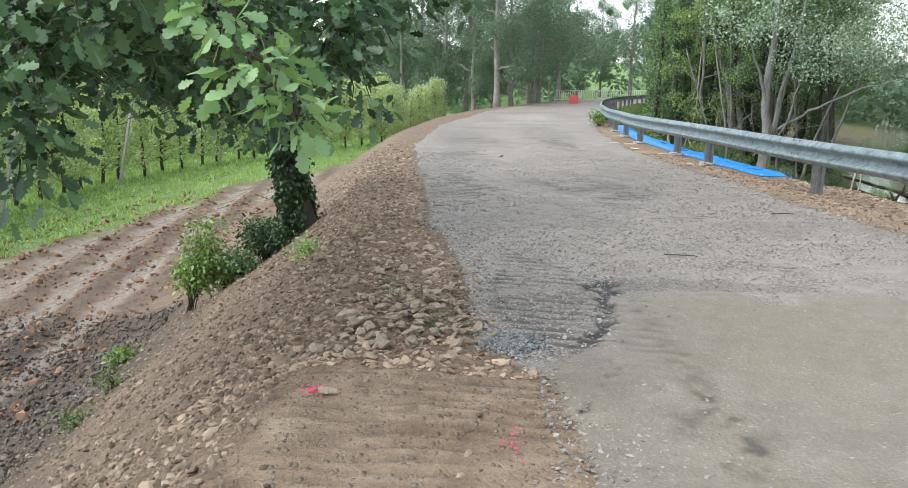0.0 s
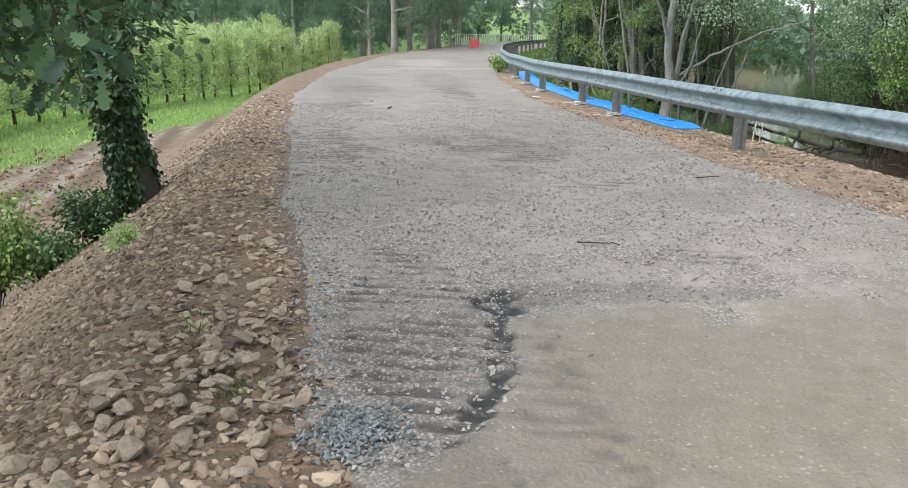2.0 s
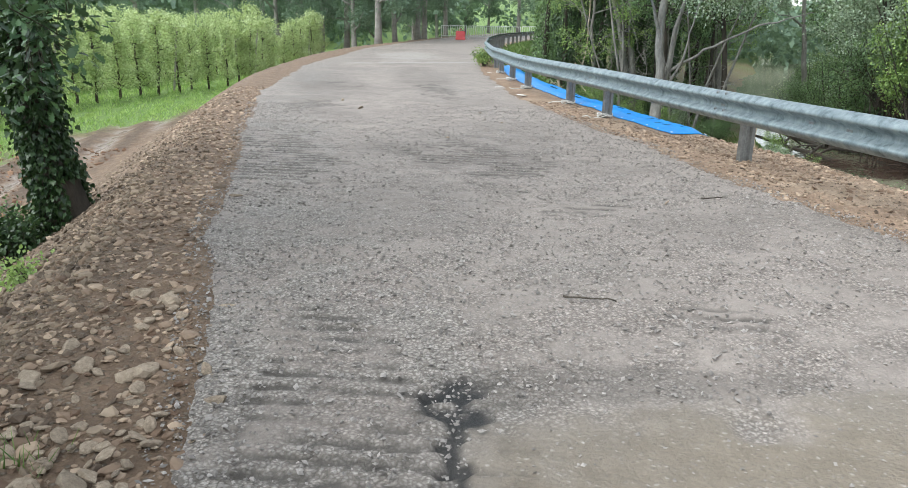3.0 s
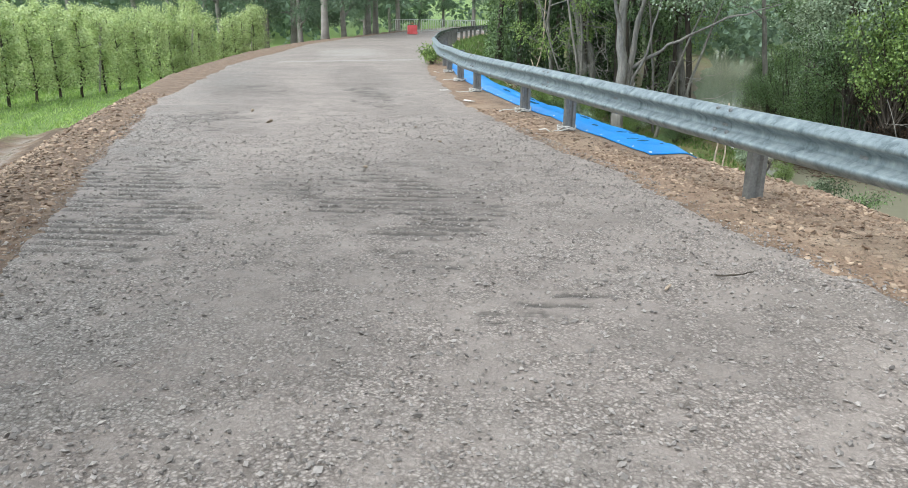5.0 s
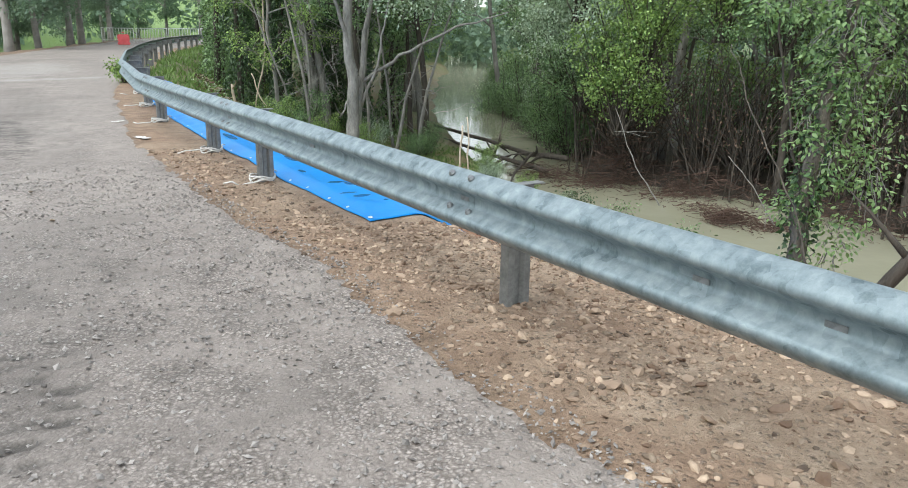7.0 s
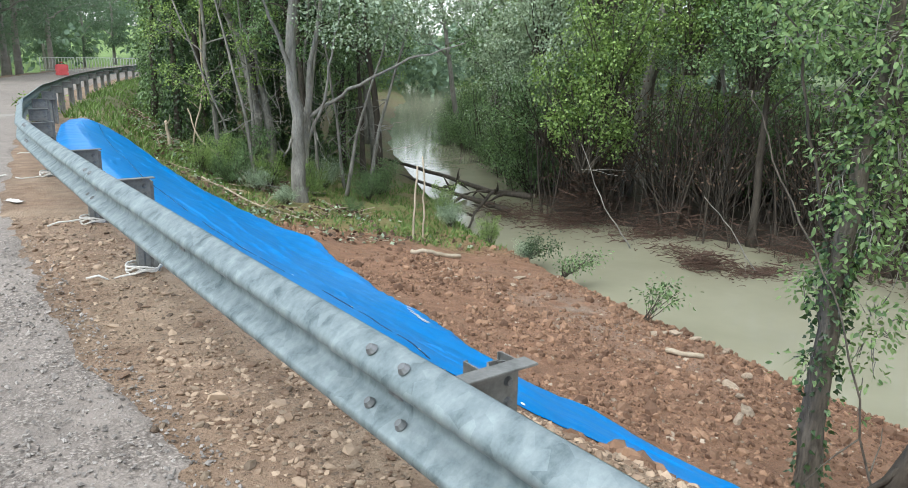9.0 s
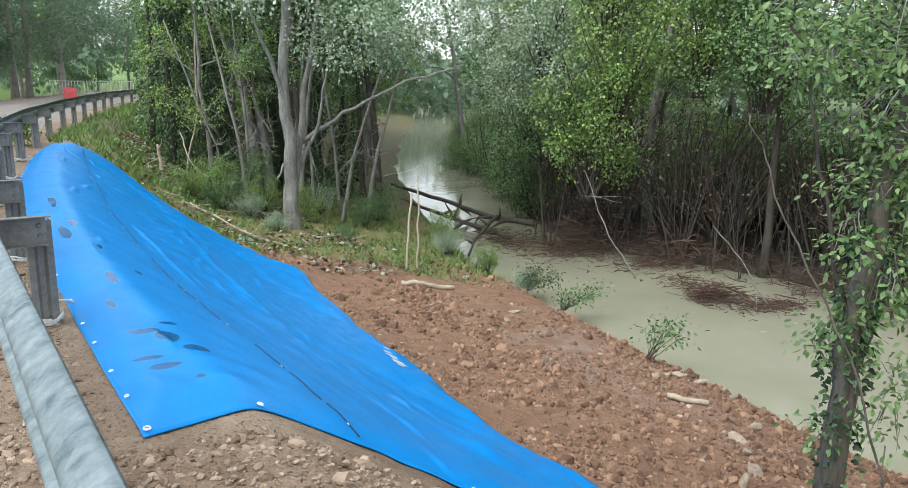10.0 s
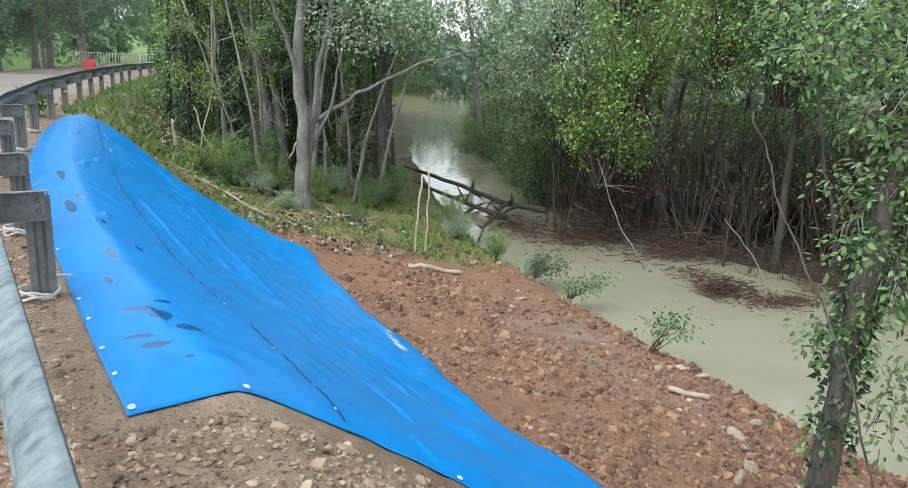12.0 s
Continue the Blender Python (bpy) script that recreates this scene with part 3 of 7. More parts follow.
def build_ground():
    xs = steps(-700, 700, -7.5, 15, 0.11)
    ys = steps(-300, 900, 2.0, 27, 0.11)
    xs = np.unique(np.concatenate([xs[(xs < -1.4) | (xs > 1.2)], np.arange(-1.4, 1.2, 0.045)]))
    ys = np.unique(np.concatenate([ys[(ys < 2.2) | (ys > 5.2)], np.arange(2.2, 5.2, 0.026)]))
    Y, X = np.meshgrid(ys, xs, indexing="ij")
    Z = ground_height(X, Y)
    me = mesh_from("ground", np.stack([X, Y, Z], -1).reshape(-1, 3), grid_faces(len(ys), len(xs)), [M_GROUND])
    cl, cr, bn, bf = crest_l(Y), crest_r(Y), bank_n(Y), bank_f(Y)
    n1, n2 = fbm(X, Y, 0.8, 4, 31), fbm(X, Y, 3.5, 3, 32)
    d = cl - X
    lawn = np.interp(Y, [-40, 16, 20, 27.3, 30.5, 36, 60, 90], [-11.5, -10.9, -10.5, -10.1, -9.7, -8.2, -8, -4])
    grass = smooth(-0.5, 0.5, lawn - X + n1 * 0.9 + n2 * 0.5)
    grass *= 1 - 0.9 * smooth(0.25, 0.45, fbm(X, Y * 0.35, 0.3, 3, 36)) * (X > -20)
    right = X - cr
    veg = smooth(25.2, 28.0, Y + n1 * 1.8 + 0.45 * (X - 8)) * smooth(0.3, 1.2, right + n1 * 0.5) * (1 - smooth(-0.6, 0.3, X - bn))
    veg = np.maximum(veg, smooth(29.5, 32, Y + n2) * smooth(-0.05, 0.3, X - post_x(Y) + 0.15 * n2))
    grass = np.maximum(grass, veg * (0.35 + 0.4 * smooth(-0.2, 0.4, n2)))
    grass = np.where(Y > 100, 1.0, grass)
    attribute(me, "grass", np.clip(grass, 0, 1))
    # where tree shade is painted into the floor colour, fainter on the near bank
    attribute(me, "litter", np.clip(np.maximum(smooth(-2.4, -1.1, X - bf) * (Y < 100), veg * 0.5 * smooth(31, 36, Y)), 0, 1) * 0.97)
    verge = smooth(-0.1, 0.1, X - edge_r(Y) + n2 * 0.2) * smooth(-0.2, 0.35, fbm(X, Y, 1.6, 4, 38) + 0.5 * np.exp(-((X - edge_r(Y) - 0.15) / 0.2) ** 2))
    attribute(me, "bank", np.clip(smooth(0.4, 1.6, right) * 0.9 + verge * 0.45, 0, 1))
    fore = smooth(-0.45, -0.1, X + 0.2 * n1) * (1 - smooth(4.2, 4.8, Y + 0.25 * n1)) * (X < edge_l(Y) + 0.3) * smooth(-0.5, 0.3, n2 + 0.2)
    attribute(me, "sand", 0.75 * fore + smooth(-0.1, 0.1, X - edge_r(Y) + n2 * 0.2) * (1 - smooth(0.2, 0.9, right + n2 * 0.3)) * (0.85 - 0.4 * verge))
    mud = smooth(2.0, 3.0, d + n1 * 0.7) * (1 - smooth(10.5, 12.5, Y + n1 * 2.5 + (d - 4) * 0.2)) * (1 - smooth(8, 11, d))
    tread = smooth(-0.45, -0.1, X + 0.2 * n1) * (Y < 4.75) * (X < edge_l(Y) + 0.2) * smooth(0.1, 0.8, np.sin((Y + 0.1 * X) * 62 + fbm(X * 2, Y * 2, 1.0, 3, 14) * 6 + 3.14) + 0.7 * n2) * smooth(-0.3, 0.25, fbm(X, Y, 2.2, 3, 15))
    attribute(me, "mud", np.clip(0.42 * tread + mud * 0.95 + 0.55 * smooth(0.0, 0.6, np.sin((X + 0.22 * Y) * 5.6)) * smooth(3.4, 4.4, d) * (1 - grass), 0, 1))
    wheel = smooth(0.35, 0.8, np.sin((X + 0.22 * Y) * 5.6 + 0.6 * fbm(X, Y, 0.4, 2, 6) + 3.14) + n1 * 0.6) * smooth(4.0, 5.0, d) * (1 - smooth(9.5, 11, d))
    pool = smooth(0.36, 0.44, fbm(X, Y * 0.5, 0.33, 3, 37)) * smooth(7, 8.5, d) * (1 - smooth(13, 16, d)) * (Y < 60)
    shelf = np.exp(-(((X - 11.3) / 0.9) ** 2 + ((Y - 19.5) / 2.2) ** 2)) * 1.3 * smooth(-0.4, 0.3, n2)
    attribute(me, "slick", np.clip(wheel * 0.95 * (1 - grass) + pool + shelf * 0.6, 0, 1))
    stony = (1 - smooth(3.2, 4.2, d)) * (X < edge_l(Y) + 0.3) * 0.9 + (right > -1.2) * (X > edge_r(Y)) * 0.45
    attribute(me, "stony", np.clip(stony * (1 - grass) * smooth(-0.5, 0.2, n2 + 0.3), 0, 1))
    return tagged(new("ground", me), "bare brown earth embankment and green orchard field", "ground", "", "structure")


def build_road():
    ys = np.concatenate([np.arange(-30, 2, 0.5), np.arange(2, 14, 0.024), np.arange(14, 19, 0.045), steps(19, 170, 19, 19.05, 0.06, 1.03, 1.5)[1:]])
    u = np.linspace(0, 1, 150)
    L = edge_l(ys) + 0.10 * fbm(ys, ys * 0, 1.3, 4, 41) - 0.10
    R = edge_r(ys) + 0.13 * fbm(ys, ys * 0 + 9, 1.1, 4, 42) + 0.12
    X = L[:, None] * (1 - u) + R[:, None] * u
    Y = np.repeat(ys[:, None], len(u), 1)
    n1, n2, n3 = fbm(X, Y, 0.9, 4, 51), fbm(X, Y, 4, 3, 52), fbm(X, Y, 14, 2, 53)

    def blob(cx, cy, rx, ry, ang=0.0, soft=0.35, ragged=0.45):
        a = radians(ang)
        dx, dy = X - cx, Y - cy
        p = ((dx * math.cos(a) + dy * math.sin(a)) / rx) ** 2 + ((-dx * math.sin(a) + dy * math.cos(a)) / ry) ** 2
        return 1 - smooth(1 - soft, 1 + soft, np.sqrt(p) + ragged * n2 * 0.8 + ragged * 0.5 * n1)

    slab = smooth(-0.15, 0.2, (6.25 + 0.5 * n1 + 0.35 * n2 + 0.12 * n3) - Y) * smooth(-0.05, 0.12, X - np.interp(Y, [0, 4.55, 4.8, 5.4, 6.3], [0.9, 0.85, 1.05, 1.32, 1.36]) + 0.12 * n2 + 0.05 * n3)
    streak = blob(1.62, 4.6, 0.07, 1.2, 4, 0.7, 0.9) * 0.8 + blob(1.6, 3.9, 0.22, 0.4, 5, 0.5, 1.3) * smooth(-0.3, 0.3, n3 + n2) * 0.8
    silt = blob(2.6, 5.35, 0.95, 0.75, 8, 0.6, 1.1) * 0.8 + blob(0.95, 4.1, 0.3, 0.5, 0, 0.5, 1.2) * 0.5 + streak + 0.25 * smooth(0.0, 0.5, n1)
    ribs_zone = np.clip(1.2 * blob(0.92, 5.95, 0.34, 1.25, 12, 0.3, 0.45) + blob(-0.45, 11.7, 0.7, 1.5, 14, 0.3, 0.9) + 0.75 * blob(1.9, 11.6, 0.6, 1.2, 10, 0.4, 1.2)
                        + 0.75 * blob(2.45, 9.35, 0.36, 0.16, 14, 0.4, 1.2) + 0.7 * blob(-0.6, 16.5, 0.5, 1.2, 10) + 0.6 * blob(1.5, 19.5, 0.4, 2.2, 8)
                        + 0.6 * blob(2.7, 7.1, 0.3, 0.2, 10, 0.4, 1.3) + 0.5 * blob(-0.5, 21, 0.5, 1.2, 10) + 0.4 * blob(0.9, 12.4, 0.4, 0.8), 0, 1)
    wave = np.sin((Y + 0.12 * X + 0.03 * n1) * 2 * math.pi / np.where(Y > 8.3, 0.14, 0.125) + n2 * 2.0 + n3 * 0.7)
    ribs = smooth(0.25, 0.6, ribs_zone) * smooth(-0.15, 0.4, wave + fbm(X * 2.5, Y * 2.5, 1.0, 3, 57) * 0.8) * (1 - slab) * smooth(-0.45, 0.1, fbm(X * 3.1, Y * 3.1, 1.0, 3, 59))
    ribs = ribs * smooth(-0.75, -0.1, fbm(X, Y, 22, 2, 60) + 0.5 * n3)
    slab_ribs = slab * blob(1.4, 5.1, 0.33, 0.95, 6, 0.5, 1.0) * smooth(0.0, 0.8, wave + n2) * smooth(-0.3, 0.3, n3 + n2)
    damp = np.clip(ribs_zone * 0.10 + ribs * 1.0 + 0.25 * blob(2.0, 11.9, 1.0, 1.6, 0, 0.5, 1.3) + 0.35 * blob(2.0, 6.35, 0.7, 0.12, 0, 0.4, 1.3) + 0.7 * streak * smooth(-0.25, 0.35, n3) + 0.3 * slab_ribs
                   + 0.25 * smooth(0.1, 0.5, n1) + 0.3 * blob(-1.2, 22, 0.8, 3.5, 10) + 0.3 * blob(1.2, 24, 0.7, 4, 5), 0, 0.9)
    line = np.interp(Y, [4.55, 4.8, 5.4, 5.9, 6.25], [0.7, 1.05, 1.30, 1.28, 1.36])
    tar = (np.abs(X - line - 0.05 * n2) < 0.05 + 0.035 * n3) * (Y > 4.65) * (Y < 6.35) * smooth(-0.3, 0.1, n2 + n3 * 0.6) * 0.9
    tar = np.maximum(tar, blob(1.33, 6.2, 0.12, 0.2, 0, 0.25, 1.2) * smooth(-0.5, 0.0, n3 + n2))
    crack = (np.abs(Y - (6.28 + 0.25 * (X - 1.3) + 0.06 * n2)) < 0.010) * (X > 1.3) * (X < 2.0)
    crack = np.maximum(crack, (np.abs(X - (1.12 + 0.25 * (Y - 4.2) + 0.10 * n2)) < 0.010) * (Y > 3.9) * (Y < 4.9))
    tar = np.maximum(tar, crack * 0.4 * smooth(-0.1, 0.2, n3))
    chips = np.clip(smooth(0.05, -0.1, np.abs(X - (L[:, None] + 0.5)) - 0.75 + 0.3 * n1) * (Y > 4.5) * 0.75 + blob(0.75, 4.85, 0.22, 0.2) * 0.8 + 0.5 * smooth(0.1, 0.4, fbm(X, Y, 0.5, 3, 58)), 0, 1) * (1 - slab) * smooth(-0.35, 0.15, fbm(X * 3.1, Y * 3.1, 1.0, 3, 59))
    pale = 0.3 * (np.abs(Y - (31.0 + 0.5 * (X - 1))) < 0.35) * (X > -1.4) + 0.25 * (blob(0.5, 36, 1.2, 4, 0, 0.5, 0.3))
    Z = 0.012 * n1 + 0.010 * n3 * (1 - slab) + 0.006 * n2 + 0.010 * slab - 0.011 * ribs - 0.03 * tar - 0.012 * slab_ribs
    edge = np.minimum(u, 1 - u)[None] * (R - L)[:, None]
    Z = Z - 0.06 * (1 - smooth(0, 0.16, edge))
    me = mesh_from("road", np.stack([X, Y, Z], -1).reshape(-1, 3), grid_faces(len(ys), len(u)), [M_ROAD])
    for k, v in (("slab", slab), ("silt", silt), ("damp", damp), ("tar", tar), ("chips", chips), ("pale", pale)):
        attribute(me, k, np.clip(v, 0, 1))
    return tagged(new("road", me), "worn grey gravelled road with track marks and tar patch", "road", "", "structure")


def build_water():
    ys = np.concatenate([np.arange(-60, 90, 1.0), np.arange(90, 205, 5)])
    u = np.linspace(0, 1, 14)
    X = (bank_n(ys) - 1.5)[:, None] * (1 - u) + (bank_f(ys) + 1.5)[:, None] * u
    Y = np.repeat(ys[:, None], len(u), 1)
    me = mesh_from("water", np.stack([X, Y, X * 0 + WATER_Z], -1).reshape(-1, 3), grid_faces(len(ys), len(u)), [M_WATER])
    return tagged(new("water", me), "silty greenish beige river water, nearly still", "water", "", "structure")


build_ground()
build_road()
build_water()


# ---------------------------------------------------------------- guard rail
def rail_line(y):
    """Centre line of the beam: road side of the posts."""
    return post_x(y) - 0.285


POST_Y = [-16.3, -12.3, -8.3, -4.3, -0.3, 3.7, 7.7, 11.71, 15.67, 17.55, 20.7, 23.2, 26.0, 29.0, 32.0, 35.0, 38, 41, 44, 47, 50, 53, 56, 59, 62, 65, 68, 71, 74, 78, 82, 86]
W_HALF = [(0.012, 0.153), (0.003, 0.157), (-0.010, 0.154), (-0.030, 0.143), (-0.064, 0.117), (-0.076, 0.104), (-0.081, 0.092), (-0.081, 0.080), (-0.076, 0.071), (-0.066, 0.064), (-0.014, 0.033), (-0.003, 0.022), (0.0, 0.008)]
W_PROFILE = W_HALF + [(p, -q) for p, q in W_HALF[::-1]]
BEAM_Z = 0.607


def beam_mesh(y0, y1, lap):
    n = max(4, int((y1 - y0) / 0.25))
    ys = np.linspace(y0, y1 + 0.3, n)
    x = rail_line(ys)
    tx, ty = np.gradient(x), np.gradient(ys)
    ln = np.hypot(tx, ty)
    nx, ny = ty / ln, -tx / ln
    front = W_PROFILE
    back = [(p + 0.004, q) for p, q in front[::-1]]
    prof = np.array(front + back)
    off = prof[None, :, 0] + lap * np.linspace(1, 0, n)[:, None]
    V = np.stack([x[:, None] + nx[:, None] * off, ys[:, None] + ny[:, None] * off, BEAM_Z + 0 * x[:, None] + prof[:, 1] + 0.006 * np.sin(ys * 0.9)[:, None]], -1)
    k = len(prof)
    r, c = np.meshgrid(np.arange(n - 1), np.arange(k), indexing="ij")
    a, b = r * k + c, r * k + (c + 1) % k
    F = np.stack([a, b, b + k, a + k], -1).reshape(-1, 4)
    return mesh_from("beam", V.reshape(-1, 3), F, [M_ZINC])


def sigma_bm(h, t):
    """An upright folded steel post standing on z = 0, its grooved face towards -y."""
    bm = bmesh.new()
    plan = [(-0.058, 0.072), (-0.070, 0.072), (-0.070, 0.0), (-0.036, 0.0), (-0.018, 0.026), (0.018, 0.026), (0.036, 0.0), (0.070, 0.0), (0.070, 0.072), (0.058, 0.072)]
    P = np.array(plan) - np.array([0, 0.03])
    T = np.gradient(P, axis=0)
    T /= np.linalg.norm(T, axis=1)[:, None]
    N = np.stack([-T[:, 1], T[:, 0]], 1) * t / 2
    ring = np.vstack([P + N, (P - N)[::-1]])
    low, top = [[bm.verts.new((x, y, z)) for x, y in ring] for z in (0.0, h)]
    k = len(ring)
    for i in range(k):
        bm.faces.new((low[i], low[(i + 1) % k], top[(i + 1) % k], top[i]))
    m = len(P)
    for i in range(m - 1):
        bm.faces.new((top[i], top[i + 1], top[k - 2 - i], top[k - 1 - i]))
    bmesh.ops.recalc_face_normals(bm, faces=bm.faces)
    return bm


def build_rail():
    rail = thing("guard_rail", "galvanised steel guard rail with W-shaped beam on posts", "guard rail")
    ends = list(np.arange(-20.3, 86, 4.0))
    ends = [e + 0.01 for e in ends]
    for y0 in ends:
        part("beam", beam_mesh(y0, y0 + 4.0, 0.005), rail)
    post = bm_mesh("post", sigma_bm(1.09, 0.006), M_ZINCDULL)
    sp = bmesh.new()
    add_box(sp, (-0.105, -0.076, 0), (0.25, 0.006, 0.17), None, 0.0015)
    add_box(sp, (-0.105, -0.105, 0.088), (0.30, 0.062, 0.007), None, 0.0015)
    add_box(sp, (-0.105, -0.105, -0.088), (0.26, 0.062, 0.007), None, 0.0015)
    add_box(sp, (-0.222, -0.03, 0), (0.006, 0.08, 0.16), None, 0.0015)
    spacer = bm_mesh("spacer", sp, M_ZINCDULL)
    bb = bmesh.new()
    bmesh.ops.create_cone(bb, cap_ends=True, segments=10, radius1=0.017, radius2=0.010, depth=0.014)
    bolt = bm_mesh("bolt", bb, M_BOLT)
    for y in POST_Y:
        x = float(post_x(y))
        ang = math.degrees(math.atan2(float(post_x(y + 0.5) - post_x(y - 0.5)), 1.0))
        p = part("post", post, rail)
        p.matrix_basis = pose(x, y, ground_at(x, y) - 0.42, 0, 0, -ang)
        top = 1.15 - (BEAM_Z - (ground_at(x, y) - 0.42))
        s = part("spacer", spacer, p, "flat steel spacer bracket")
        s.matrix_basis = pose(0.02, 0, 1.15 - top - 0.0 + 0.0, 0, 0, 0)
        if 5 < y < 30:
            for dy, dz in ((0.084, 0.03), (0.084, -0.035)):
                q = part("bolt", bolt, p, "hexagonal bolt head")
                q.matrix_basis = pose(0.0, -dy, 1.15 - top + dz, 90, 0, 0)
    # splice bolts near the splices that pass close by
    for y in (7.71, 11.71, 15.71, 19.71, 23.71):
        for dy in (-0.085, 0.085):
            for z in (0.131, -0.048):
                yy = y + dy + (0.03 if z < 0 else 0)
                x = float(rail_line(yy)) - (0.053 if z > 0 else 0.046)
                q = part("bolt", bolt, rail, "round splice bolt")
                q.matrix_basis = pose(x, yy, BEAM_Z + z + 0.005, 0, -38, 9) @ Matrix.Scale(1.15, 4)
    sl = bmesh.new()
    add_box(sl, (0, 0, 0), (0.004, 0.075, 0.022), None, 0.0015)
    slot = bm_mesh("slot", sl, M_BOLT)
    for y in (6.25, 8.25, 9.75, 10.25, 11.75, 13.75, 15.75, 17.75):
        q = part("slot", slot, rail, "dark bolt slot")
        q.matrix_basis = pose(float(rail_line(y)) - 0.002, y, BEAM_Z, 0, 0, 9)
    return rail


build_rail()


# ---------------------------------------------------------------- tarpaulin
def tarp_point(u, v):
    """Plan of the sheet: u along the dike, v from the shoulder down the bank."""
    top_x = np.interp(u, [0, 0.066, 0.145, 0.23, 0.325, 0.45, 0.61, 0.74, 0.92, 1.0], [4.55, 4.40, 4.24, 4.05, 3.88, 3.68, 3.55, 3.56, 3.66, 3.85])
    top_y = np.interp(u, [0, 0.066, 0.145, 0.23, 0.325, 0.45, 0.61, 0.74, 0.92, 1.0], [13.70, 14.75, 16.0, 17.4, 18.9, 20.9, 23.5, 25.6, 28.4, 29.6])
    low_x = np.interp(u, [0, 0.1, 0.22, 0.4, 0.6, 0.68, 0.74, 1.0], [8.55, 8.3, 8.0, 7.9, 7.95, 8.15, 7.55, 4.75])
    low_y = np.interp(u, [0, 0.1, 0.22, 0.4, 0.6, 0.68, 0.74, 1.0], [13.3, 15.2, 17.4, 20.2, 23.0, 24.5, 25.6, 30.3])
    near_x = np.interp(v, [0, 0.15, 0.3, 0.52, 1], [4.55, 5.10, 5.72, 6.72, 8.55])
    near_y = np.interp(v, [0, 0.15, 0.3, 0.52, 1], [13.70, 13.86, 13.90, 13.70, 13.3])
    w = np.clip(1 - u / 0.12, 0, 1) ** 2
    x = top_x * (1 - v) + low_x * v
    y = top_y * (1 - v) + low_y * v
    x0, y0 = 4.55 * (1 - v) + 8.55 * v, 13.70 * (1 - v) + 13.3 * v
    return x + w * (near_x - x0), y + w * (near_y - y0)


def build_tarp():
    tarp = thing("tarpaulin", "bright blue plastic tarpaulin spread over the bank", "tarpaulin")
    nu, nv = 380, 150
    U, V = np.meshgrid(np.linspace(0, 1, nu), np.linspace(0, 1, nv), indexing="ij")
    X, Y = tarp_point(U, V)
    ragged = 0.13 * fbm(U * 14, U * 0, 1.0, 4, 71) * smooth(0.93, 1.0, V)
    X = X + ragged
    Z = ground_height(X, Y)
    for _ in range(4):
        Z[1:-1] = (Z[:-2] + Z[2:] + 2 * Z[1:-1]) / 4
        Z[:, 1:-1] = (Z[:, :-2] + Z[:, 2:] + 2 * Z[:, 1:-1]) / 4
    fold = 0.03 * np.maximum(0, 1 - np.abs(V - 0.56 + 0.05 * U) / 0.02) * smooth(0.2, 0.35, U) * (1 - smooth(0.6, 0.75, U))
    fold += 0.035 * np.maximum(0, 1 - np.abs(V - 0.33 + 0.12 * (U - 0.3)) / 0.014) * smooth(0.25, 0.3, U) * (1 - smooth(0.42, 0.5, U))
    slack = np.maximum(0, fbm(U * 11, V * 5 + U * 10, 1.0, 3, 73)) * 0.025 + 0.010 * np.abs(fbm(U * 30, V * 7 + U * 20, 1.0, 2, 74))
    rim = np.minimum(np.minimum(smooth(0, 0.03, U), smooth(0, 0.03, 1 - U)), np.minimum(smooth(0, 0.05, V), smooth(0, 0.05, 1 - V)))
    Z = Z + 0.014 + 0.042 * rim + (fold + slack) * rim
    wet = np.zeros_like(U)
    for cu, cv, ru, rv in ((0.075, 0.10, 0.012, 0.022), (0.062, 0.125, 0.006, 0.03), (0.085, 0.075, 0.005, 0.03), (0.095, 0.12, 0.004, 0.02), (0.045, 0.07, 0.004, 0.03), (0.055, 0.055, 0.003, 0.035), (0.13, 0.06, 0.01, 0.012), (0.17, 0.09, 0.014, 0.012), (0.30, 0.07, 0.03, 0.016), (0.33, 0.10, 0.02, 0.012), (0.42, 0.08, 0.03, 0.014), (0.03, 0.10, 0.003, 0.012), (0.2, 0.16, 0.01, 0.01), (0.25, 0.12, 0.012, 0.01)):
        wet = np.maximum(wet, 1 - 0.5 * np.sqrt(((U - cu) / (ru * 0.7)) ** 2 + ((V - cv) / (rv * 0.75)) ** 2) + 0.2 * fbm(U * 90, V * 30, 1.0, 3, 76))
    for k in range(52):
        cu, cv, ln = 0.02 + 0.0175 * k, 0.08 + 0.8 * lattice(np.int64(k), np.int64(3), 5), 0.008 + 0.034 * lattice(np.int64(k), np.int64(4), 5)
        dv = (V - cv) - (0.9 * (lattice(np.int64(k), np.int64(6), 5) - 0.3)) * (U - cu)
        Z = Z + 0.024 * np.maximum(0, 1 - np.abs(dv) / 0.010) * np.maximum(0, 1 - np.abs(U - cu) / ln) * rim
    # the upper sheet laps over the lower one along a seam
    seam = np.interp(Y, [13, 14.14, 14.73, 15.23, 17.54, 21.2, 26, 29], [5.75, 5.60, 5.51, 5.42, 5.05, 4.72, 4.52, 4.45])
    Z = Z + 0.014 * smooth(0.03, -0.01, X - seam) * smooth(-0.5, -0.1, X - seam) * rim
    me = mesh_from("sheet", np.stack([X, Y, Z], -1).reshape(-1, 3), grid_faces(nu, nv), [M_TARP])
    attribute(me, "wet", np.clip(wet, 0, 1))
    sheet = part("sheet", me, tarp)
    so = sheet.modifiers.new("thickness", "SOLIDIFY")
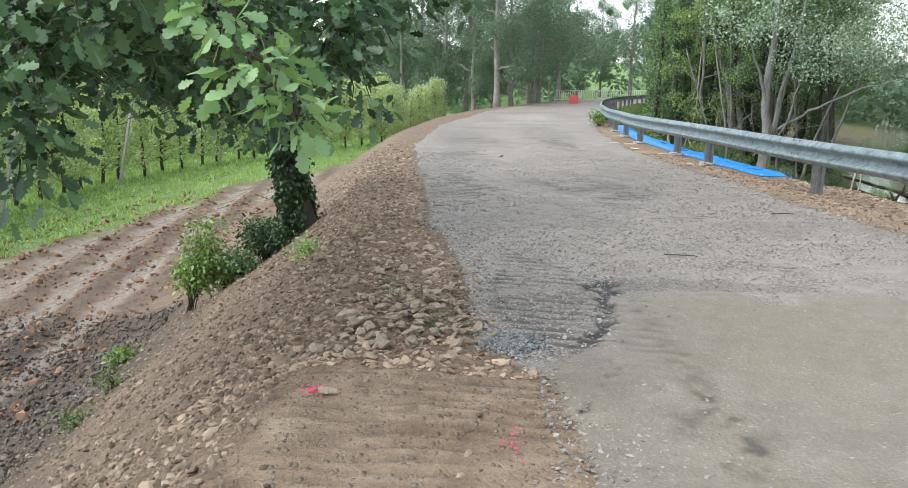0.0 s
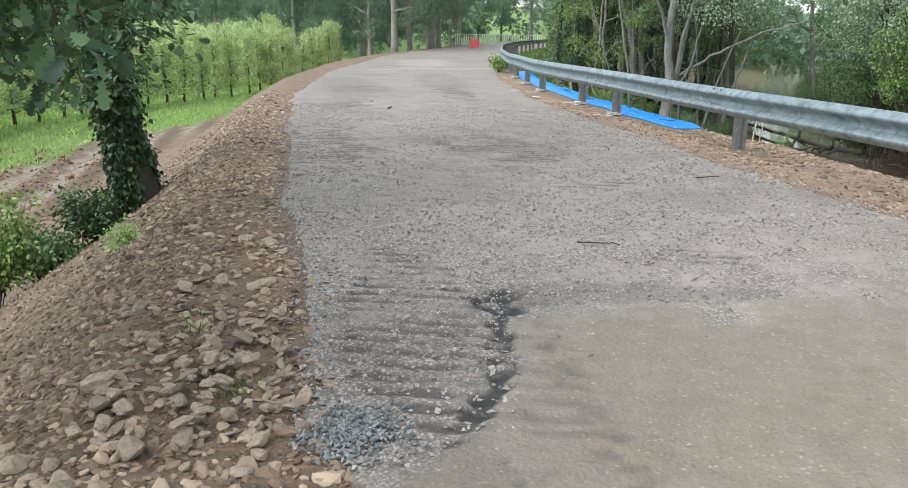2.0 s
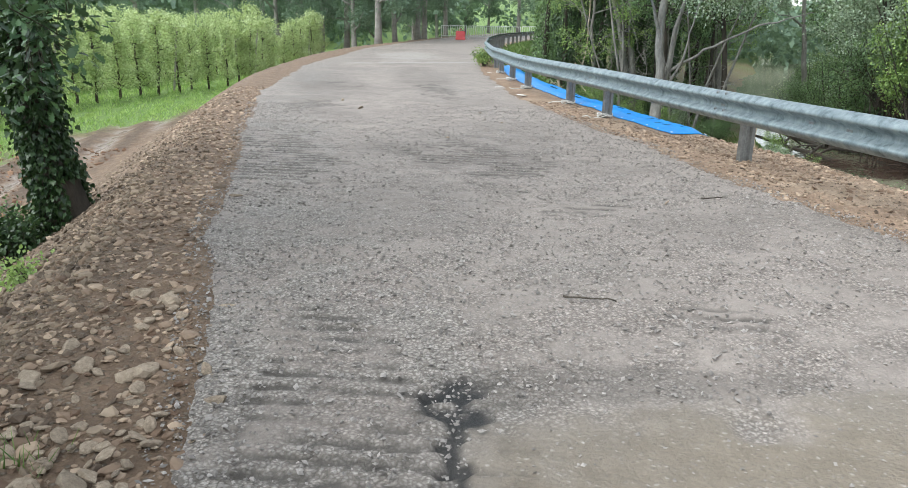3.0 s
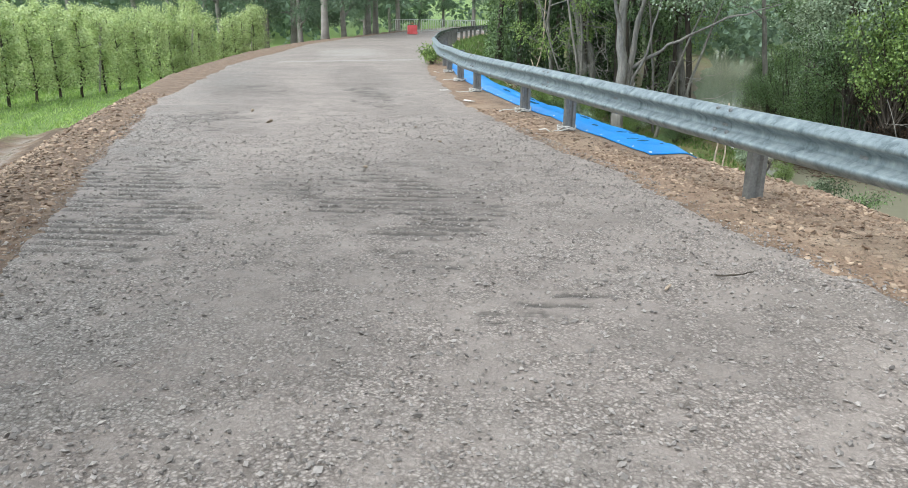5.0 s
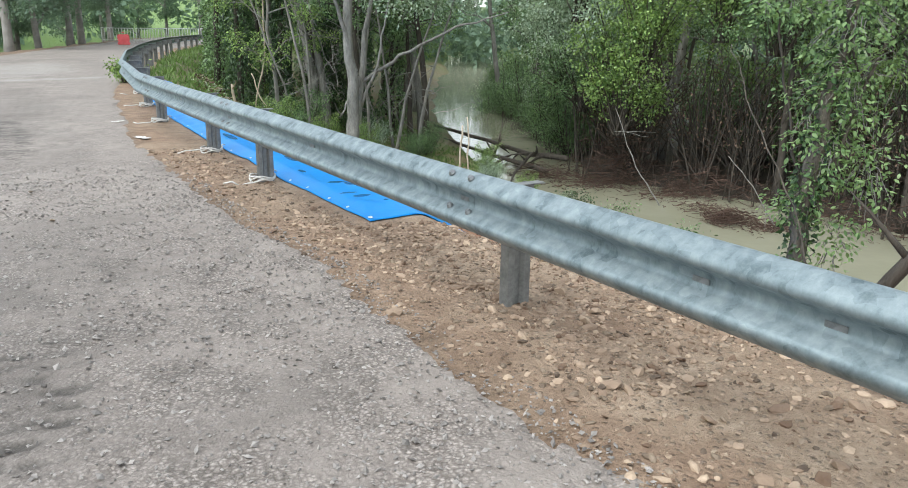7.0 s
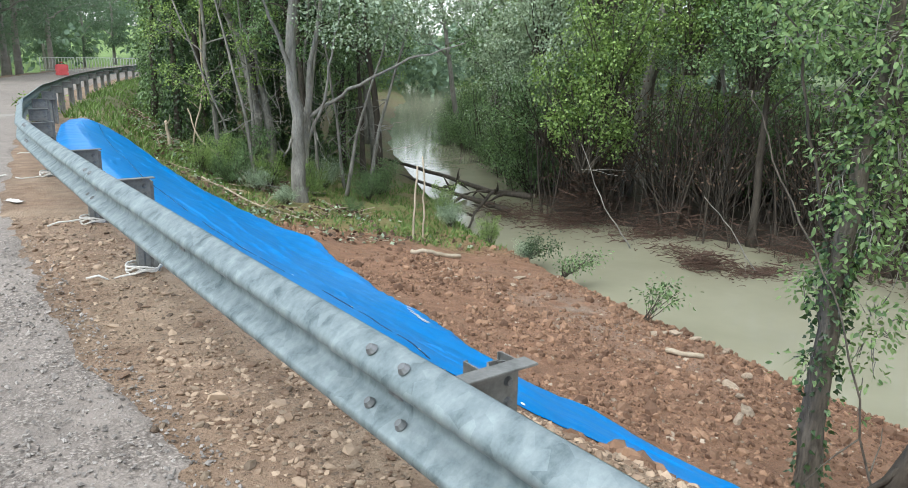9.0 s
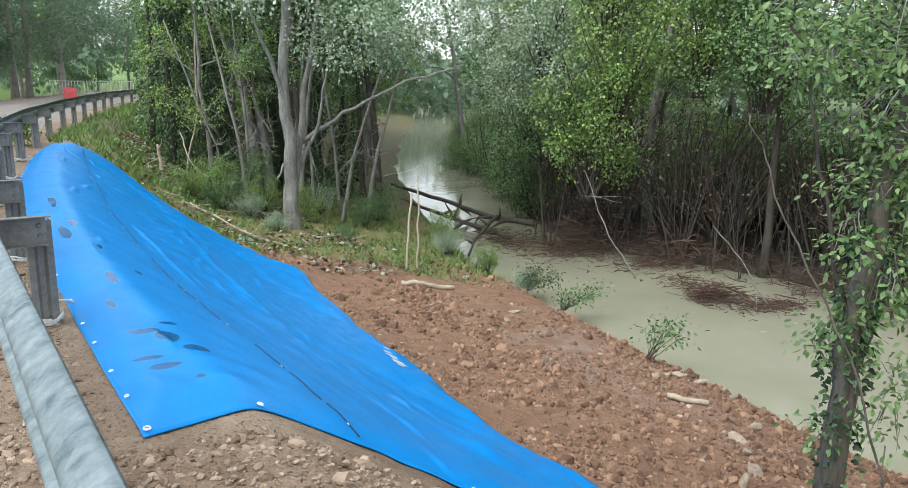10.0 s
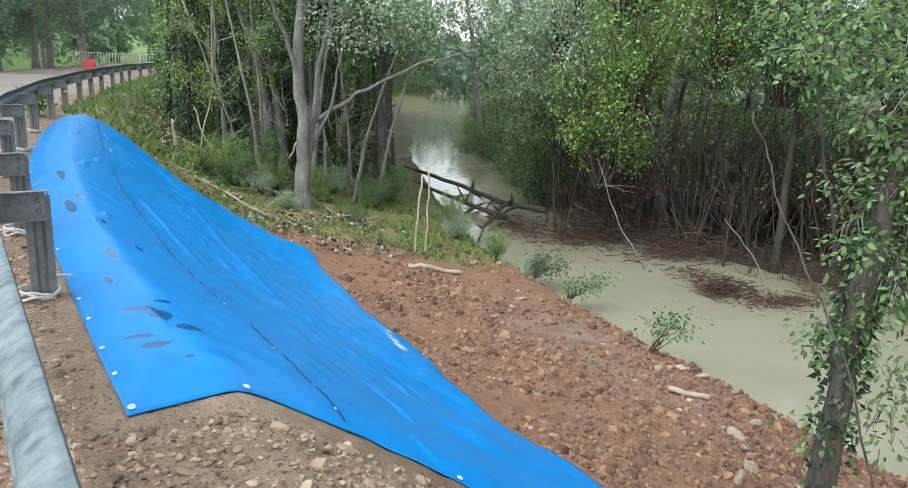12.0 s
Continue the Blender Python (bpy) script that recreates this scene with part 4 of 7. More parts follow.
    so.thickness = 0.006
    ring = bmesh.new()
    R1, R2, seg = 0.019, 0.009, 14
    vs = []
    for r_, z_ in ((R1, 0.0), (R1 * 0.85, 0.007), (R2 * 1.2, 0.007), (R2, 0.0)):
        vs.append([ring.verts.new((r_ * math.cos(a), r_ * math.sin(a), z_)) for a in np.linspace(0, 2 * math.pi, seg, endpoint=False)])
    for a, b in zip(vs, vs[1:]):
        for i in range(seg):
            ring.faces.new((a[i], a[(i + 1) % seg], b[(i + 1) % seg], b[i]))
    eye = bm_mesh("eyelet", ring, M_WHITE, True)

    def at(u, v, size=1.0):
        i, j = int(u * (nu - 1)), int(v * (nv - 1))
        q = part("eyelet", eye, tarp, "white plastic eyelet ring")
        i2, j2 = min(i + 1, nu - 1), min(j + 1, nv - 1)
        i, j = i2 - 1, j2 - 1
        a = Vector((X[i2, j] - X[i, j], Y[i2, j] - Y[i, j], Z[i2, j] - Z[i, j]))
        b = Vector((X[i, j2] - X[i, j], Y[i, j2] - Y[i, j], Z[i, j2] - Z[i, j]))
        nn = a.cross(b).normalized()
        nn = nn if nn.z > 0 else -nn
        q.matrix_basis = Matrix.Translation((X[i, j], Y[i, j], Z[i, j] + 0.012)) @ nn.to_track_quat("Z", "Y").to_matrix().to_4x4() @ Matrix.Scale(size, 4)

    for u in (0.004, 0.03, 0.055, 0.085, 0.115, 0.15, 0.19, 0.235, 0.28, 0.33, 0.39, 0.45, 0.52, 0.6, 0.68, 0.77, 0.86):
        at(u, 0.012, 1.0 if u < 0.01 else 0.72)
    for v in (0.15, 0.42, 0.62, 0.8):
        at(0.005, v)
    line = []
    for i in range(3, nu - 12):
        j = int(np.argmin(np.abs(X[i] - seam[i])))
        q = 1 if X[i, j] < seam[i, j] else -1
        w = abs(X[i, j] - seam[i, j]) / max(abs(X[i, j + q] - X[i, j]), 1e-6)
        line.append([(1 - w) * A[i, j] + w * A[i, j + q] for A in (X, Y, Z)])
        if i % 24 == 6:
            at(i / (nu - 1), (j - 1) / (nv - 1), 0.5)
    line = np.array(line) + np.array([0, 0, 0.004])
    for a in range(0, len(line) - 14, 14):
        if (a // 14) % 5 != 3:
            part("seam", tube_mesh("seam", line[a:a + 13], 0.0055, M_SEAM, 5), tarp, "dark stitched seam")
    # printed marks near the foot of the sheet
    for k in range(7):
        bars = bmesh.new()
        u, v = 0.325 - 0.007 * k, 0.95 - 0.004 * k
        i, j = int(u * (nu - 1)), int(v * (nv - 1))
        add_box(bars, (X[i, j], Y[i, j], Z[i, j] + 0.008), (0.10 + 0.05 * (k % 3), 0.05, 0.004), pose(0, 0, 0, 0, 30, 0))
        part("printed_bar", bm_mesh("printed_bar", bars, M_WHITE), tarp, "white printed bar")
    return tarp


build_tarp()

# ---------------------------------------------------------------- trees
def sprig_leaves(tips, per, spread, size, rng, droop=0.35):
    """Leaf places and directions in tufts round tips."""
    tips = np.asarray(tips)
    c = np.repeat(tips, per, 0)
    off = rng.normal(0, 1, (len(c), 3)) * spread * np.array([1, 1, 0.75])
    P = c + off
    D = off / (np.linalg.norm(off, axis=1)[:, None] + 1e-6) + rng.normal(0, 0.5, (len(c), 3))
    D[:, 2] -= droop
    return P, D


def grow_tree(seed, height, radius, crown_from, crown_wide, limbs, tips_per, leaves_per, leaf, spread, bark, leafmat, lean=(0, 0), forked=False, bare=False, shape=None):
    """Arrays of one tree: trunk mesh, limb mesh, crown mesh."""
    r = np.random.default_rng(seed)
    n = 14
    t = np.linspace(0, 1, n)
    P = np.stack([lean[0] * t ** 1.3 * height, lean[1] * t ** 1.3 * height, t * height - 0.25], 1)
    P[:, :2] += np.cumsum(r.normal(0, 0.012 * height, (n, 2)), 0) * t[:, None]
    R = radius * (1 - 0.82 * t) * (1 + 0.5 * np.exp(-t * 22))
    trunk = tube_mesh("trunk", P, R, bark, 10, 0.18, seed)
    pieces, tips = [], []
    for k in range(limbs):
        h = crown_from + (1 - crown_from) * (k + r.uniform(0.1, 0.9)) / limbs
        base = np.array([np.interp(h, t, P[:, i]) for i in range(3)])
        ang = k * 2.4 + r.uniform(-0.5, 0.5)
        reach = crown_wide * (1.0 - 0.55 * abs(h - 0.55) * 1.6) * r.uniform(0.65, 1.15)
        end = base + np.array([math.cos(ang) * reach, math.sin(ang) * reach, reach * r.uniform(0.05, 0.75)])
        L = wander(base, end, 7, 0.035 * reach, seed * 97 + k, -0.06 * reach)
        r0 = float(np.interp(h, t, R)) * 0.5
        pieces.append(tube_arrays(L, np.linspace(r0, 0.012, 7), 6))
        for j in range(tips_per):
            q = r.uniform(0.35, 1.05)
            i = min(int(q * 6), 5)
            b = L[i] * (1 - (q * 6 - i)) + L[i + 1] * (q * 6 - i)
            tip = b + r.normal(0, 1, 3) * np.array([0.3, 0.3, 0.26]) * reach * 0.75
            pieces.append(tube_arrays(wander(b, tip, 4, 0.02, seed * 31 + k * 7 + j), np.linspace(0.014, 0.005, 4), 4, False))
            tips.append(tip)
    V, F = join_arrays(pieces)
    limb = tidy_quads("branchwork", V, F, [bark])
    if bare:
        return trunk, limb, None
    Pl, D = sprig_leaves(tips, leaves_per, spread, leaf, r)
    crown = leaf_mesh("crown", Pl, D, leaf, leafmat, shape, seed)
    return trunk, limb, crown


def tree_thing(name, label, meshes, at, turn=0.0, scale=1.0, group=""):
    t = thing(name, label, "tree", group)
    t.matrix_basis = pose(*at, 0, 0, turn)
    t.scale = (scale,) * 3
    for nm, me in zip(("trunk", "branchwork", "crown"), meshes):
        if me:
            part(nm, me, t, "", "" if nm == "trunk" else "stuff")
    return t


def copy_tree(src, at, turn, scale):
    c = copy_thing(src, pose(*at, 0, 0, turn))
    c.scale = (scale,) * 3
    return c


# woodland kinds on both sides of the river
KINDS = [
    grow_tree(11, 13, 0.15, 0.36, 2.6, 12, 10, 92, 0.09, 0.17, M_DARKBARK, M_WOOD_LEAF, (0.04, 0.02)),
    grow_tree(12, 12, 0.13, 0.32, 2.4, 12, 10, 92, 0.09, 0.17, M_DARKBARK, M_WOOD_LEAF, (-0.07, 0.04)),
    grow_tree(13, 14, 0.17, 0.34, 2.9, 12, 10, 92, 0.092, 0.18, M_BARK, M_SILVER, (0.05, -0.06)),
    grow_tree(14, 11, 0.10, 0.22, 2.2, 12, 10, 92, 0.088, 0.17, M_BARK, M_LIME, (0.08, -0.03)),
]
rng = np.random.default_rng(5)


def plant(kind, x, y, scale=1.0, name="woodland_tree", label="tall slender riverside tree with dense leaves"):
    at = (x, y, ground_at(x, y))
    if kind in planted:
        return copy_tree(planted[kind], at, rng.uniform(0, 360), scale)
    planted[kind] = tree_thing(name, label, KINDS[kind], at, rng.uniform(0, 360), scale, "riverside trees")
    return planted[kind]


planted = {}
for y in np.arange(6, 62, 2.9):
    for row in range(2):
        x = float(bank_f(y)) + (0.5 if y < 25 else 3.4) + row * 4.2 + rng.uniform(-0.7, 1.3)
        plant(int(rng.choice([0, 1, 0, 1, 2, 3] if y < 24 else [2, 3, 2, 3, 1])), x, y + rng.uniform(-0.8, 0.8), rng.uniform(0.8, 1.15))
for y in np.arange(33, 70, 2.6):
    a, b = float(crest_r(y)) + 2.6, float(bank_n(y)) - 1.0
    for k in range(3):
        plant(int(rng.choice([0, 1, 0, 1, 2, 3])), a + (b - a) * (k + rng.uniform(0.1, 0.8)) / 3, y + rng.uniform(-0.9, 0.9), rng.uniform(0.75, 1.1))


# shrubs
def grow_shrub(seed, wide, high, stems, leaves, leaf, leafmat, bark=None):
    r = np.random.default_rng(seed)
    pieces, tips = [], []
    for k in range(stems):
        a = r.uniform(0, 6.28)
        rr = wide * math.sqrt(r.uniform(0, 1))
        end = np.array([math.cos(a) * rr, math.sin(a) * rr, high * r.uniform(0.35, 1.0)])
        L = wander((r.normal(0, 0.08) * wide, r.normal(0, 0.08) * wide, -0.1), end, 6, 0.04, seed * 50 + k, -0.12)
        pieces.append(tube_arrays(L, np.linspace(0.022, 0.006, 6), 5, False))
        for q in (0.45, 0.65, 0.8, 0.92, 1.0):
            i = min(int(q * 5), 4)
            tips.append(L[i] * (1 - (q * 5 - i)) + L[i + 1] * (q * 5 - i) + r.normal(0, 0.12, 3))
    V, F = join_arrays(pieces)
    stem = tidy_quads("stemwork", V, F, [bark or M_DARKBARK])
    P, D = sprig_leaves(tips, leaves, 0.105 * max(wide, 0.6), leaf, r)
    return stem, leaf_mesh("leaves", P, D, leaf, leafmat, None, seed)


SHRUBS = {"dark": grow_shrub(21, 1.5, 2.2, 26, 46, 0.075, M_WOOD_LEAF), "silver": grow_shrub(22, 1.4, 1.8, 24, 46, 0.07, M_SILVER), "lime": grow_shrub(23, 1.1, 2.4, 24, 46, 0.07, M_LIME),
          "dead": grow_shrub(24, 1.5, 2.6, 60, 3, 0.06, M_DRY, M_DARKBARK)}
shrub_src = {}


def shrub(kind, x, y, scale=1.0, z=None, label="leafy riverside shrub with thin stems"):
    at = (x, y, ground_at(x, y) if z is None else z)
    label = "leafless brown thicket of dead stems" if kind == "dead" else label
    if kind in shrub_src:
        c = copy_thing(shrub_src[kind], pose(*at, 0, 0, rng.uniform(0, 360)))
    else:
        c = thing("shrub", label, "shrub", "riverside shrubs")
        c.matrix_basis = pose(*at)
        for nm, me in zip(("stemwork", "leaves"), SHRUBS[kind]):
            part(nm, me, c, "", "stuff")
        shrub_src[kind] = c
    c.scale = (scale,) * 3
    return c


for y in np.arange(31, 72, 1.7):
    near = y < 47
    x = float(crest_r(y)) + (3.3 if near else 1.9) + rng.uniform(-0.2, 0.9)
    shrub(rng.choice(["dark", "silver", "lime", "dark"]), x, y, rng.uniform(0.35, 0.7) if near else rng.uniform(0.6, 1.15))
for y in np.arange(8, 60, 1.9):
    x = float(bank_f(y)) + (0.1 + rng.uniform(-0.4, 1.2) if y > 31 else 7.5 + rng.uniform(-1, 2))
    shrub(rng.choice(["dark", "dark", "silver", "lime"]), x, y, rng.uniform(0.8, 1.3) * (1.0 if y > 31 else 1.6))
# shaded thicket behind the first stems of the far bank; its leafy row blocks light
for y in np.arange(9, 33, 1.5):
    for row in range(2):
        shrub("dark" if row else "dead", float(bank_f(y)) + 2.2 + 4.6 * row + rng.uniform(-0.6, 0.6), y + rng.uniform(-0.6, 0.6), rng.uniform(1.25, 1.7))
# further tree row, added to block light and darken the bank below
for y in np.arange(5, 40, 3.4):
    plant(int(rng.choice([0, 1])), float(bank_f(y)) + 9.5 + rng.uniform(-1, 1), y, rng.uniform(0.95, 1.15))
for x, y, k, s in ((17.4, 46.0, 2, 1.0), (18.6, 50.5, 0, 1.1), (25.0, 50.5, 2, 1.1), (20.8, 55.0, 1, 1.1), (24.5, 66.0, 0, 1.2), (16.0, 43.0, 3, 0.9)):
    plant(k, x, y, s)

# ---------------------------------------------------------------- the ivy-clad oak on the slope
def bough(parent, base, pts, r0, r1, mat, name="limb", seed=0):
    L = np.vstack([wander(np.array(a) - base, np.array(b) - base, 6, 0.03, seed + i) for i, (a, b) in enumerate(zip(pts, pts[1:]))])
    keep = [0] + [i for i in range(1, len(L)) if np.linalg.norm(L[i] - L[i - 1]) > 1e-3]
    L = L[keep]
    part(name, tube_mesh(name, L, np.linspace(r0, r1, len(L)), mat, 8, 0.12, seed), parent)
    return L + base


def twigs_and_leaves(parent, base, spots, leaf, mat, shape, seed, bark, name="leaves", droop=0.6, tuft=1.0):
    """spots: centre, spread, number of leaves. Each leaf sits on a short twig tuft."""
    r = np.random.default_rng(seed)
    P, D, tw = [], [], []
    for c, spread, count in spots:
        c, spread = np.array(c), np.array(spread) * np.ones(3)
        for k in range(max(1, count // 9)):
            tip = c + r.normal(0, 1, 3) * spread
            back = tip + (c - tip) * 0.45 + np.array([0, 0, 0.05])
            tw.append(tube_arrays(wander(back - base, tip - base, 4, 0.01, seed + k), np.linspace(0.006, 0.002, 4), 4, False))
            a = r.normal(0, 1, (9, 3)) * np.array([0.075, 0.075, 0.05]) * tuft
            P.append(tip + a)
            D.append(a / (0.08 * tuft) + r.normal(0, 0.4, (9, 3)) - np.array([0, 0, droop]))
    P, D = np.vstack(P), np.vstack(D)
    V, F = join_arrays(tw)
    part("twig", mesh_from("twig", V, F, [bark]), parent, "", "stuff")
    part(name, leaf_mesh(name, P - base, D, leaf, mat, shape, seed, 0.9), parent, "", "stuff")


def build_oak():
    base = np.array([-2.62, 11.6, -0.75])
    oak = thing("oak_tree", "oak tree with ivy-covered trunk on the earth slope", "tree", "", base)
    T = np.array([(0.05, 0, -0.5), (0.02, 0, 0.0), (-0.03, 0, 0.35), (-0.12, -0.05, 0.9), (-0.17, -0.1, 1.6), (-0.16, -0.08, 2.4), (-0.1, 0, 3.4), (0.0, 0.1, 4.8), (0.1, 0.3, 6.5), (0.2, 0.3, 8.0)])
    R = np.array([0.36, 0.25, 0.20, 0.175, 0.165, 0.16, 0.15, 0.13, 0.09, 0.05])
    part("trunk", tube_mesh("trunk", T, R, M_DARKBARK, 14, 0.25, 3), oak)
    fork = base + np.array([-0.1, 0, 3.0])
    limbs = [
        [fork, (-2.2, 9.0, 3.1), (-1.6, 6.6, 2.6), (-0.6, 4.2, 2.25), (-0.12, 2.95, 1.85), (0.02, 2.76, 1.5), (0.16, 2.76, 1.34)],
        [fork + np.array([0, 0, 0.5]), (-1.6, 9.2, 3.3), (-0.6, 6.4, 2.6), (-0.25, 5.1, 2.1), (-0.25, 4.95, 1.62)],
        [fork, (-2.9, 8.6, 2.4), (-2.6, 6.6, 1.85), (-2.2, 5.75, 1.62), (-2.35, 5.3, 1.42)],
        [(-2.5, 6.4, 1.8), (-2.1, 5.0, 1.9), (-1.75, 4.4, 1.45), (-1.6, 4.2, 1.1)],
        [fork, (-1.5, 9.6, 2.6), (-1.2, 8.2, 1.9), (-1.15, 7.6, 1.5)],
        [fork, (-3.8, 9.6, 3.3), (-4.6, 7.8, 3.0), (-5.0, 6.2, 2.6)],
        [(-0.5, 6.2, 2.55), (0.1, 5.6, 2.15), (0.4, 5.6, 1.95)],
    ]
    for i, L in enumerate(limbs):
        bough(oak, base, L, 0.05 if i in (2, 5) else 0.026, 0.004, M_DARKBARK, "limb", 40 + 11 * i)
    near = [((-0.14, 2.9, 1.72), 0.07, 40), ((-0.05, 2.82, 1.6), 0.07, 36), ((0.0, 2.78, 1.5), 0.06, 36), ((0.06, 2.76, 1.43), 0.06, 30),
            ((0.12, 2.76, 1.38), 0.045, 30), ((0.17, 2.77, 1.32), 0.035, 26), ((-0.1, 2.75, 1.72), 0.1, 40)]
    twigs_and_leaves(oak, base, [(c, sp * 0.55, int(k * 1.2)) for c, sp, k in near[:-1]], 0.06, M_LIT_OAK, OAK_FINE, 61, M_DARKBARK, tuft=0.55)
    mass = [((-2.47, 5.86, 1.75), (0.5, 0.4, 0.22), 420), ((-1.83, 6.22, 1.66), (0.4, 0.4, 0.2), 420), ((-2.09, 8.0, 1.85), (0.5, 0.6, 0.3), 360),
            ((-1.65, 5.19, 2.0), (0.5, 0.4, 0.22), 420), ((-1.63, 4.26, 1.18), (0.13, 0.15, 0.16), 120), ((-1.79, 4.51, 1.55), (0.25, 0.25, 0.16), 240),
            ((-0.27, 4.99, 1.70), (0.09, 0.1, 0.15), 150), ((-0.28, 5.15, 2.0), (0.12, 0.15, 0.12), 120), ((-1.15, 5.3, 1.85), (0.35, 0.3, 0.2), 300),
            ((-1.64, 6.82, 1.42), (0.3, 0.3, 0.16), 220), ((-1.59, 6.28, 1.25), (0.2, 0.25, 0.14), 130), ((-1.6, 7.7, 1.35), (0.25, 0.3, 0.22), 200),
            ((-1.18, 8.1, 1.68), (0.2, 0.25, 0.14), 150), ((-2.5, 8.03, 1.53), (0.4, 0.35, 0.2), 220), ((-2.2, 10.6, 1.2), (0.12, 0.12, 0.28), 130),
            ((-2.46, 9.6, 1.0), (0.15, 0.12, 0.22), 110), ((-2.05, 10.9, 1.6), (0.15, 0.15, 0.2), 110), ((-1.3, 4.2, 2.0), (0.4, 0.35, 0.2), 240),
            ((-2.7, 5.2, 2.1), (0.5, 0.4, 0.25), 260), ((0.2, 5.5, 1.98), (0.22, 0.15, 0.05), 60), ((-3.2, 7.2, 2.0), (0.6, 0.6, 0.3), 260), ((-0.85, 3.6, 1.95), (0.25, 0.25, 0.12), 150)]
    twigs_and_leaves(oak, base, [(c, sp, int(k * 2.1)) for c, sp, k in mass], 0.10, M_OAKLEAF, OAK, 62, M_DARKBARK)
    # the crown above, out of view, added for the shade it casts
    r = np.random.default_rng(63)
    tips = np.array([-2.4, 9.5, 4.4]) + r.normal(0, 1, (260, 3)) * np.array([1.6, 2.2, 1.0])
    tips[:, 2] = np.maximum(tips[:, 2], 2.8)
    P, D = sprig_leaves(tips - base, 20, 0.22, 0.14, r)
    part("crown", leaf_mesh("crown", P, D, 0.15, M_OAKLEAF, None, 64), oak, "", "stuff")
    # ivy over the trunk, thinner to one side
    n = 10000
    h = r.uniform(-0.25, 3.6, n)
    a = r.uniform(0, 2 * math.pi, n)
    bare = (np.cos(a + 0.3) > 0.82) & (h < 0.5)
    h, a = h[~bare], a[~bare]
    cx, cy = np.interp(h, T[:, 2], T[:, 0]), np.interp(h, T[:, 2], T[:, 1])
    rad = np.interp(h, T[:, 2], R) + np.abs(r.normal(0.03, 0.045, len(h)))
    P = np.stack([cx + np.cos(a) * rad, cy + np.sin(a) * rad, h], 1)
    D = np.stack([np.cos(a) * 0.5, np.sin(a) * 0.5, -np.ones(len(h))], 1) + r.normal(0, 0.35, (len(h), 3))
    part("ivy", leaf_mesh("ivy", P, D, 0.062, M_IVY, IVYL, 65, 0.2), oak, "dark green ivy leaves", "stuff")
    return oak


build_oak()


# ---------------------------------------------------------------- low plants of the slope
def weed(name, label, at, wide, high, stems, leaves, leaf, mat, seed, lean=(0, 0)):
    r = np.random.default_rng(seed)
    w = thing(name, label, "plant", "", at)
    pieces, tips = [], []
    for k in range(stems):
        a = r.uniform(0, 6.28)
        q = wide * math.sqrt(r.uniform(0, 1))
        end = np.array([math.cos(a) * q + lean[0] * high, math.sin(a) * q + lean[1] * high, high * r.uniform(0.45, 1)])
        L = wander((r.normal(0, 0.03), r.normal(0, 0.03), -0.04), end, 5, 0.02, seed * 9 + k, -0.05)
        pieces.append(tube_arrays(L, np.linspace(0.007, 0.002, 5), 4, False))
        tips += [L[2], L[3], L[4], (L[3] + L[4]) / 2]
    V, F = join_arrays(pieces)
    part("stem", mesh_from("stem", V, F, [M_DARKBARK]), w, "", "stuff")
    P, D = sprig_leaves(np.array(tips), leaves, 0.06 + 0.1 * wide, leaf, r, 0.5)
    part("leaves", leaf_mesh("leaves", P, D, leaf, mat, OVAL if leaf > 0.05 else None, seed), w, "", "stuff")
    return w


def on_ground(x, y):
    return (x, y, ground_at(x, y))


weed("sapling", "leafy green sapling growing at the slope's foot", on_ground(-3.9, 10.5), 0.30, 1.30, 24, 20, 0.07, M_LIME, 81, (0.12, 0.15))
weed("bramble", "dense green creeper below the oak", on_ground(-2.95, 11.0), 0.3, 0.5, 26, 12, 0.06, M_IVY, 82)
weed("bramble", "dense green creeper below the oak", on_ground(-3.15, 10.6), 0.25, 0.35, 20, 12, 0.05, M_WOOD_LEAF, 83)
weed("bramble", "green creeper strip along the slope's foot", on_ground(-3.45, 10.75), 0.3, 0.4, 26, 14, 0.045, M_LIME, 88)
weed("bramble", "green creeper strip along the slope's foot", on_ground(-3.05, 11.3), 0.3, 0.6, 26, 14, 0.045, M_WOOD_LEAF, 89)
weed("weed", "small green weed on the earth slope", on_ground(-1.7, 8.9), 0.14, 0.14, 10, 8, 0.04, M_GRASS, 84)
weed("weed", "small green weed on the muddy ground", on_ground(-4.3, 9.4), 0.13, 0.13, 8, 8, 0.07, M_LIME, 85)
weed("weed", "small green weed on the earth slope", on_ground(-3.6, 8.0), 0.12, 0.2, 7, 5, 0.042, M_BANKGRASS, 86)
weed("weed", "small green weed on the earth slope", on_ground(-3.5, 7.2), 0.10, 0.12, 7, 6, 0.04, M_BANKGRASS, 87)
weed("weed", "tall weeds by the guard rail post", on_ground(3.2, 29.5), 0.35, 0.55, 30, 10, 0.07, M_LIME, 90)


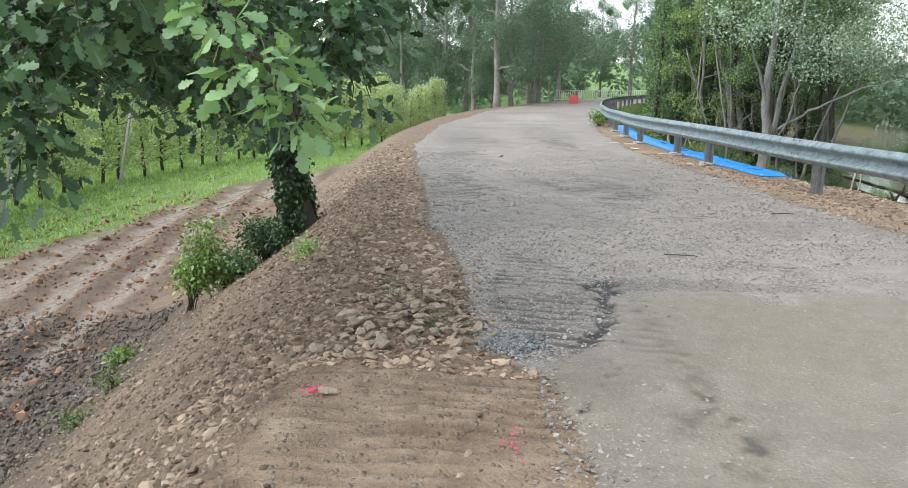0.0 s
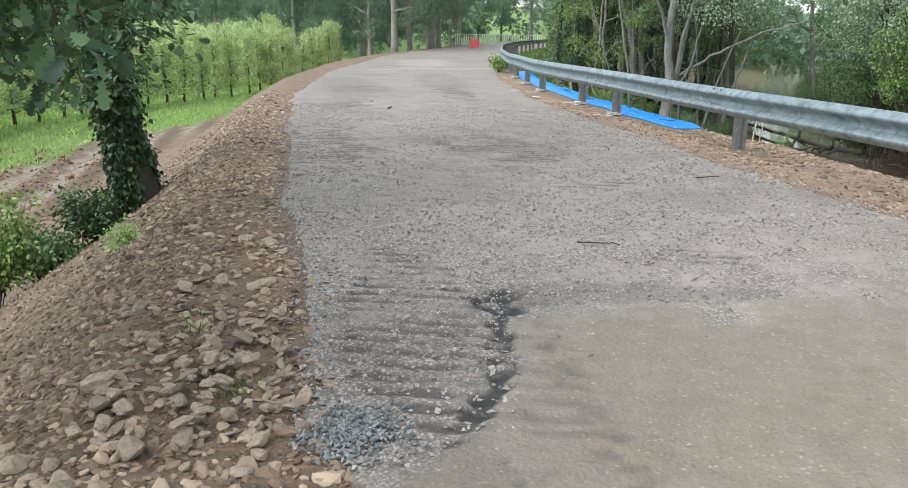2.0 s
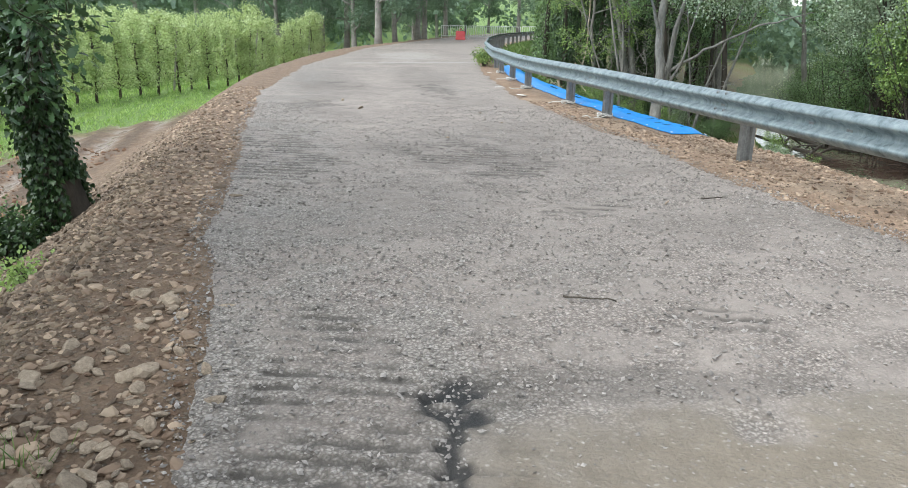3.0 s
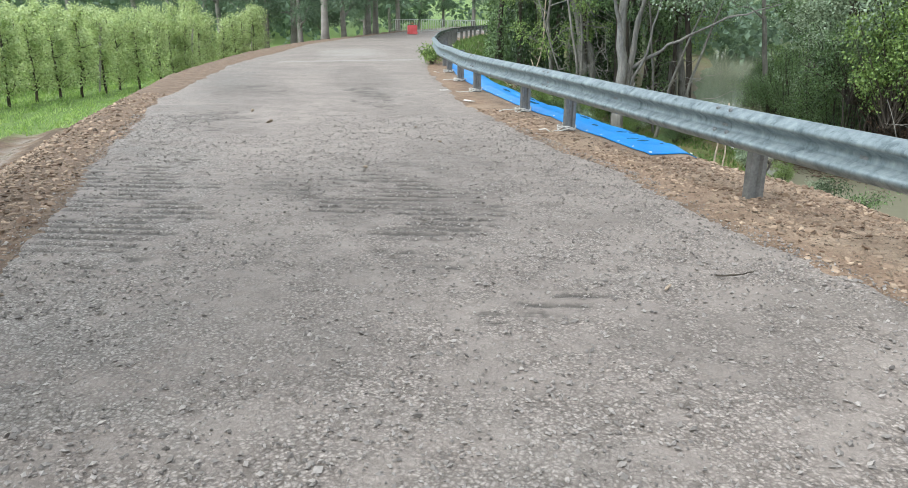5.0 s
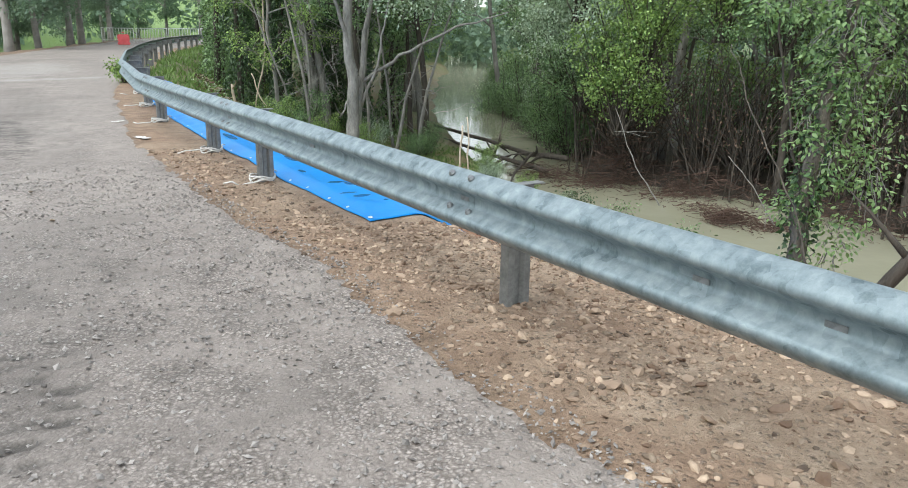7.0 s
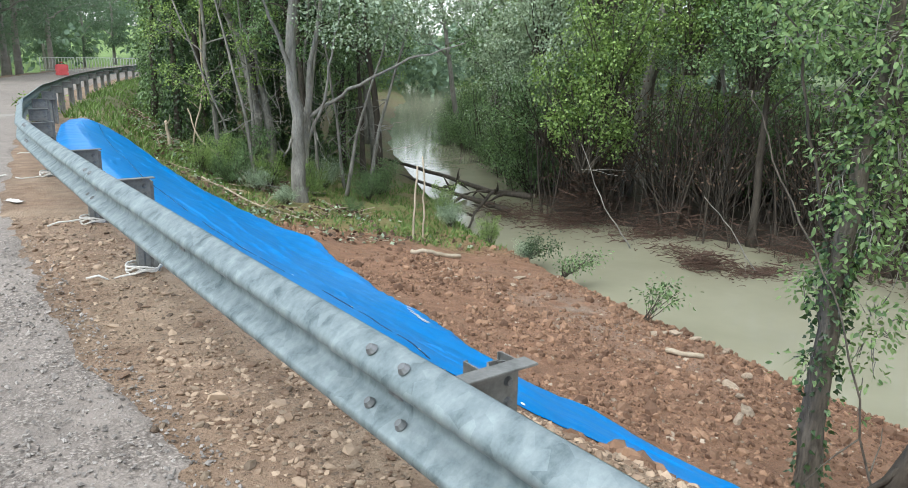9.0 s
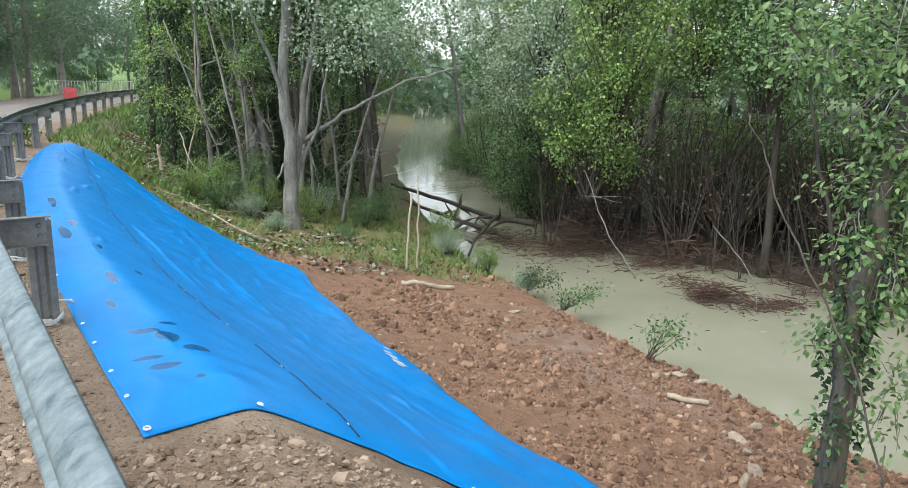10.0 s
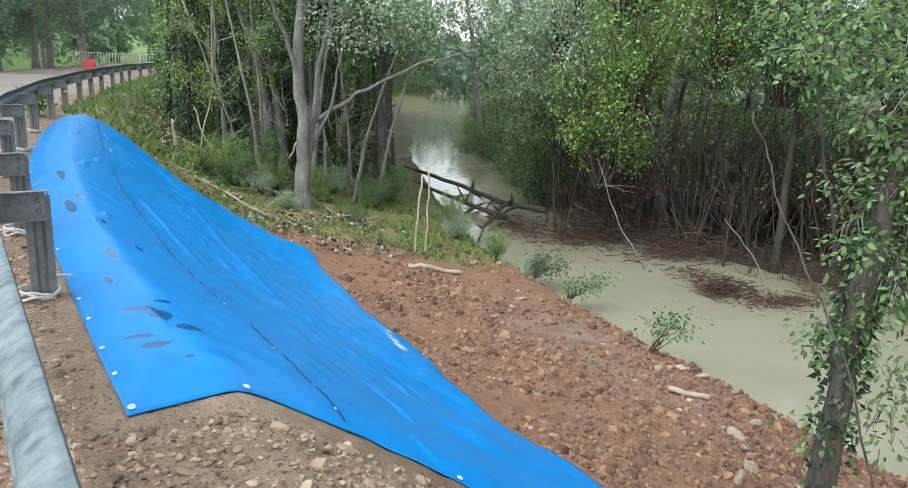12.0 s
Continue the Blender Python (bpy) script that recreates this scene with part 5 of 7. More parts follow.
# ---------------------------------------------------------------- orchard
def orchard_tree_meshes(seed):
    r = np.random.default_rng(seed)
    n = 9
    t = np.linspace(0, 1, n)
    P = np.stack([np.cumsum(r.normal(0, 0.03, n)), np.cumsum(r.normal(0, 0.03, n)), t * 3.4 - 0.15], 1)
    trunk = tube_mesh("trunk", P, 0.06 * (1 - 0.8 * t) + 0.008, M_DARKBARK, 7, 0.2, seed)
    pieces, tips = [], []
    for k in range(26):
        h = r.uniform(0.14, 0.98)
        b = np.array([np.interp(h, t, P[:, i]) for i in range(3)])
        a = r.uniform(0, 6.28)
        reach = (0.72 - 0.28 * h) * r.uniform(0.6, 1.1)
        e = b + np.array([math.cos(a) * reach, math.sin(a) * reach, r.uniform(0.05, 0.5)])
        pieces.append(tube_arrays(wander(b, e, 4, 0.03, seed * 40 + k), np.linspace(0.018, 0.005, 4), 4, False))
        for q in (0.35, 0.7, 1.0):
            tips.append(b + (e - b) * q + r.normal(0, 0.08, 3))
    for k in range(9):
        tips.append(P[-1] + np.array([r.normal(0, 0.2), r.normal(0, 0.2), r.uniform(0, 0.6)]))
    V, F = join_arrays(pieces)
    limb = mesh_from("branchwork", V, F, [M_DARKBARK])
    Pl, D = sprig_leaves(np.array(tips), 34, 0.13, 0.12, r, 0.1)
    return trunk, limb, leaf_mesh("crown", Pl, D, 0.115, M_ORCH, None, seed)


orch_kinds = [orchard_tree_meshes(s) for s in (301, 302, 303)]
orch_src = {}
ROW_LINE = [(-13.4, 15), (-14.6, 22), (-15.3, 29), (-14.6, 34), (-12.9, 40), (-10.8, 46), (-8.6, 52), (-7.0, 57.5), (-6.6, 60)]
orch_rng = np.random.default_rng(9)


def along(line, step):
    P = np.array(line, float)
    seg = np.linalg.norm(np.diff(P, axis=0), axis=1)
    s = np.concatenate([[0], np.cumsum(seg)])
    d = np.arange(0, s[-1], step)
    return np.stack([np.interp(d, s, P[:, 0]), np.interp(d, s, P[:, 1])], 1)


for row, (dx, dy, step) in enumerate(((0, 0, 1.4), (-4.2, 2.6, 1.5), (-8.0, 5.0, 1.9), (-12.0, 7.5, 2.2))):
    for x, y in along(ROW_LINE, step):
        x, y = x + dx + orch_rng.normal(0, 0.12), y + dy + orch_rng.normal(0, 0.15)
        k = int(orch_rng.integers(0, 3))
        at = (x, y, ground_at(x, y))
        sc = orch_rng.uniform(0.9, 1.08) * (1.06 if row else 1.0)
        if k in orch_src:
            copy_tree(orch_src[k], at, orch_rng.uniform(0, 360), sc)
        else:
            orch_src[k] = tree_thing("orchard_tree", "slim trained fruit tree in fresh green leaf", orch_kinds[k], at, 0, sc, "orchard trees")


def orchard_post(x, y, lean):
    bm = bmesh.new()
    add_box(bm, (0, 0, 1.5), (0.09, 0.09, 3.4), None, 0.012)
    p = thing("orchard_post", "grey concrete post leaning at the orchard row", "post", "orchard posts", data=bm_mesh("orchard_post", bm, M_CONCRETE))
    p.matrix_basis = pose(x, y, ground_at(x, y), -6, lean, 0)


for x, y, lean in ((-13.2, 19.2, 12), (-14.2, 26.9, 10), (-14.0, 35.5, 6), (-11.6, 43.5, 5), (-9.0, 50.5, 4), (-6.9, 58.2, 3)):
    orchard_post(x, y, lean)

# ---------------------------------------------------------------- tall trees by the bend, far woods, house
# both crowns take the leaf colour with painted haze
TALL = [grow_tree(41, 16, 0.27, 0.20, 3.4, 13, 12, 110, 0.15, 0.36, M_PALEBARK, M_HAZE_LEAF, (0.03, 0.02)),
        grow_tree(42, 15, 0.24, 0.15, 3.6, 13, 12, 110, 0.15, 0.38, M_PALEBARK, M_HAZE_LEAF, (-0.05, 0.03))]
tall_src = {}
for i, (x, y) in enumerate([(-13.0, 74), (-11.0, 70), (-9.4, 72), (-7.0, 66), (-5.6, 72), (-4.2, 64), (-2.0, 58), (-1.2, 68), (0.6, 73), (1.2, 80), (-3.5, 79), (-16, 76), (-20, 78), (-25, 77), (3.5, 90), (0, 92), (7, 118), (11, 124), (15, 119), (3, 112), (20, 128), (27, 96), (24, 86), (30, 110), (21, 78), (17.5, 70)]):
    k = i % 2 if i < 6 else int(i % 3 > 0)
    at = (x, y, ground_at(x, y))
    if k in tall_src:
        copy_tree(tall_src[k], at, 57 * i, 0.9 + 0.05 * (i % 5))
    else:
        tall_src[k] = tree_thing("roadside_tree", "tall pale-trunked tree beside the road bend", TALL[k], at, 0, 1.0, "roadside trees")


def far_wood():
    r = np.random.default_rng(77)
    tips = []
    for k in range(3000):
        a = r.uniform(-1.15, 1.2)
        d = r.uniform(105, 185)
        x, y = d * math.sin(a), d * math.cos(a)
        if 0.05 < x / y < 0.17 and y < 150:
            continue
        h = 11.5 + 3 * math.sin(a * 9) + 2.5 * math.sin(a * 31 + 1)
        h *= 0.6 if 0.36 < x / y < 0.50 else 1.0
        z = ground_at(x, y) + h * math.sqrt(r.uniform(0.02, 1))
        tips.append((x, y, z))
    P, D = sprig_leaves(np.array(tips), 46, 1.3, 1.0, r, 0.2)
    me = leaf_mesh("far_wood", P, D, 0.95, M_HAZE_LEAF, None, 78)
    tagged(new("far_wood", me), "distant green woodland behind the fields, haze tinted into its leaves", "woodland", "", "stuff")


far_wood()


def build_house(x, y):
    h = thing("house", "distant pale plastered farmhouse with clay tile roof", "house", "", (x, y, ground_at(x, y)))
    bm = bmesh.new()
    add_box(bm, (0, 0, 2.6), (9, 7, 5.6), None, 0.03)
    part("wall", bm_mesh("wall", bm, M_PLASTER), h)
    bm = bmesh.new()
    v = [bm.verts.new(c) for c in ((-5, -4, 5.3), (5, -4, 5.3), (5, 4, 5.3), (-5, 4, 5.3), (-5, 0, 7.3), (5, 0, 7.3))]
    for f in ((0, 1, 5, 4), (2, 3, 4, 5), (1, 2, 5), (3, 0, 4), (3, 2, 1, 0)):
        bm.faces.new([v[i] for i in f])
    part("roof", bm_mesh("roof", bm, M_TILE), h)
    for wx in (-2.8, 0, 2.8):
        bm = bmesh.new()
        add_box(bm, (wx, -3.52, 3.9), (0.9, 0.08, 1.3), None, 0.01)
        part("window", bm_mesh("window", bm, M_GLASS), h)


build_house(-41, 143)


def fence_panel(x, y, turn):
    f = thing("barrier_fence", "pale grey metal barrier fence across the road", "fence", "road barriers")
    f.matrix_basis = pose(x, y, ground_at(x, y) + 0.04, 0, 0, turn)
    tube = lambda a, b, r: tube_mesh("rail", np.array([a, (np.array(a) + np.array(b)) / 2, b]), r, M_FENCE, 6)
    part("top_rail", tube((-1.15, 0, 1.1), (1.15, 0, 1.1), 0.03), f)
    part("bottom_rail", tube((-1.15, 0, 0.2), (1.15, 0, 0.2), 0.025), f)
    for s in (-1.15, 1.15):
        part("upright", tube((s, 0, 0), (s, 0, 1.12), 0.03), f)
        part("foot", tube((s, -0.3, 0.02), (s, 0.3, 0.02), 0.025), f)
    bar = tube((0, 0, 0.2), (0, 0, 1.1), 0.022)
    for k in range(10):
        part("bar", bar, f).location = (-0.95 + 0.21 * k, 0, 0)


for i, (x, y, a) in enumerate([(3.9, 75.5, 0), (6.4, 75.4, 4), (8.8, 75.0, -4), (11.2, 74.4, 8), (13.6, 73.9, -3)]):
    fence_panel(x, y, a)


def red_barrier(x, y):
    b = thing("road_barrier", "red plastic water-filled road barrier standing on the road", "barrier", "", (x, y, 0.0))
    bm = bmesh.new()
    add_box(bm, (0, 0, 0.12), (0.80, 0.40, 0.20), None, 0.04)
    add_box(bm, (0, 0, 0.46), (0.76, 0.22, 0.50), None, 0.05)
    part("body", bm_mesh("body", bm, M_RED), b)
    for s in (-0.25, 0.25):
        bm = bmesh.new()
        add_box(bm, (s, -0.115, 0.55), (0.16, 0.03, 0.3), None, 0.012)
        part("recess", bm_mesh("recess", bm, M_RED), b)
    bm = bmesh.new()
    add_box(bm, (0, 0, 0.84), (0.18, 0.14, 0.06), None, 0.02)
    part("cap", bm_mesh("cap", bm, M_RED), b)


red_barrier(4.1, 66.7)

# ---------------------------------------------------------------- grey riverside trees beyond the tarpaulin
def grey_tree(name, label, base, stems, spots, bark, leafmat, seed, radius):
    base = np.array(base)
    t = thing(name, label, "tree", "", base)
    for i, (nm, pts, r0, r1) in enumerate(stems):
        bough(t, base, pts, r0, r1, bark, nm, seed + 13 * i)
    r = np.random.default_rng(seed)
    tips = np.vstack([np.array(c) + r.normal(0, 1, (k, 3)) * np.array(s) for c, s, k in spots])
    P, D = sprig_leaves(tips - base, 44, 0.20, 0.10, r)
    part("crown", leaf_mesh("crown", P, D, 0.095, leafmat, None, seed), t, "", "stuff")
    return t


grey_tree("riverside_tree", "grey-barked riverside tree with forked trunk and dead branches", (9.15, 29.5, -2.45),
          [("trunk", [(9.15, 29.5, -2.8), (9.18, 29.55, -2.0), (9.22, 29.62, -1.1), (9.08, 29.5, 0.6), (9.15, 29.4, 3.0), (9.3, 29.3, 9.5)], 0.24, 0.08),
           ("trunk_fork", [(9.2, 29.62, -1.5), (9.55, 29.8, 0.1), (9.9, 29.9, 2.2), (10.6, 30.2, 6.5)], 0.13, 0.03),
           ("limb", [(9.55, 29.8, -0.1), (10.4, 29.0, 0.7), (11.7, 28.0, 1.5), (13.0, 27.4, 1.9)], 0.06, 0.015),
           ("limb", [(9.1, 29.5, 0.9), (8.6, 29.2, 2.2), (8.0, 29.0, 3.4)], 0.07, 0.02),
           ("limb", [(9.5, 29.8, -0.8), (9.9, 29.4, 0.4), (10.1, 29.2, 1.8), (10.3, 29.0, 3.2)], 0.05, 0.015),
           ("limb", [(9.0, 29.5, -0.6), (8.7, 29.2, -1.0), (8.5, 29.0, -0.6)], 0.03, 0.01)],
          [((9.5, 29.2, 6.0), (1.7, 1.6, 1.5), 120), ((10.8, 28.6, 2.6), (0.7, 0.7, 0.5), 40), ((8.2, 29.0, 3.9), (0.8, 0.7, 0.5), 40), ((12.9, 28.8, 3.5), (1.3, 0.9, 0.6), 80), ((11.8, 28.3, 2.6), (0.7, 0.5, 0.35), 30)], M_BARK, M_SILVER, 501, 0.2)
grey_tree("riverside_tree", "twin-stemmed grey riverside tree standing in undergrowth", (9.6, 35.0, -2.3),
          [("trunk", [(9.45, 35.0, -2.6), (9.4, 35.0, -0.4), (9.0, 34.9, 1.6), (8.0, 34.8, 4.5)], 0.22, 0.08),
           ("trunk", [(9.85, 35.0, -2.6), (9.75, 35.0, -0.6), (9.4, 35.0, 1.0), (9.2, 35.1, 5.5)], 0.2, 0.07)],
          [((8.6, 34.9, 5.0), (1.5, 1.4, 1.3), 110)], M_BARK, M_WOOD_LEAF, 531, 0.2)


def ivy_column(x, y, high, radius, lean, seed):
    r = np.random.default_rng(seed)
    z = ground_at(x, y)
    t = thing("ivy_clad_tree", "slender tree trunk thickly covered with ivy", "tree", "ivy-clad trees", (x, y, z))
    P = wander((0, 0, -0.2), (lean[0], lean[1], high), 9, 0.06, seed)
    part("trunk", tube_mesh("trunk", P, np.linspace(0.13, 0.04, 9), M_DARKBARK, 8, 0.2, seed), t)
    n = int(900 * high)
    h = r.uniform(0.0, 1.0, n)
    a = r.uniform(0, 2 * math.pi, n)
    bulge = radius * (0.55 + 0.45 * np.sin(h * 9 + seed) ** 2 + 0.35 * fbm(h * 14, a * 1.4, 1.0, 3, seed)) * (1.1 - 0.4 * h)
    rad = 0.08 + bulge * np.sqrt(r.uniform(0.2, 1.0, n))
    k = np.linspace(0, 1, 9)
    C = np.stack([np.interp(h, k, P[:, i]) for i in range(3)], 1)
    Q = C + np.stack([np.cos(a) * rad, np.sin(a) * rad, r.normal(0, 0.08, n)], 1)
    D = np.stack([np.cos(a) * 0.6, np.sin(a) * 0.6, -np.ones(n)], 1) + r.normal(0, 0.4, (n, 3))
    part("ivy", leaf_mesh("ivy", Q, D, 0.085, M_WOOD_LEAF if seed % 2 else M_IVY, IVYL, seed, 0.3), t, "dark green ivy leaves", "stuff")


for i, (x, y, high, radius, lean) in enumerate(((7.0, 36.0, 6.5, 0.55, (0.3, 0.2)), (7.7, 37.4, 7.0, 0.6, (-0.3, 0.1)), (8.35, 35.9, 6.0, 0.4, (0.4, 0.0)), (6.7, 39.5, 6.5, 0.7, (0.2, 0.3)), (8.9, 38.2, 7.0, 0.55, (-0.2, 0.2)), (7.3, 42.5, 7.0, 0.8, (0.2, 0.0)), (10.9, 34.6, 6.0, 0.4, (0.3, 0.1)), (9.7, 36.8, 6.0, 0.6, (0.2, 0.1)), (10.5, 38.0, 6.5, 0.7, (-0.3, 0.1)), (11.4, 36.6, 6.0, 0.65, (0.3, 0.0)), (12.2, 38.6, 6.5, 0.8, (0.1, 0.2)), (12.7, 36.2, 5.0, 0.6, (0.3, 0.1)), (11.8, 41.0, 6.5, 0.9, (0.0, 0.2)))):
    ivy_column(x, y, high, radius, lean, 560 + i)


def ivy_tree():
    base = np.array([9.35, 13.9, -2.35])
    t = thing("ivy_tree", "broad-leaved bank tree with ivy-wrapped trunk", "tree", "", base)
    L = bough(t, base, [(9.36, 13.9, -2.6), (9.37, 13.88, -1.0), (9.38, 13.87, -0.2), (9.44, 13.84, 0.8), (9.55, 13.78, 2.2), (9.8, 13.6, 5.5)], 0.115, 0.045, M_ROUGHBARK, "trunk", 601)
    bough(t, base, [(9.40, 13.87, -0.6), (9.2, 14.0, 0.5), (9.05, 14.2, 1.6), (8.95, 14.4, 2.0)], 0.018, 0.006, M_DARKBARK, "limb", 617)
    bough(t, base, [(9.45, 13.85, -0.5), (9.6, 13.7, 0.4), (9.8, 13.5, 1.6)], 0.035, 0.012, M_ROUGHBARK, "limb", 629)
    bough(t, base, [(9.55, 13.78, 2.3), (9.5, 13.75, 1.7), (9.6, 13.65, 1.1)], 0.02, 0.01, M_DARKBARK, "limb", 641)
    spots = [((9.50, 13.75, 0.4), (0.14, 0.14, 0.3), 330), ((9.58, 13.68, 1.0), (0.18, 0.16, 0.3), 420), ((9.55, 13.7, 1.7), (0.25, 0.22, 0.28), 420),
             ((9.15, 14.15, 1.75), (0.14, 0.14, 0.10), 170), ((8.98, 14.35, 1.7), (0.09, 0.09, 0.08), 60), ((9.40, 13.86, -0.15), (0.10, 0.10, 0.22), 170), ((9.75, 13.5, 0.2), (0.14, 0.14, 0.35), 260),
             ((9.22, 14.05, -0.3), (0.07, 0.07, 0.12), 60), ((9.6, 13.65, -0.7), (0.12, 0.12, 0.3), 150), ((9.3, 13.95, -1.0), (0.08, 0.08, 0.12), 50), ((9.6, 13.8, 2.7), (0.7, 0.6, 0.4), 420), ((9.3, 13.95, 0.75), (0.09, 0.09, 0.2), 90), ((9.2, 14.05, 2.2), (0.4, 0.4, 0.15), 200)]
    twigs_and_leaves(t, base, [(c, sp, int(k * 1.8)) for c, sp, k in spots], 0.062, M_BANKLEAF, OVAL, 651, M_BARK)
    r = np.random.default_rng(652)
    n = 900
    i = r.integers(0, 20, n)
    a = r.uniform(0, 6.28, n)
    P = L[np.minimum(i, len(L) - 1)] - base + np.stack([np.cos(a) * r.uniform(0.10, 0.17, n), np.sin(a) * r.uniform(0.10, 0.17, n), r.normal(0, 0.15, n)], 1)
    D = np.stack([np.cos(a), np.sin(a), -0.7 + 0 * a], 1) + r.normal(0, 0.4, (n, 3))
    part("ivy", leaf_mesh("ivy", P, D, 0.058, M_IVY, IVYL, 653, 0.3), t, "dark ivy leaves", "stuff")


ivy_tree()


def stick(name, label, pts, r0, r1, mat, seed, category="branch", group="", fork=0, wobble=0.02):
    """A dead branch lying or leaning, with a few side twigs."""
    base = np.array(pts[0])
    L = np.vstack([wander(np.array(a) - base, np.array(b) - base, 6, wobble, seed + i) for i, (a, b) in enumerate(zip(pts, pts[1:]))])
    L = L[[0] + [i for i in range(1, len(L)) if np.linalg.norm(L[i] - L[i - 1]) > 1e-3]]
    r = np.random.default_rng(seed)
    pieces = [tube_arrays(L, np.linspace(r0, r1, len(L)), 7, True, 0.15, seed)]
    for k in range(fork):
        i = int(r.uniform(0.3, 0.95) * (len(L) - 1))
        e = L[i] + r.normal(0, 1, 3) * np.array([0.35, 0.35, 0.3])
        pieces.append(tube_arrays(wander(L[i], e, 4, 0.02, seed + 50 + k), np.linspace(max(r1 * 0.8, 0.006), 0.004, 4), 5))
    V, F = join_arrays(pieces)
    return thing(name, label, category, group, base, tidy_quads(name, V, F, [mat]))


stick("dead_branch", "bleached dead branch leaning on the bank tree", [(8.12, 13.85, 1.35), (8.22, 13.75, 1.03), (8.47, 13.44, 0.23), (8.7, 13.2, -0.6), (9.1, 12.95, -2.2)], 0.004, 0.010, M_ROUGHBARK, 701, fork=3)
stick("fallen_trunk", "dark fallen trunk leaning over the bank", [(8.9, 13.0, -2.1), (9.1, 12.6, -0.7), (9.3, 12.0, 0.5)], 0.09, 0.05, M_DARKBARK, 702, "log", fork=4)
stick("fallen_trunk", "dark fallen trunk reaching across the river", [(15.4, 38.3, -2.55), (16.0, 35.0, -2.7), (16.2, 31.5, -2.8), (16.3, 29.2, -2.6)], 0.06, 0.10, M_DARKBARK, 703, "log", fork=9)
stick("fallen_trunk", "dark fallen trunk reaching across the river", [(15.0, 36.3, -2.85), (15.3, 32.5, -2.95), (15.6, 29.3, -3.0)], 0.05, 0.09, M_DARKBARK, 704, "log", fork=9)
stick("dead_branch", "dark dead branch lying in the river", [(13.7, 28.3, -3.15), (14.6, 29.5, -2.95), (15.6, 30.3, -2.6)], 0.03, 0.06, M_DARKBARK, 705, fork=5)
stick("stake", "pale wooden stake standing in the grass", [(10.72, 25.6, -2.75), (10.85, 25.75, -1.9), (11.0, 25.95, -0.95)], 0.028, 0.024, M_STICK, 706, "stake", "stakes")
stick("stake", "pale wooden stake standing in the grass", [(10.98, 25.55, -2.75), (11.08, 25.75, -1.9), (11.2, 26.1, -0.75)], 0.024, 0.018, M_STICK, 707, "stake", "stakes")
stick("plank", "pale split branch lying on bare soil", [(9.9, 23.85, ground_at(9.9, 23.85) + 0.05), (10.4, 23.7, ground_at(10.4, 23.7) + 0.06), (10.95, 23.62, ground_at(10.95, 23.62) + 0.05)], 0.05, 0.045, M_STICK, 708)
stick("dead_branch", "short pale branch lying on the soil", [(11.3, 17.75, ground_at(11.3, 17.75) + 0.04), (11.7, 17.4, ground_at(11.7, 17.4) + 0.04)], 0.045, 0.04, M_STICK, 709)
stick("broken_stump", "pale broken stem standing in the undergrowth", [(6.45, 33.2, -1.5), (6.42, 33.2, -0.9), (6.36, 33.2, -0.35)], 0.06, 0.045, M_STICK, 710, "stump", fork=2)
stick("dead_branch", "bare bent vine hanging in the undergrowth", [(7.7, 34.2, 3.6), (7.62, 34.2, 1.5), (7.55, 34.2, 0.2), (7.2, 34.2, -1.4)], 0.03, 0.025, M_STICK, 711, fork=4)
stick("dead_branch", "bare bent vine hanging in the undergrowth", [(7.62, 34.1, 0.6), (7.9, 34.0, -0.4), (8.0, 34.0, -1.2)], 0.022, 0.015, M_STICK, 712)
stick("dead_branch", "long pale branch lying on the bank", [(6.95, 33.0, 0.0), (7.2, 32.4, -0.9), (8.0, 31.5, -1.7), (8.5, 30.6, -2.1)], 0.02, 0.03, M_STICK, 713, fork=3)
stick("dead_branch", "pale branch lying along the tarpaulin's edge", [(6.7, 29.6, ground_at(6.7, 29.6) + 0.05), (7.6, 28.2, ground_at(7.6, 28.2) + 0.08), (8.6, 26.8, ground_at(8.6, 26.8) + 0.05)], 0.025, 0.02, M_STICK, 714, fork=3)
stick("dead_branch", "thin pole standing in the shallow water", [(17.6, 21.4, -3.3), (17.2, 21.9, -2.4), (16.7, 22.5, -1.5)], 0.018, 0.010, M_BARK, 715, fork=2)
stick("dead_branch", "thin bare pole leaning by the far bank", [(16.5, 24.6, -3.3), (16.0, 25.2, -2.2), (15.6, 25.8, -0.6)], 0.022, 0.010, M_BARK, 716, fork=3)

# slim grey stems and dead branches behind the forked tree
r6 = np.random.default_rng(770)
for i, (x, y, lx, ly, h, q) in enumerate(((8.6, 31.8, -1.2, 0.2, 6.5, 0.07), (9.9, 31.4, 0.7, -0.3, 7.0, 0.09), (10.5, 31.9, -0.6, 0.4, 6.0, 0.06), (10.9, 30.9, 1.4, -0.8, 5.5, 0.07),
                                          (8.9, 33.0, -0.5, 0.0, 7.0, 0.06), (10.2, 33.5, 0.9, 0.1, 7.5, 0.10), (11.4, 32.2, -0.9, 0.2, 6.5, 0.06), (8.2, 32.4, -1.6, -0.4, 5.0, 0.04), (11.9, 31.6, 1.2, -1.0, 6.0, 0.08))):
    z = ground_at(x, y)
    stick("slim_tree", "slim bare grey stem rising among the riverside trees", [(x, y, z - 0.2), (x + lx * 0.25, y + ly * 0.3, z + h * 0.35), (x + lx, y + ly, z + h)], q, 0.02, M_BARK, 771 + 9 * i, "tree", "slim stems", 14)
pieces = []
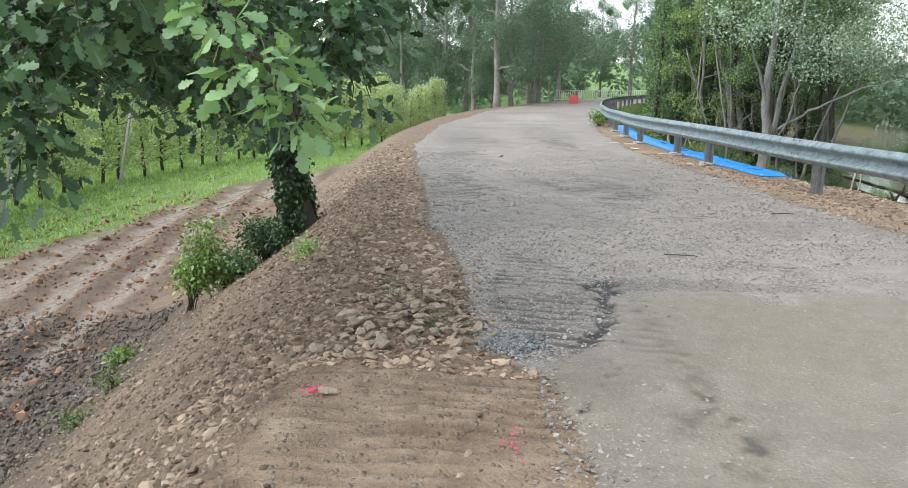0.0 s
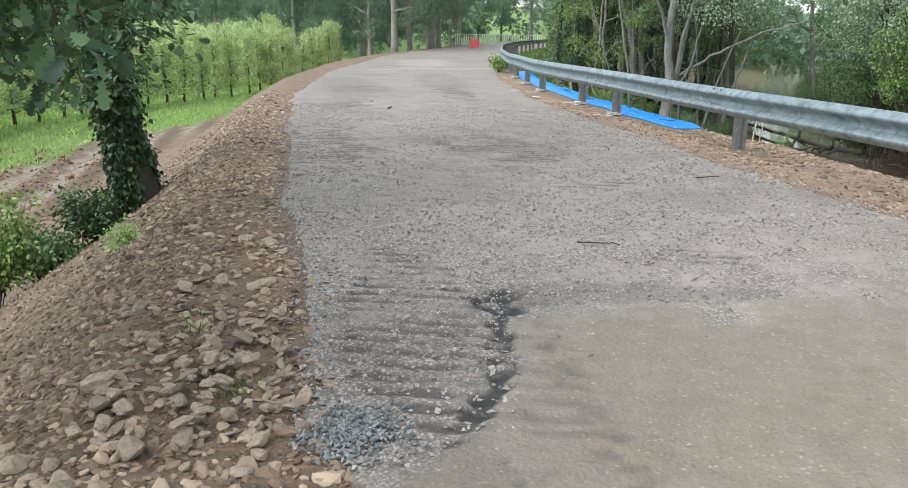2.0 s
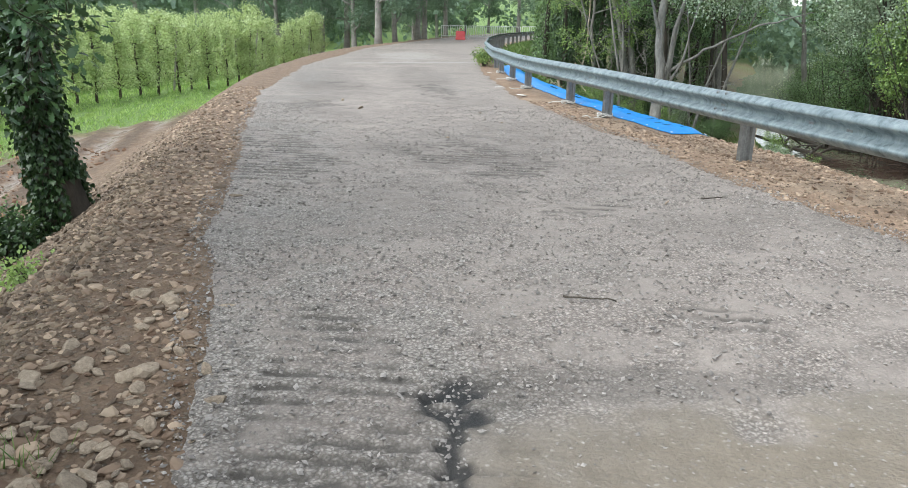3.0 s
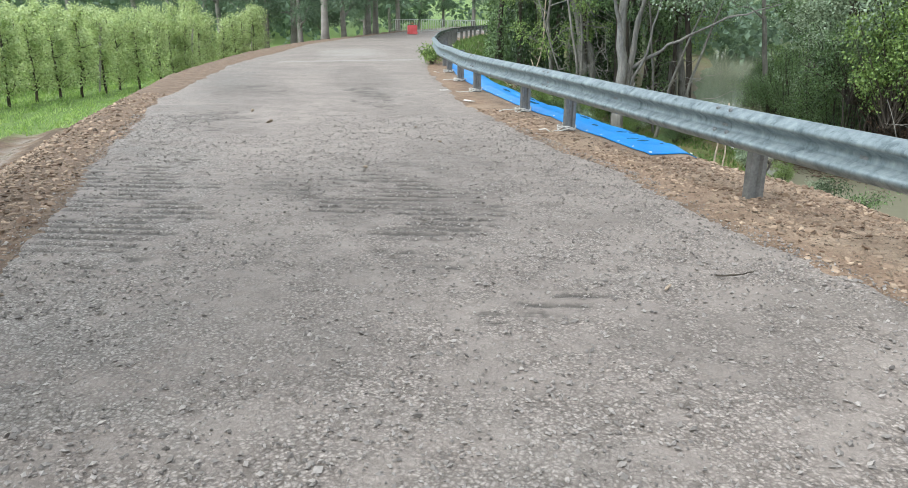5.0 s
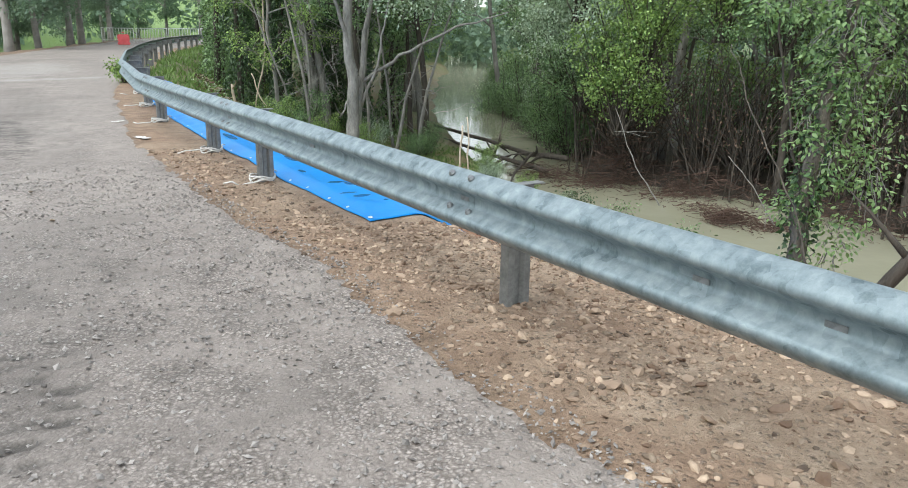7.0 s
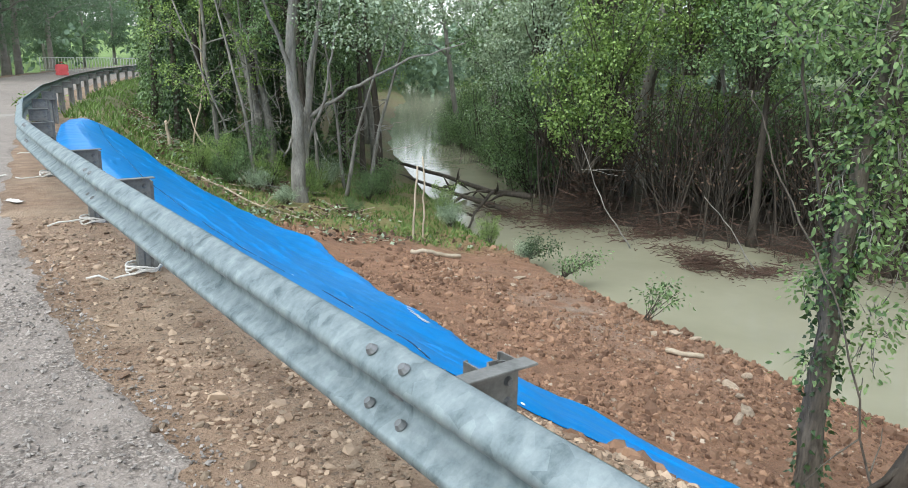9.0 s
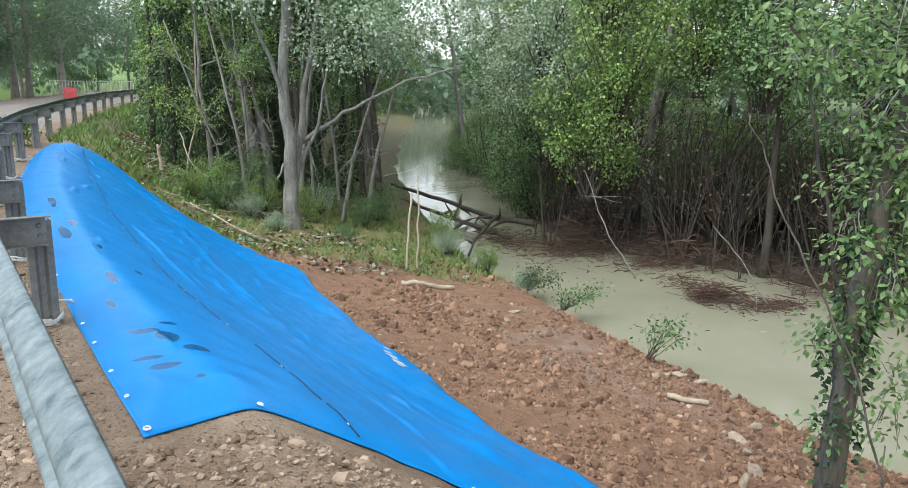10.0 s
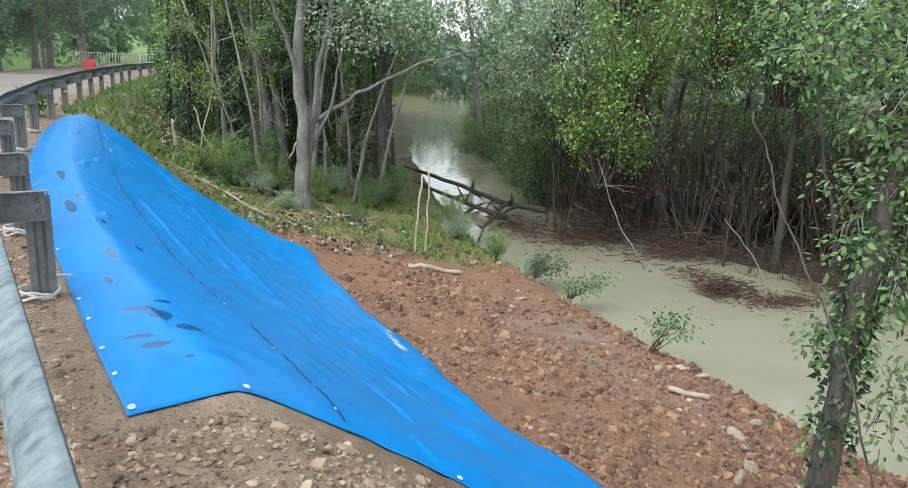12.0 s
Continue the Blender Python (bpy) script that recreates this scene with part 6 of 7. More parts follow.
for k in range(90):
    y = r6.uniform(29.5, 36)
    a = np.array([r6.uniform(8, 12), y, ground_at(9, y) + r6.uniform(0.3, 4.5)])
    e = np.array([r6.normal(0, 0.8), r6.normal(0, 0.5), r6.normal(0.1, 0.8)])
    pieces.append(tube_arrays(wander(a, a + e, 6, 0.05, 7900 + k), np.linspace(0.012, 0.004, 6), 4, False))
V, F = join_arrays(pieces)
tagged(new("dead_twigs", mesh_from("dead_twigs", V, F, [M_BARK])), "thin dead twigs tangled between the riverside stems", "undergrowth", "", "stuff")

# bare stems and hanging roots of the far bank
r5 = np.random.default_rng(720)
pieces = []
for k in range(520):
    y = r5.uniform(10, 45)
    x = float(bank_f(y)) + r5.uniform(-0.3, 3.5)
    z = ground_at(x, y)
    pieces.append(tube_arrays(wander((x, y, z - 0.2), (x + r5.normal(0, 0.5), y + r5.normal(0, 0.5), z + r5.uniform(1.2, 4.0)), 5, 0.05, 7200 + k), np.linspace(0.010 + 0.045 * r5.uniform(0, 1) ** 2.5, 0.006, 5), 5, False))
V, F = join_arrays(pieces)
tagged(new("bare_stems", mesh_from("bare_stems", V, F, [M_DARKBARK])), "thin bare stems and roots along the far bank", "undergrowth", "", "stuff")


def debris_raft(name, label, spots, seed):
    r = np.random.default_rng(seed)
    pieces = []
    for cx, cy, rx, ry, h, count in spots:
        for k in range(count):
            c = np.array([cx + r.normal(0, rx), cy + r.normal(0, ry), WATER_Z + abs(r.normal(0, h))])
            a = r.uniform(0, 6.28)
            e = np.array([math.cos(a), math.sin(a), r.normal(0, 0.2)]) * (0.08 + min(r.exponential(0.24), 1.1))
            pieces.append(tube_arrays(wander(c - e / 2, c + e / 2, 4, 0.03, seed + k), np.linspace(0.010, 0.004, 4) * min(0.4 + r.exponential(0.5), 3.0), 4, False))
    V, F = join_arrays(pieces)
    tagged(new(name, mesh_from(name, V, F, [M_DEBRIS])), label, "driftwood", "", "stuff")


debris_raft("driftwood", "tangle of reddish brown flood debris in the water", [(16.9, 22.5, 0.28, 0.28, 0.15, 420), (17.5, 21.5, 0.5, 0.25, 0.06, 260), (17.3, 23.7, 0.4, 0.5, 0.05, 180)], 740)
debris_raft("driftwood", "brown flood debris along the far bank", [(16.6, 27.6, 0.7, 0.5, 0.10, 320), (18.0, 25.6, 0.8, 0.5, 0.08, 300), (15.6, 29.3, 0.5, 0.7, 0.2, 400), (17.2, 27.8, 0.6, 0.7, 0.8, 700), (18.6, 25.5, 0.6, 0.8, 0.5, 500), (19.6, 21.5, 0.5, 2.0, 0.35, 700)], 741)

# foliage that overhangs the river
for kind, x, y, z, s in (("lime", 16.6, 26.9, -1.4, 1.35), ("lime", 16.9, 26.3, 0.4, 1.3), ("dark", 16.9, 29.6, -1.0, 1.1), ("silver", 17.0, 30.8, -0.2, 1.1), ("silver", 17.8, 32.5, 0.4, 1.3),
                         ("silver", 17.4, 30.4, 1.8, 1.5), ("silver", 17.4, 28.6, 0.6, 1.4), ("lime", 18.4, 25.0, 1.3, 1.2), ("dark", 19.0, 23.5, 1.0, 1.3), ("dark", 19.6, 21.0, 1.0, 1.3), ("dark", 19.9, 18.5, 1.0, 1.4),
                         ("silver", 18.0, 33.0, 0.5, 1.6), ("dark", 20.6, 38.0, 0.0, 1.6), ("lime", 17.2, 27.2, 2.6, 1.4), ("dark", 19.4, 25.5, 2.6, 1.5), ("silver", 12.6, 34.5, 3.2, 1.2)):
    shrub(kind, x, y, s, z)
for x, y, s in ((8.8, 31.2, 0.45), (8.3, 30.6, 0.35), (8.7, 29.0, 0.28), (9.9, 30.6, 0.4), (7.6, 31.8, 0.5), (6.9, 31.0, 0.4), (12.6, 27.3, 0.35), (13.0, 28.4, 0.4), (12.9, 25.8, 0.3), (12.95, 24.2, 0.28),
                (10.6, 32.0, 0.5), (11.5, 30.5, 0.35), (12.3, 31.5, 0.5), (10.2, 28.2, 0.2)):
    shrub(str(rng.choice(["dark", "lime", "silver"])), x, y, s)
weed("drooping_branch", "leafy drooping branch at the water's edge", (12.3, 19.3, -2.75), 0.5, 0.7, 14, 6, 0.07, M_WOOD_LEAF, 750, (0.4, -0.1))
weed("drooping_branch", "leafy drooping branch at the water's edge", (12.9, 22.6, -2.95), 0.5, 0.5, 18, 8, 0.06, M_WOOD_LEAF, 751, (0.5, -0.5))
weed("drooping_branch", "leafy drooping branch at the water's edge", (12.9, 24.0, -2.9), 0.5, 0.5, 18, 8, 0.06, M_IVY, 752, (0.6, -0.4))


# ---------------------------------------------------------------- grass
def blades(name, label, x, y, high, mat, seed, wide=0.02):
    r = np.random.default_rng(seed)
    z = ground_height(x, y)
    n = len(x)
    P = np.stack([x, y, z - 0.02], 1)
    D = np.stack([r.normal(0, 0.35, n), r.normal(0, 0.35, n), np.ones(n)], 1)
    L = high * r.uniform(0.5, 1.3, n)
    S = np.stack([np.cos(r.uniform(0, 6.28, n)), np.sin(r.uniform(0, 6.28, n)), np.zeros(n)], 1) * wide
    bend = np.stack([r.normal(0, 0.3, n), r.normal(0, 0.3, n), -0.15 * np.ones(n)], 1) * L[:, None]
    V = np.stack([P - S, P + S, P + D * L[:, None] + bend + S * 0.15, P + D * L[:, None] + bend - S * 0.15], 1).reshape(-1, 3)
    me = mesh_from(name, V, np.arange(n * 4).reshape(n, 4), [mat])
    tagged(new(name, me), label, "grass", "", "stuff")


rg = np.random.default_rng(800)
gx, gy = rg.uniform(-22, -7, 52000), 14 + 46 * rg.uniform(0, 1, 52000) ** 1.2
keep = gx < np.interp(gy, [14, 16, 20, 27.3, 30.5, 36, 60], [-11.0, -10.9, -10.5, -10.1, -9.7, -8.2, -8]) + fbm(gx, gy, 0.8, 3, 31) * 0.9
keep &= fbm(gx, gy * 0.35, 0.3, 3, 36) < 0.38
blades("meadow_grass", "fresh green grass below the orchard rows", gx[keep], gy[keep], 0.16, M_GRASS, 801, 0.03)
gx, gy = rg.uniform(4.5, 14.5, 30000), rg.uniform(24.5, 48, 30000)
right = gx - crest_r(gy)
keep = (right > 0.5 + 0.5 * fbm(gx, gy, 1.0, 3, 9)) & (gx < bank_n(gy) - 0.1) & (gy + 0.35 * (gx - 8) + 1.5 * fbm(gx, gy, 0.8, 3, 31) > 25.8) & (fbm(gx, gy, 1.2, 3, 33) > -0.25)
keep &= ~((gx < 8.4 - (gy - 24.5) * 0.6) & (gy < 31))
blades("bank_grass", "rough grass and weeds on the river bank", gx[keep], gy[keep], 0.15, M_BANKGRASS, 802, 0.02)
gx, gy = rg.uniform(3.4, 14, 26000), rg.uniform(30, 66, 26000)
keep = (gx - post_x(gy) > 0.12) & (gx - crest_r(gy) < 3.0) & (fbm(gx, gy, 0.9, 3, 45) > -0.25)
blades("tall_grass", "tall green grass beside the guard rail", gx[keep], gy[keep], 0.22, M_BANKGRASS, 803, 0.022)


gx, gy = np.concatenate([rg.normal(0.22, 0.06, 60), rg.normal(-0.1, 0.05, 40)]), np.concatenate([rg.normal(5.2, 0.05, 60), rg.normal(5.8, 0.05, 40)])
blades("grass_tuft", "small grass tufts among the heaped stones", gx, gy, 0.09, M_BANKGRASS, 804, 0.004)
# cut leaves and dead litter on the bank
lx, ly = rg.uniform(5.2, 12.5, 9000), rg.uniform(24.6, 38, 9000)
d = lx - np.interp(ly, [24.5, 30.3, 38], [8.1, 4.9, 5.6])
keep = (d > 0.05) & (d < 4.5) & (fbm(lx, ly, 0.9, 3, 44) > rg.uniform(-0.5, 0.5, 9000)) & (lx < bank_n(ly) - 0.5)
lx, ly = lx[keep], ly[keep]
n = len(lx)
LP = np.stack([lx, ly, ground_height(lx, ly) + rg.uniform(0.01, 0.14, n)], 1)
LD = np.stack([rg.normal(0, 1, n), rg.normal(0, 1, n), rg.normal(0, 0.25, n)], 1)
half = n // 3
tagged(new("dead_litter", leaf_mesh("dead_litter", LP[:half * 2], LD[:half * 2], 0.12, M_DRY, None, 805)), "brown dead leaves and twigs on the bank", "litter", "", "stuff")
tagged(new("cut_leaves", leaf_mesh("cut_leaves", LP[half * 2:], LD[half * 2:], 0.12, M_SILVER, None, 806)), "pale cut leaves lying on the bank", "litter", "", "stuff")
pieces = []
for k in range(150):
    i = int(rg.integers(0, n))
    a = rg.uniform(0, 6.28)
    e = np.array([math.cos(a), math.sin(a), rg.normal(0, 0.2)]) * rg.uniform(0.2, 0.8)
    pieces.append(tube_arrays(wander(LP[i] - e / 2, LP[i] + e / 2 + np.array([0, 0, 0.05]), 4, 0.02, 8060 + k), np.linspace(0.013, 0.005, 4), 5, False))
V, F = join_arrays(pieces)
tagged(new("cut_twigs", mesh_from("cut_twigs", V, F, [M_STICK])), "pale cut twigs strewn over the bank", "litter", "", "stuff")


# ---------------------------------------------------------------- stones
def ico():
    bm = bmesh.new()
    bmesh.ops.create_icosphere(bm, subdivisions=1, radius=1.0)
    V = np.array([v.co[:] for v in bm.verts])
    F = np.array([[v.index for v in f.verts] for f in bm.faces])
    bm.free()
    return V, F


ICO_V, ICO_F = ico()
OCT_V = np.array([(1, 0, 0), (0, 1, 0), (-1, 0, 0), (0, -1, 0), (0, 0, 0.8), (0, 0, -0.8)], float)
OCT_F = np.array([(0, 1, 4), (1, 2, 4), (2, 3, 4), (3, 0, 4), (1, 0, 5), (2, 1, 5), (3, 2, 5), (0, 3, 5)])


def rotations(n, r, tilt):
    a, b, c = r.uniform(0, 6.28, n), r.normal(0, tilt, n), r.normal(0, tilt, n)
    ca, sa, cb, sb, cc, sc = np.cos(a), np.sin(a), np.cos(b), np.sin(b), np.cos(c), np.sin(c)
    z, o = np.zeros(n), np.ones(n)
    RZ = np.stack([np.stack([ca, -sa, z], -1), np.stack([sa, ca, z], -1), np.stack([z, z, o], -1)], -2)
    RX = np.stack([np.stack([o, z, z], -1), np.stack([z, cb, -sb], -1), np.stack([z, sb, cb], -1)], -2)
    RY = np.stack([np.stack([cc, z, sc], -1), np.stack([z, o, z], -1), np.stack([-sc, z, cc], -1)], -2)
    return RY @ RX @ RZ


def pebbles(name, label, x, y, size, mat, seed, flat=0.5, tilt=0.35, coarse=False, lift=0.2, z=None, smooth_shade=False):
    r = np.random.default_rng(seed)
    n = len(x)
    zz = ground_height(x, y) if z is None else z
    size = np.broadcast_to(size, (n,))
    fine = np.full(n, coarse is True) | ((size < 0.015) & (coarse == "box"))
    made = []
    for pick, BV, BF in ((fine, OCT_V, OCT_F), (~fine, ICO_V, ICO_F)):
        m = int(pick.sum())
        if not m:
            continue
        q = size[pick]
        S = np.stack([q * r.uniform(0.75, 1.35, m), q * r.uniform(0.6, 1.0, m), q * flat * r.uniform(0.6, 1.3, m)], -1)
        V = BV[None] * (1 + r.uniform(-0.25, 0.22, (m, len(BV), 1))) * S[:, None]
        V = np.einsum("nij,nkj->nki", rotations(m, r, tilt), V) + np.stack([x[pick], y[pick], zz[pick] + S[:, 2] * lift], -1)[:, None]
        made.append((V.reshape(-1, 3), (np.arange(m)[:, None, None] * len(BV) + BF[None]).reshape(-1, 3)))
    V, F = join_arrays(made)
    me = mesh_from(name, V, F, [mat], smooth_shade)
    return tagged(new(name, me), label, "stones", "", "stuff")


def island_stone(name, lo, hi, rough=0.75):
    """Stones of differing tint, one tint a stone."""
    m, n, l, b = nodes_of(name)
    rnd = n.new("ShaderNodeNewGeometry").outputs["Random Per Island"]
    co = n.new("ShaderNodeTexCoord").outputs["Object"]
    f = scalar(n, l, "MULTIPLY_ADD", rnd, 0.7, scalar(n, l, "MULTIPLY", noise_node(n, l, 30, 4, co), 0.3))
    l.new(ramp(n, l, f, [(0.1, lo), (0.6, tuple((a + c) / 2 for a, c in zip(lo, hi))), (0.95, hi)]), b.inputs["Base Color"])
    b.inputs["Roughness"].default_value = rough
    bump(n, l, b, noise_node(n, l, 80, 3, co), 0.3, 0.004)
    return m


M_PEB = island_stone("earthy_pebble", (0.06, 0.038, 0.024), (0.42, 0.33, 0.24))
M_RUBBLE = island_stone("beige_rubble", (0.15, 0.108, 0.074), (0.50, 0.42, 0.33))
M_VERGE = island_stone("reddish_verge_stone", (0.12, 0.07, 0.042), (0.52, 0.40, 0.29))
M_BLUECHIP = island_stone("bluish_crushed_stone", (0.09, 0.10, 0.105), (0.33, 0.345, 0.345))
M_GRIT = island_stone("grey_road_chip", (0.14, 0.128, 0.118), (0.46, 0.425, 0.395), 0.7)
M_LUMP = island_stone("reddish_soil_lump", (0.085, 0.045, 0.027), (0.38, 0.235, 0.15), 0.9)
M_WETLUMP = island_stone("wet_mud_lump", (0.04, 0.028, 0.02), (0.13, 0.095, 0.07), 0.45)

rs = np.random.default_rng(900)


def on_shoulder(count, y0, y1, power=1.5):
    y = y0 + (y1 - y0) * rs.uniform(0, 1, count) ** power
    return y


# shoulder and slope of the dike
y = on_shoulder(15000, 2.4, 19)
x = crest_l(y) + rs.uniform(-3.3, 0, len(y)) * rs.uniform(0.1, 1, len(y)) + rs.uniform(0, 1, len(y)) * (edge_l(y) + 0.05 - crest_l(y))
keep = ~((y < 4.5) & (x > -0.4) & (rs.uniform(0, 1, len(y)) < 0.6))
x, y = x[keep], y[keep]
near = np.exp(rs.normal(math.log(0.0115), 0.55, len(y))) * np.where((y < 4.5) & (x > -0.4), 0.55, 1.0)
pebbles("shoulder_pebbles", "brown pebbles and earth crumbs on the shoulder", x, y, np.clip(near, 0.006, 0.05), M_PEB, 901, 0.5, 0.35, "box")
y = on_shoulder(6500, 4.4, 20, 1.6)
x = crest_l(y) + rs.uniform(-0.75, 1.02, len(y)) * (edge_l(y) - crest_l(y))
pebbles("shoulder_stones", "flat river stones strewn along the road shoulder", x, y, np.clip(np.exp(rs.normal(math.log(0.0175), 0.42, len(y))), 0.008, 0.045), M_VERGE, 902, 0.38, 0.3)
y = 3.0 + 9 * rs.uniform(0, 1, 11000) ** 1.2
x = crest_l(y) - 3.1 - 4.4 * rs.uniform(0, 1, len(y)) ** 1.6
pebbles("mud_clods", "wet dark mud clods beside the wheel tracks", x, y, np.clip(np.exp(rs.normal(math.log(0.017), 0.6, len(y))), 0.006, 0.05), M_WETLUMP, 903, 0.8, 0.9, "box")
y = on_shoulder(16000, 2.4, 15, 1.4)
x = crest_l(y) - rs.uniform(-0.1, 3.4, len(y))
pebbles("slope_stones", "stones and earth crumbs on the embankment slope", x, y, np.clip(np.exp(rs.normal(math.log(0.012), 0.55, len(y))), 0.005, 0.032), M_PEB, 913, 0.55, 0.5, "box")
y = rs.uniform(8, 26, 3000)
x = crest_l(y) - rs.uniform(3.8, 9.3, 3000)
pebbles("field_clods", "brown clods in the muddy wheel tracks", x, y, np.clip(np.exp(rs.normal(math.log(0.03), 0.5, 3000)), 0.01, 0.1), M_LUMP, 914, 0.6, 0.5, "box")
# road chips
y = on_shoulder(82000, 2.2, 17, 1.3)
x = edge_l(y) + rs.uniform(-0.02, 1.03, len(y)) * (edge_r(y) - edge_l(y))
dense = fbm(x, y, 0.5, 3, 58) + 0.55 * np.exp(-((x - edge_l(y)) / 0.9) ** 2) + 0.6 * np.exp(-((x - edge_r(y)) / 0.8) ** 2) + 0.25 * smooth(6.3, 8, y)
keep = (dense > rs.uniform(-0.25, 0.75, len(y))) & ~((y < 6.2) & (x > 1.35) & (rs.uniform(0, 1, len(y)) < 0.9))
track = (np.abs(x - 0.92 + 0.15 * (y - 5.95)) < 0.34) & (np.abs(y - 5.95) < 1.2) | (np.abs(x + 0.45) < 0.8) & (np.abs(y - 11.7) < 1.6) | (np.abs(x - 1.9) < 0.7) & (np.abs(y - 11.6) < 1.3) | (np.abs(x - 2.45) < 0.4) & (np.abs(y - 9.35) < 0.25)
keep &= ~(track & (np.sin((y + 0.12 * x + 0.03 * fbm(x, y, 0.9, 4, 51)) * 2 * math.pi / np.where(y > 8.3, 0.17, 0.115) + 1.2 * fbm(x, y, 4, 3, 52)) > 0.0) & (rs.uniform(0, 1, len(y)) < 0.93))
x, y = x[keep], y[keep]
pebbles("road_chips", "loose grey stone chips on the road", x, y, np.clip(np.exp(rs.normal(math.log(0.0078), 0.42, len(y))), 0.003, 0.018), M_GRIT, 904, 0.6, 0.4, True, 0.15, 0.006 + 0 * x)
x, y = rs.uniform(1.3, 4.8, 800), rs.uniform(2.3, 6.4, 800)
pebbles("slab_flakes", "pale stone flakes scattered on the smooth slab", x, y, np.clip(np.exp(rs.normal(math.log(0.0045), 0.5, 800)), 0.002, 0.018), M_GRIT, 911, 0.3, 0.15, True, 0.2, 0.014 + 0 * x)
x, y = 0.72 + rs.normal(0, 0.085, 700), 4.86 + rs.normal(0, 0.085, 700)
pebbles("crushed_stone", "coarse bluish crushed stone at the asphalt edge", x, y, rs.uniform(0.005, 0.015, 700), M_BLUECHIP, 905, 0.7, 0.9, "box", 0.3, 0.01 + 0 * x)
# shoulder under the rail and bare river bank
y = on_shoulder(11000, 7.0, 18, 1.2)
x = edge_r(y) + rs.uniform(0, 1, len(y)) * (crest_r(y) + 0.5 - edge_r(y))
keep = ~((y > 13.6) & (x > np.interp(y, [13.7, 16.3, 18.5], [4.45, 4.1, 3.85])))
pebbles("verge_pebbles", "small stones and crumbs on the sandy verge", x[keep], y[keep], np.clip(np.exp(rs.normal(math.log(0.0085), 0.5, keep.sum())), 0.003, 0.03), M_PEB, 906, 0.5, 0.35, "box")
y = on_shoulder(7000, 7.0, 18, 1.3)
x = edge_r(y) + rs.uniform(0, 1, len(y)) * (crest_r(y) + 0.4 - edge_r(y))
keep = (fbm(x, y, 1.3, 3, 92) > rs.uniform(-0.4, 0.5, len(y))) & ~((y > 13.6) & (x > np.interp(y, [13.7, 16.3, 18.5], [4.45, 4.1, 3.85])))
pebbles("verge_stones", "flat brown and beige stones in the sandy verge", x[keep], y[keep], np.clip(np.exp(rs.normal(math.log(0.0125), 0.55, keep.sum())), 0.006, 0.05), M_VERGE, 915, 0.4, 0.3)
y = 12.5 + 13.5 * rs.uniform(0, 1, 70000) ** 1.3
x = rs.uniform(6.0, 13.2, 70000)
foot = np.interp(y, [12.5, 13.3, 14.7, 16.6, 18.6, 22.6, 24.5, 26], [8.9, 8.7, 8.5, 8.15, 7.95, 7.95, 8.15, 7.5])
keep = ((x > foot + 0.02) | (y < 13.2)) & (fbm(x, y, 0.7, 4, 91) > rs.uniform(-0.45, 0.35, len(x)))
pebbles("bank_clods", "reddish brown clods on the bare river bank", x[keep], y[keep], np.clip(np.exp(rs.normal(math.log(0.0125), 0.72, keep.sum())), 0.005, 0.10), M_LUMP, 907, 0.8, 0.9, "box")
pick = keep & (rs.uniform(0, 1, len(x)) < 0.05)
pebbles("bank_stones", "pale stones strewn over the bare river bank", x[pick], y[pick], np.clip(np.exp(rs.normal(math.log(0.02), 0.45, pick.sum())), 0.008, 0.06), M_RUBBLE, 912, 0.5, 0.4)
y = rs.uniform(10.5, 14.0, 9000)
x = crest_r(y) + rs.uniform(-1.2, 2.4, 9000)
keep = (y < 13.62 - 0.13 * np.maximum(0, x - 6)) | (x < 4.4)
x, y = x[keep], y[keep]
pebbles("crest_pebbles", "pebbles in the bare earth beside the tarpaulin", x, y, np.clip(np.exp(rs.normal(math.log(0.0105), 0.55, len(x))), 0.004, 0.05), M_VERGE, 908, 0.5)


# the heap of river stones on the shoulder
def stone_mesh(seed):
    bm = bmesh.new()
    bmesh.ops.create_icosphere(bm, subdivisions=2, radius=1.0)
    r = np.random.default_rng(seed)
    k = r.normal(0, 1, (5, 3))
    cuts = r.normal(0, 1, (7, 3))
    cuts /= np.linalg.norm(cuts, axis=1)[:, None]
    s = np.array([r.uniform(0.9, 1.3), r.uniform(0.6, 0.95), r.uniform(0.28, 0.5)])
    for v in bm.verts:
        c = np.array(v.co[:])
        w = 1 + 0.12 * sum(math.sin(2.1 * float(c @ q) + i) for i, q in enumerate(k)) / 1.6
        c = c * w
        for q in cuts:
            over = float(c @ q) - 0.66
            if over > 0:
                c = c - q * over * 0.85
        v.co = Vector((c * s).tolist())
    return bm_mesh("stone", bm, M_STONE, False)


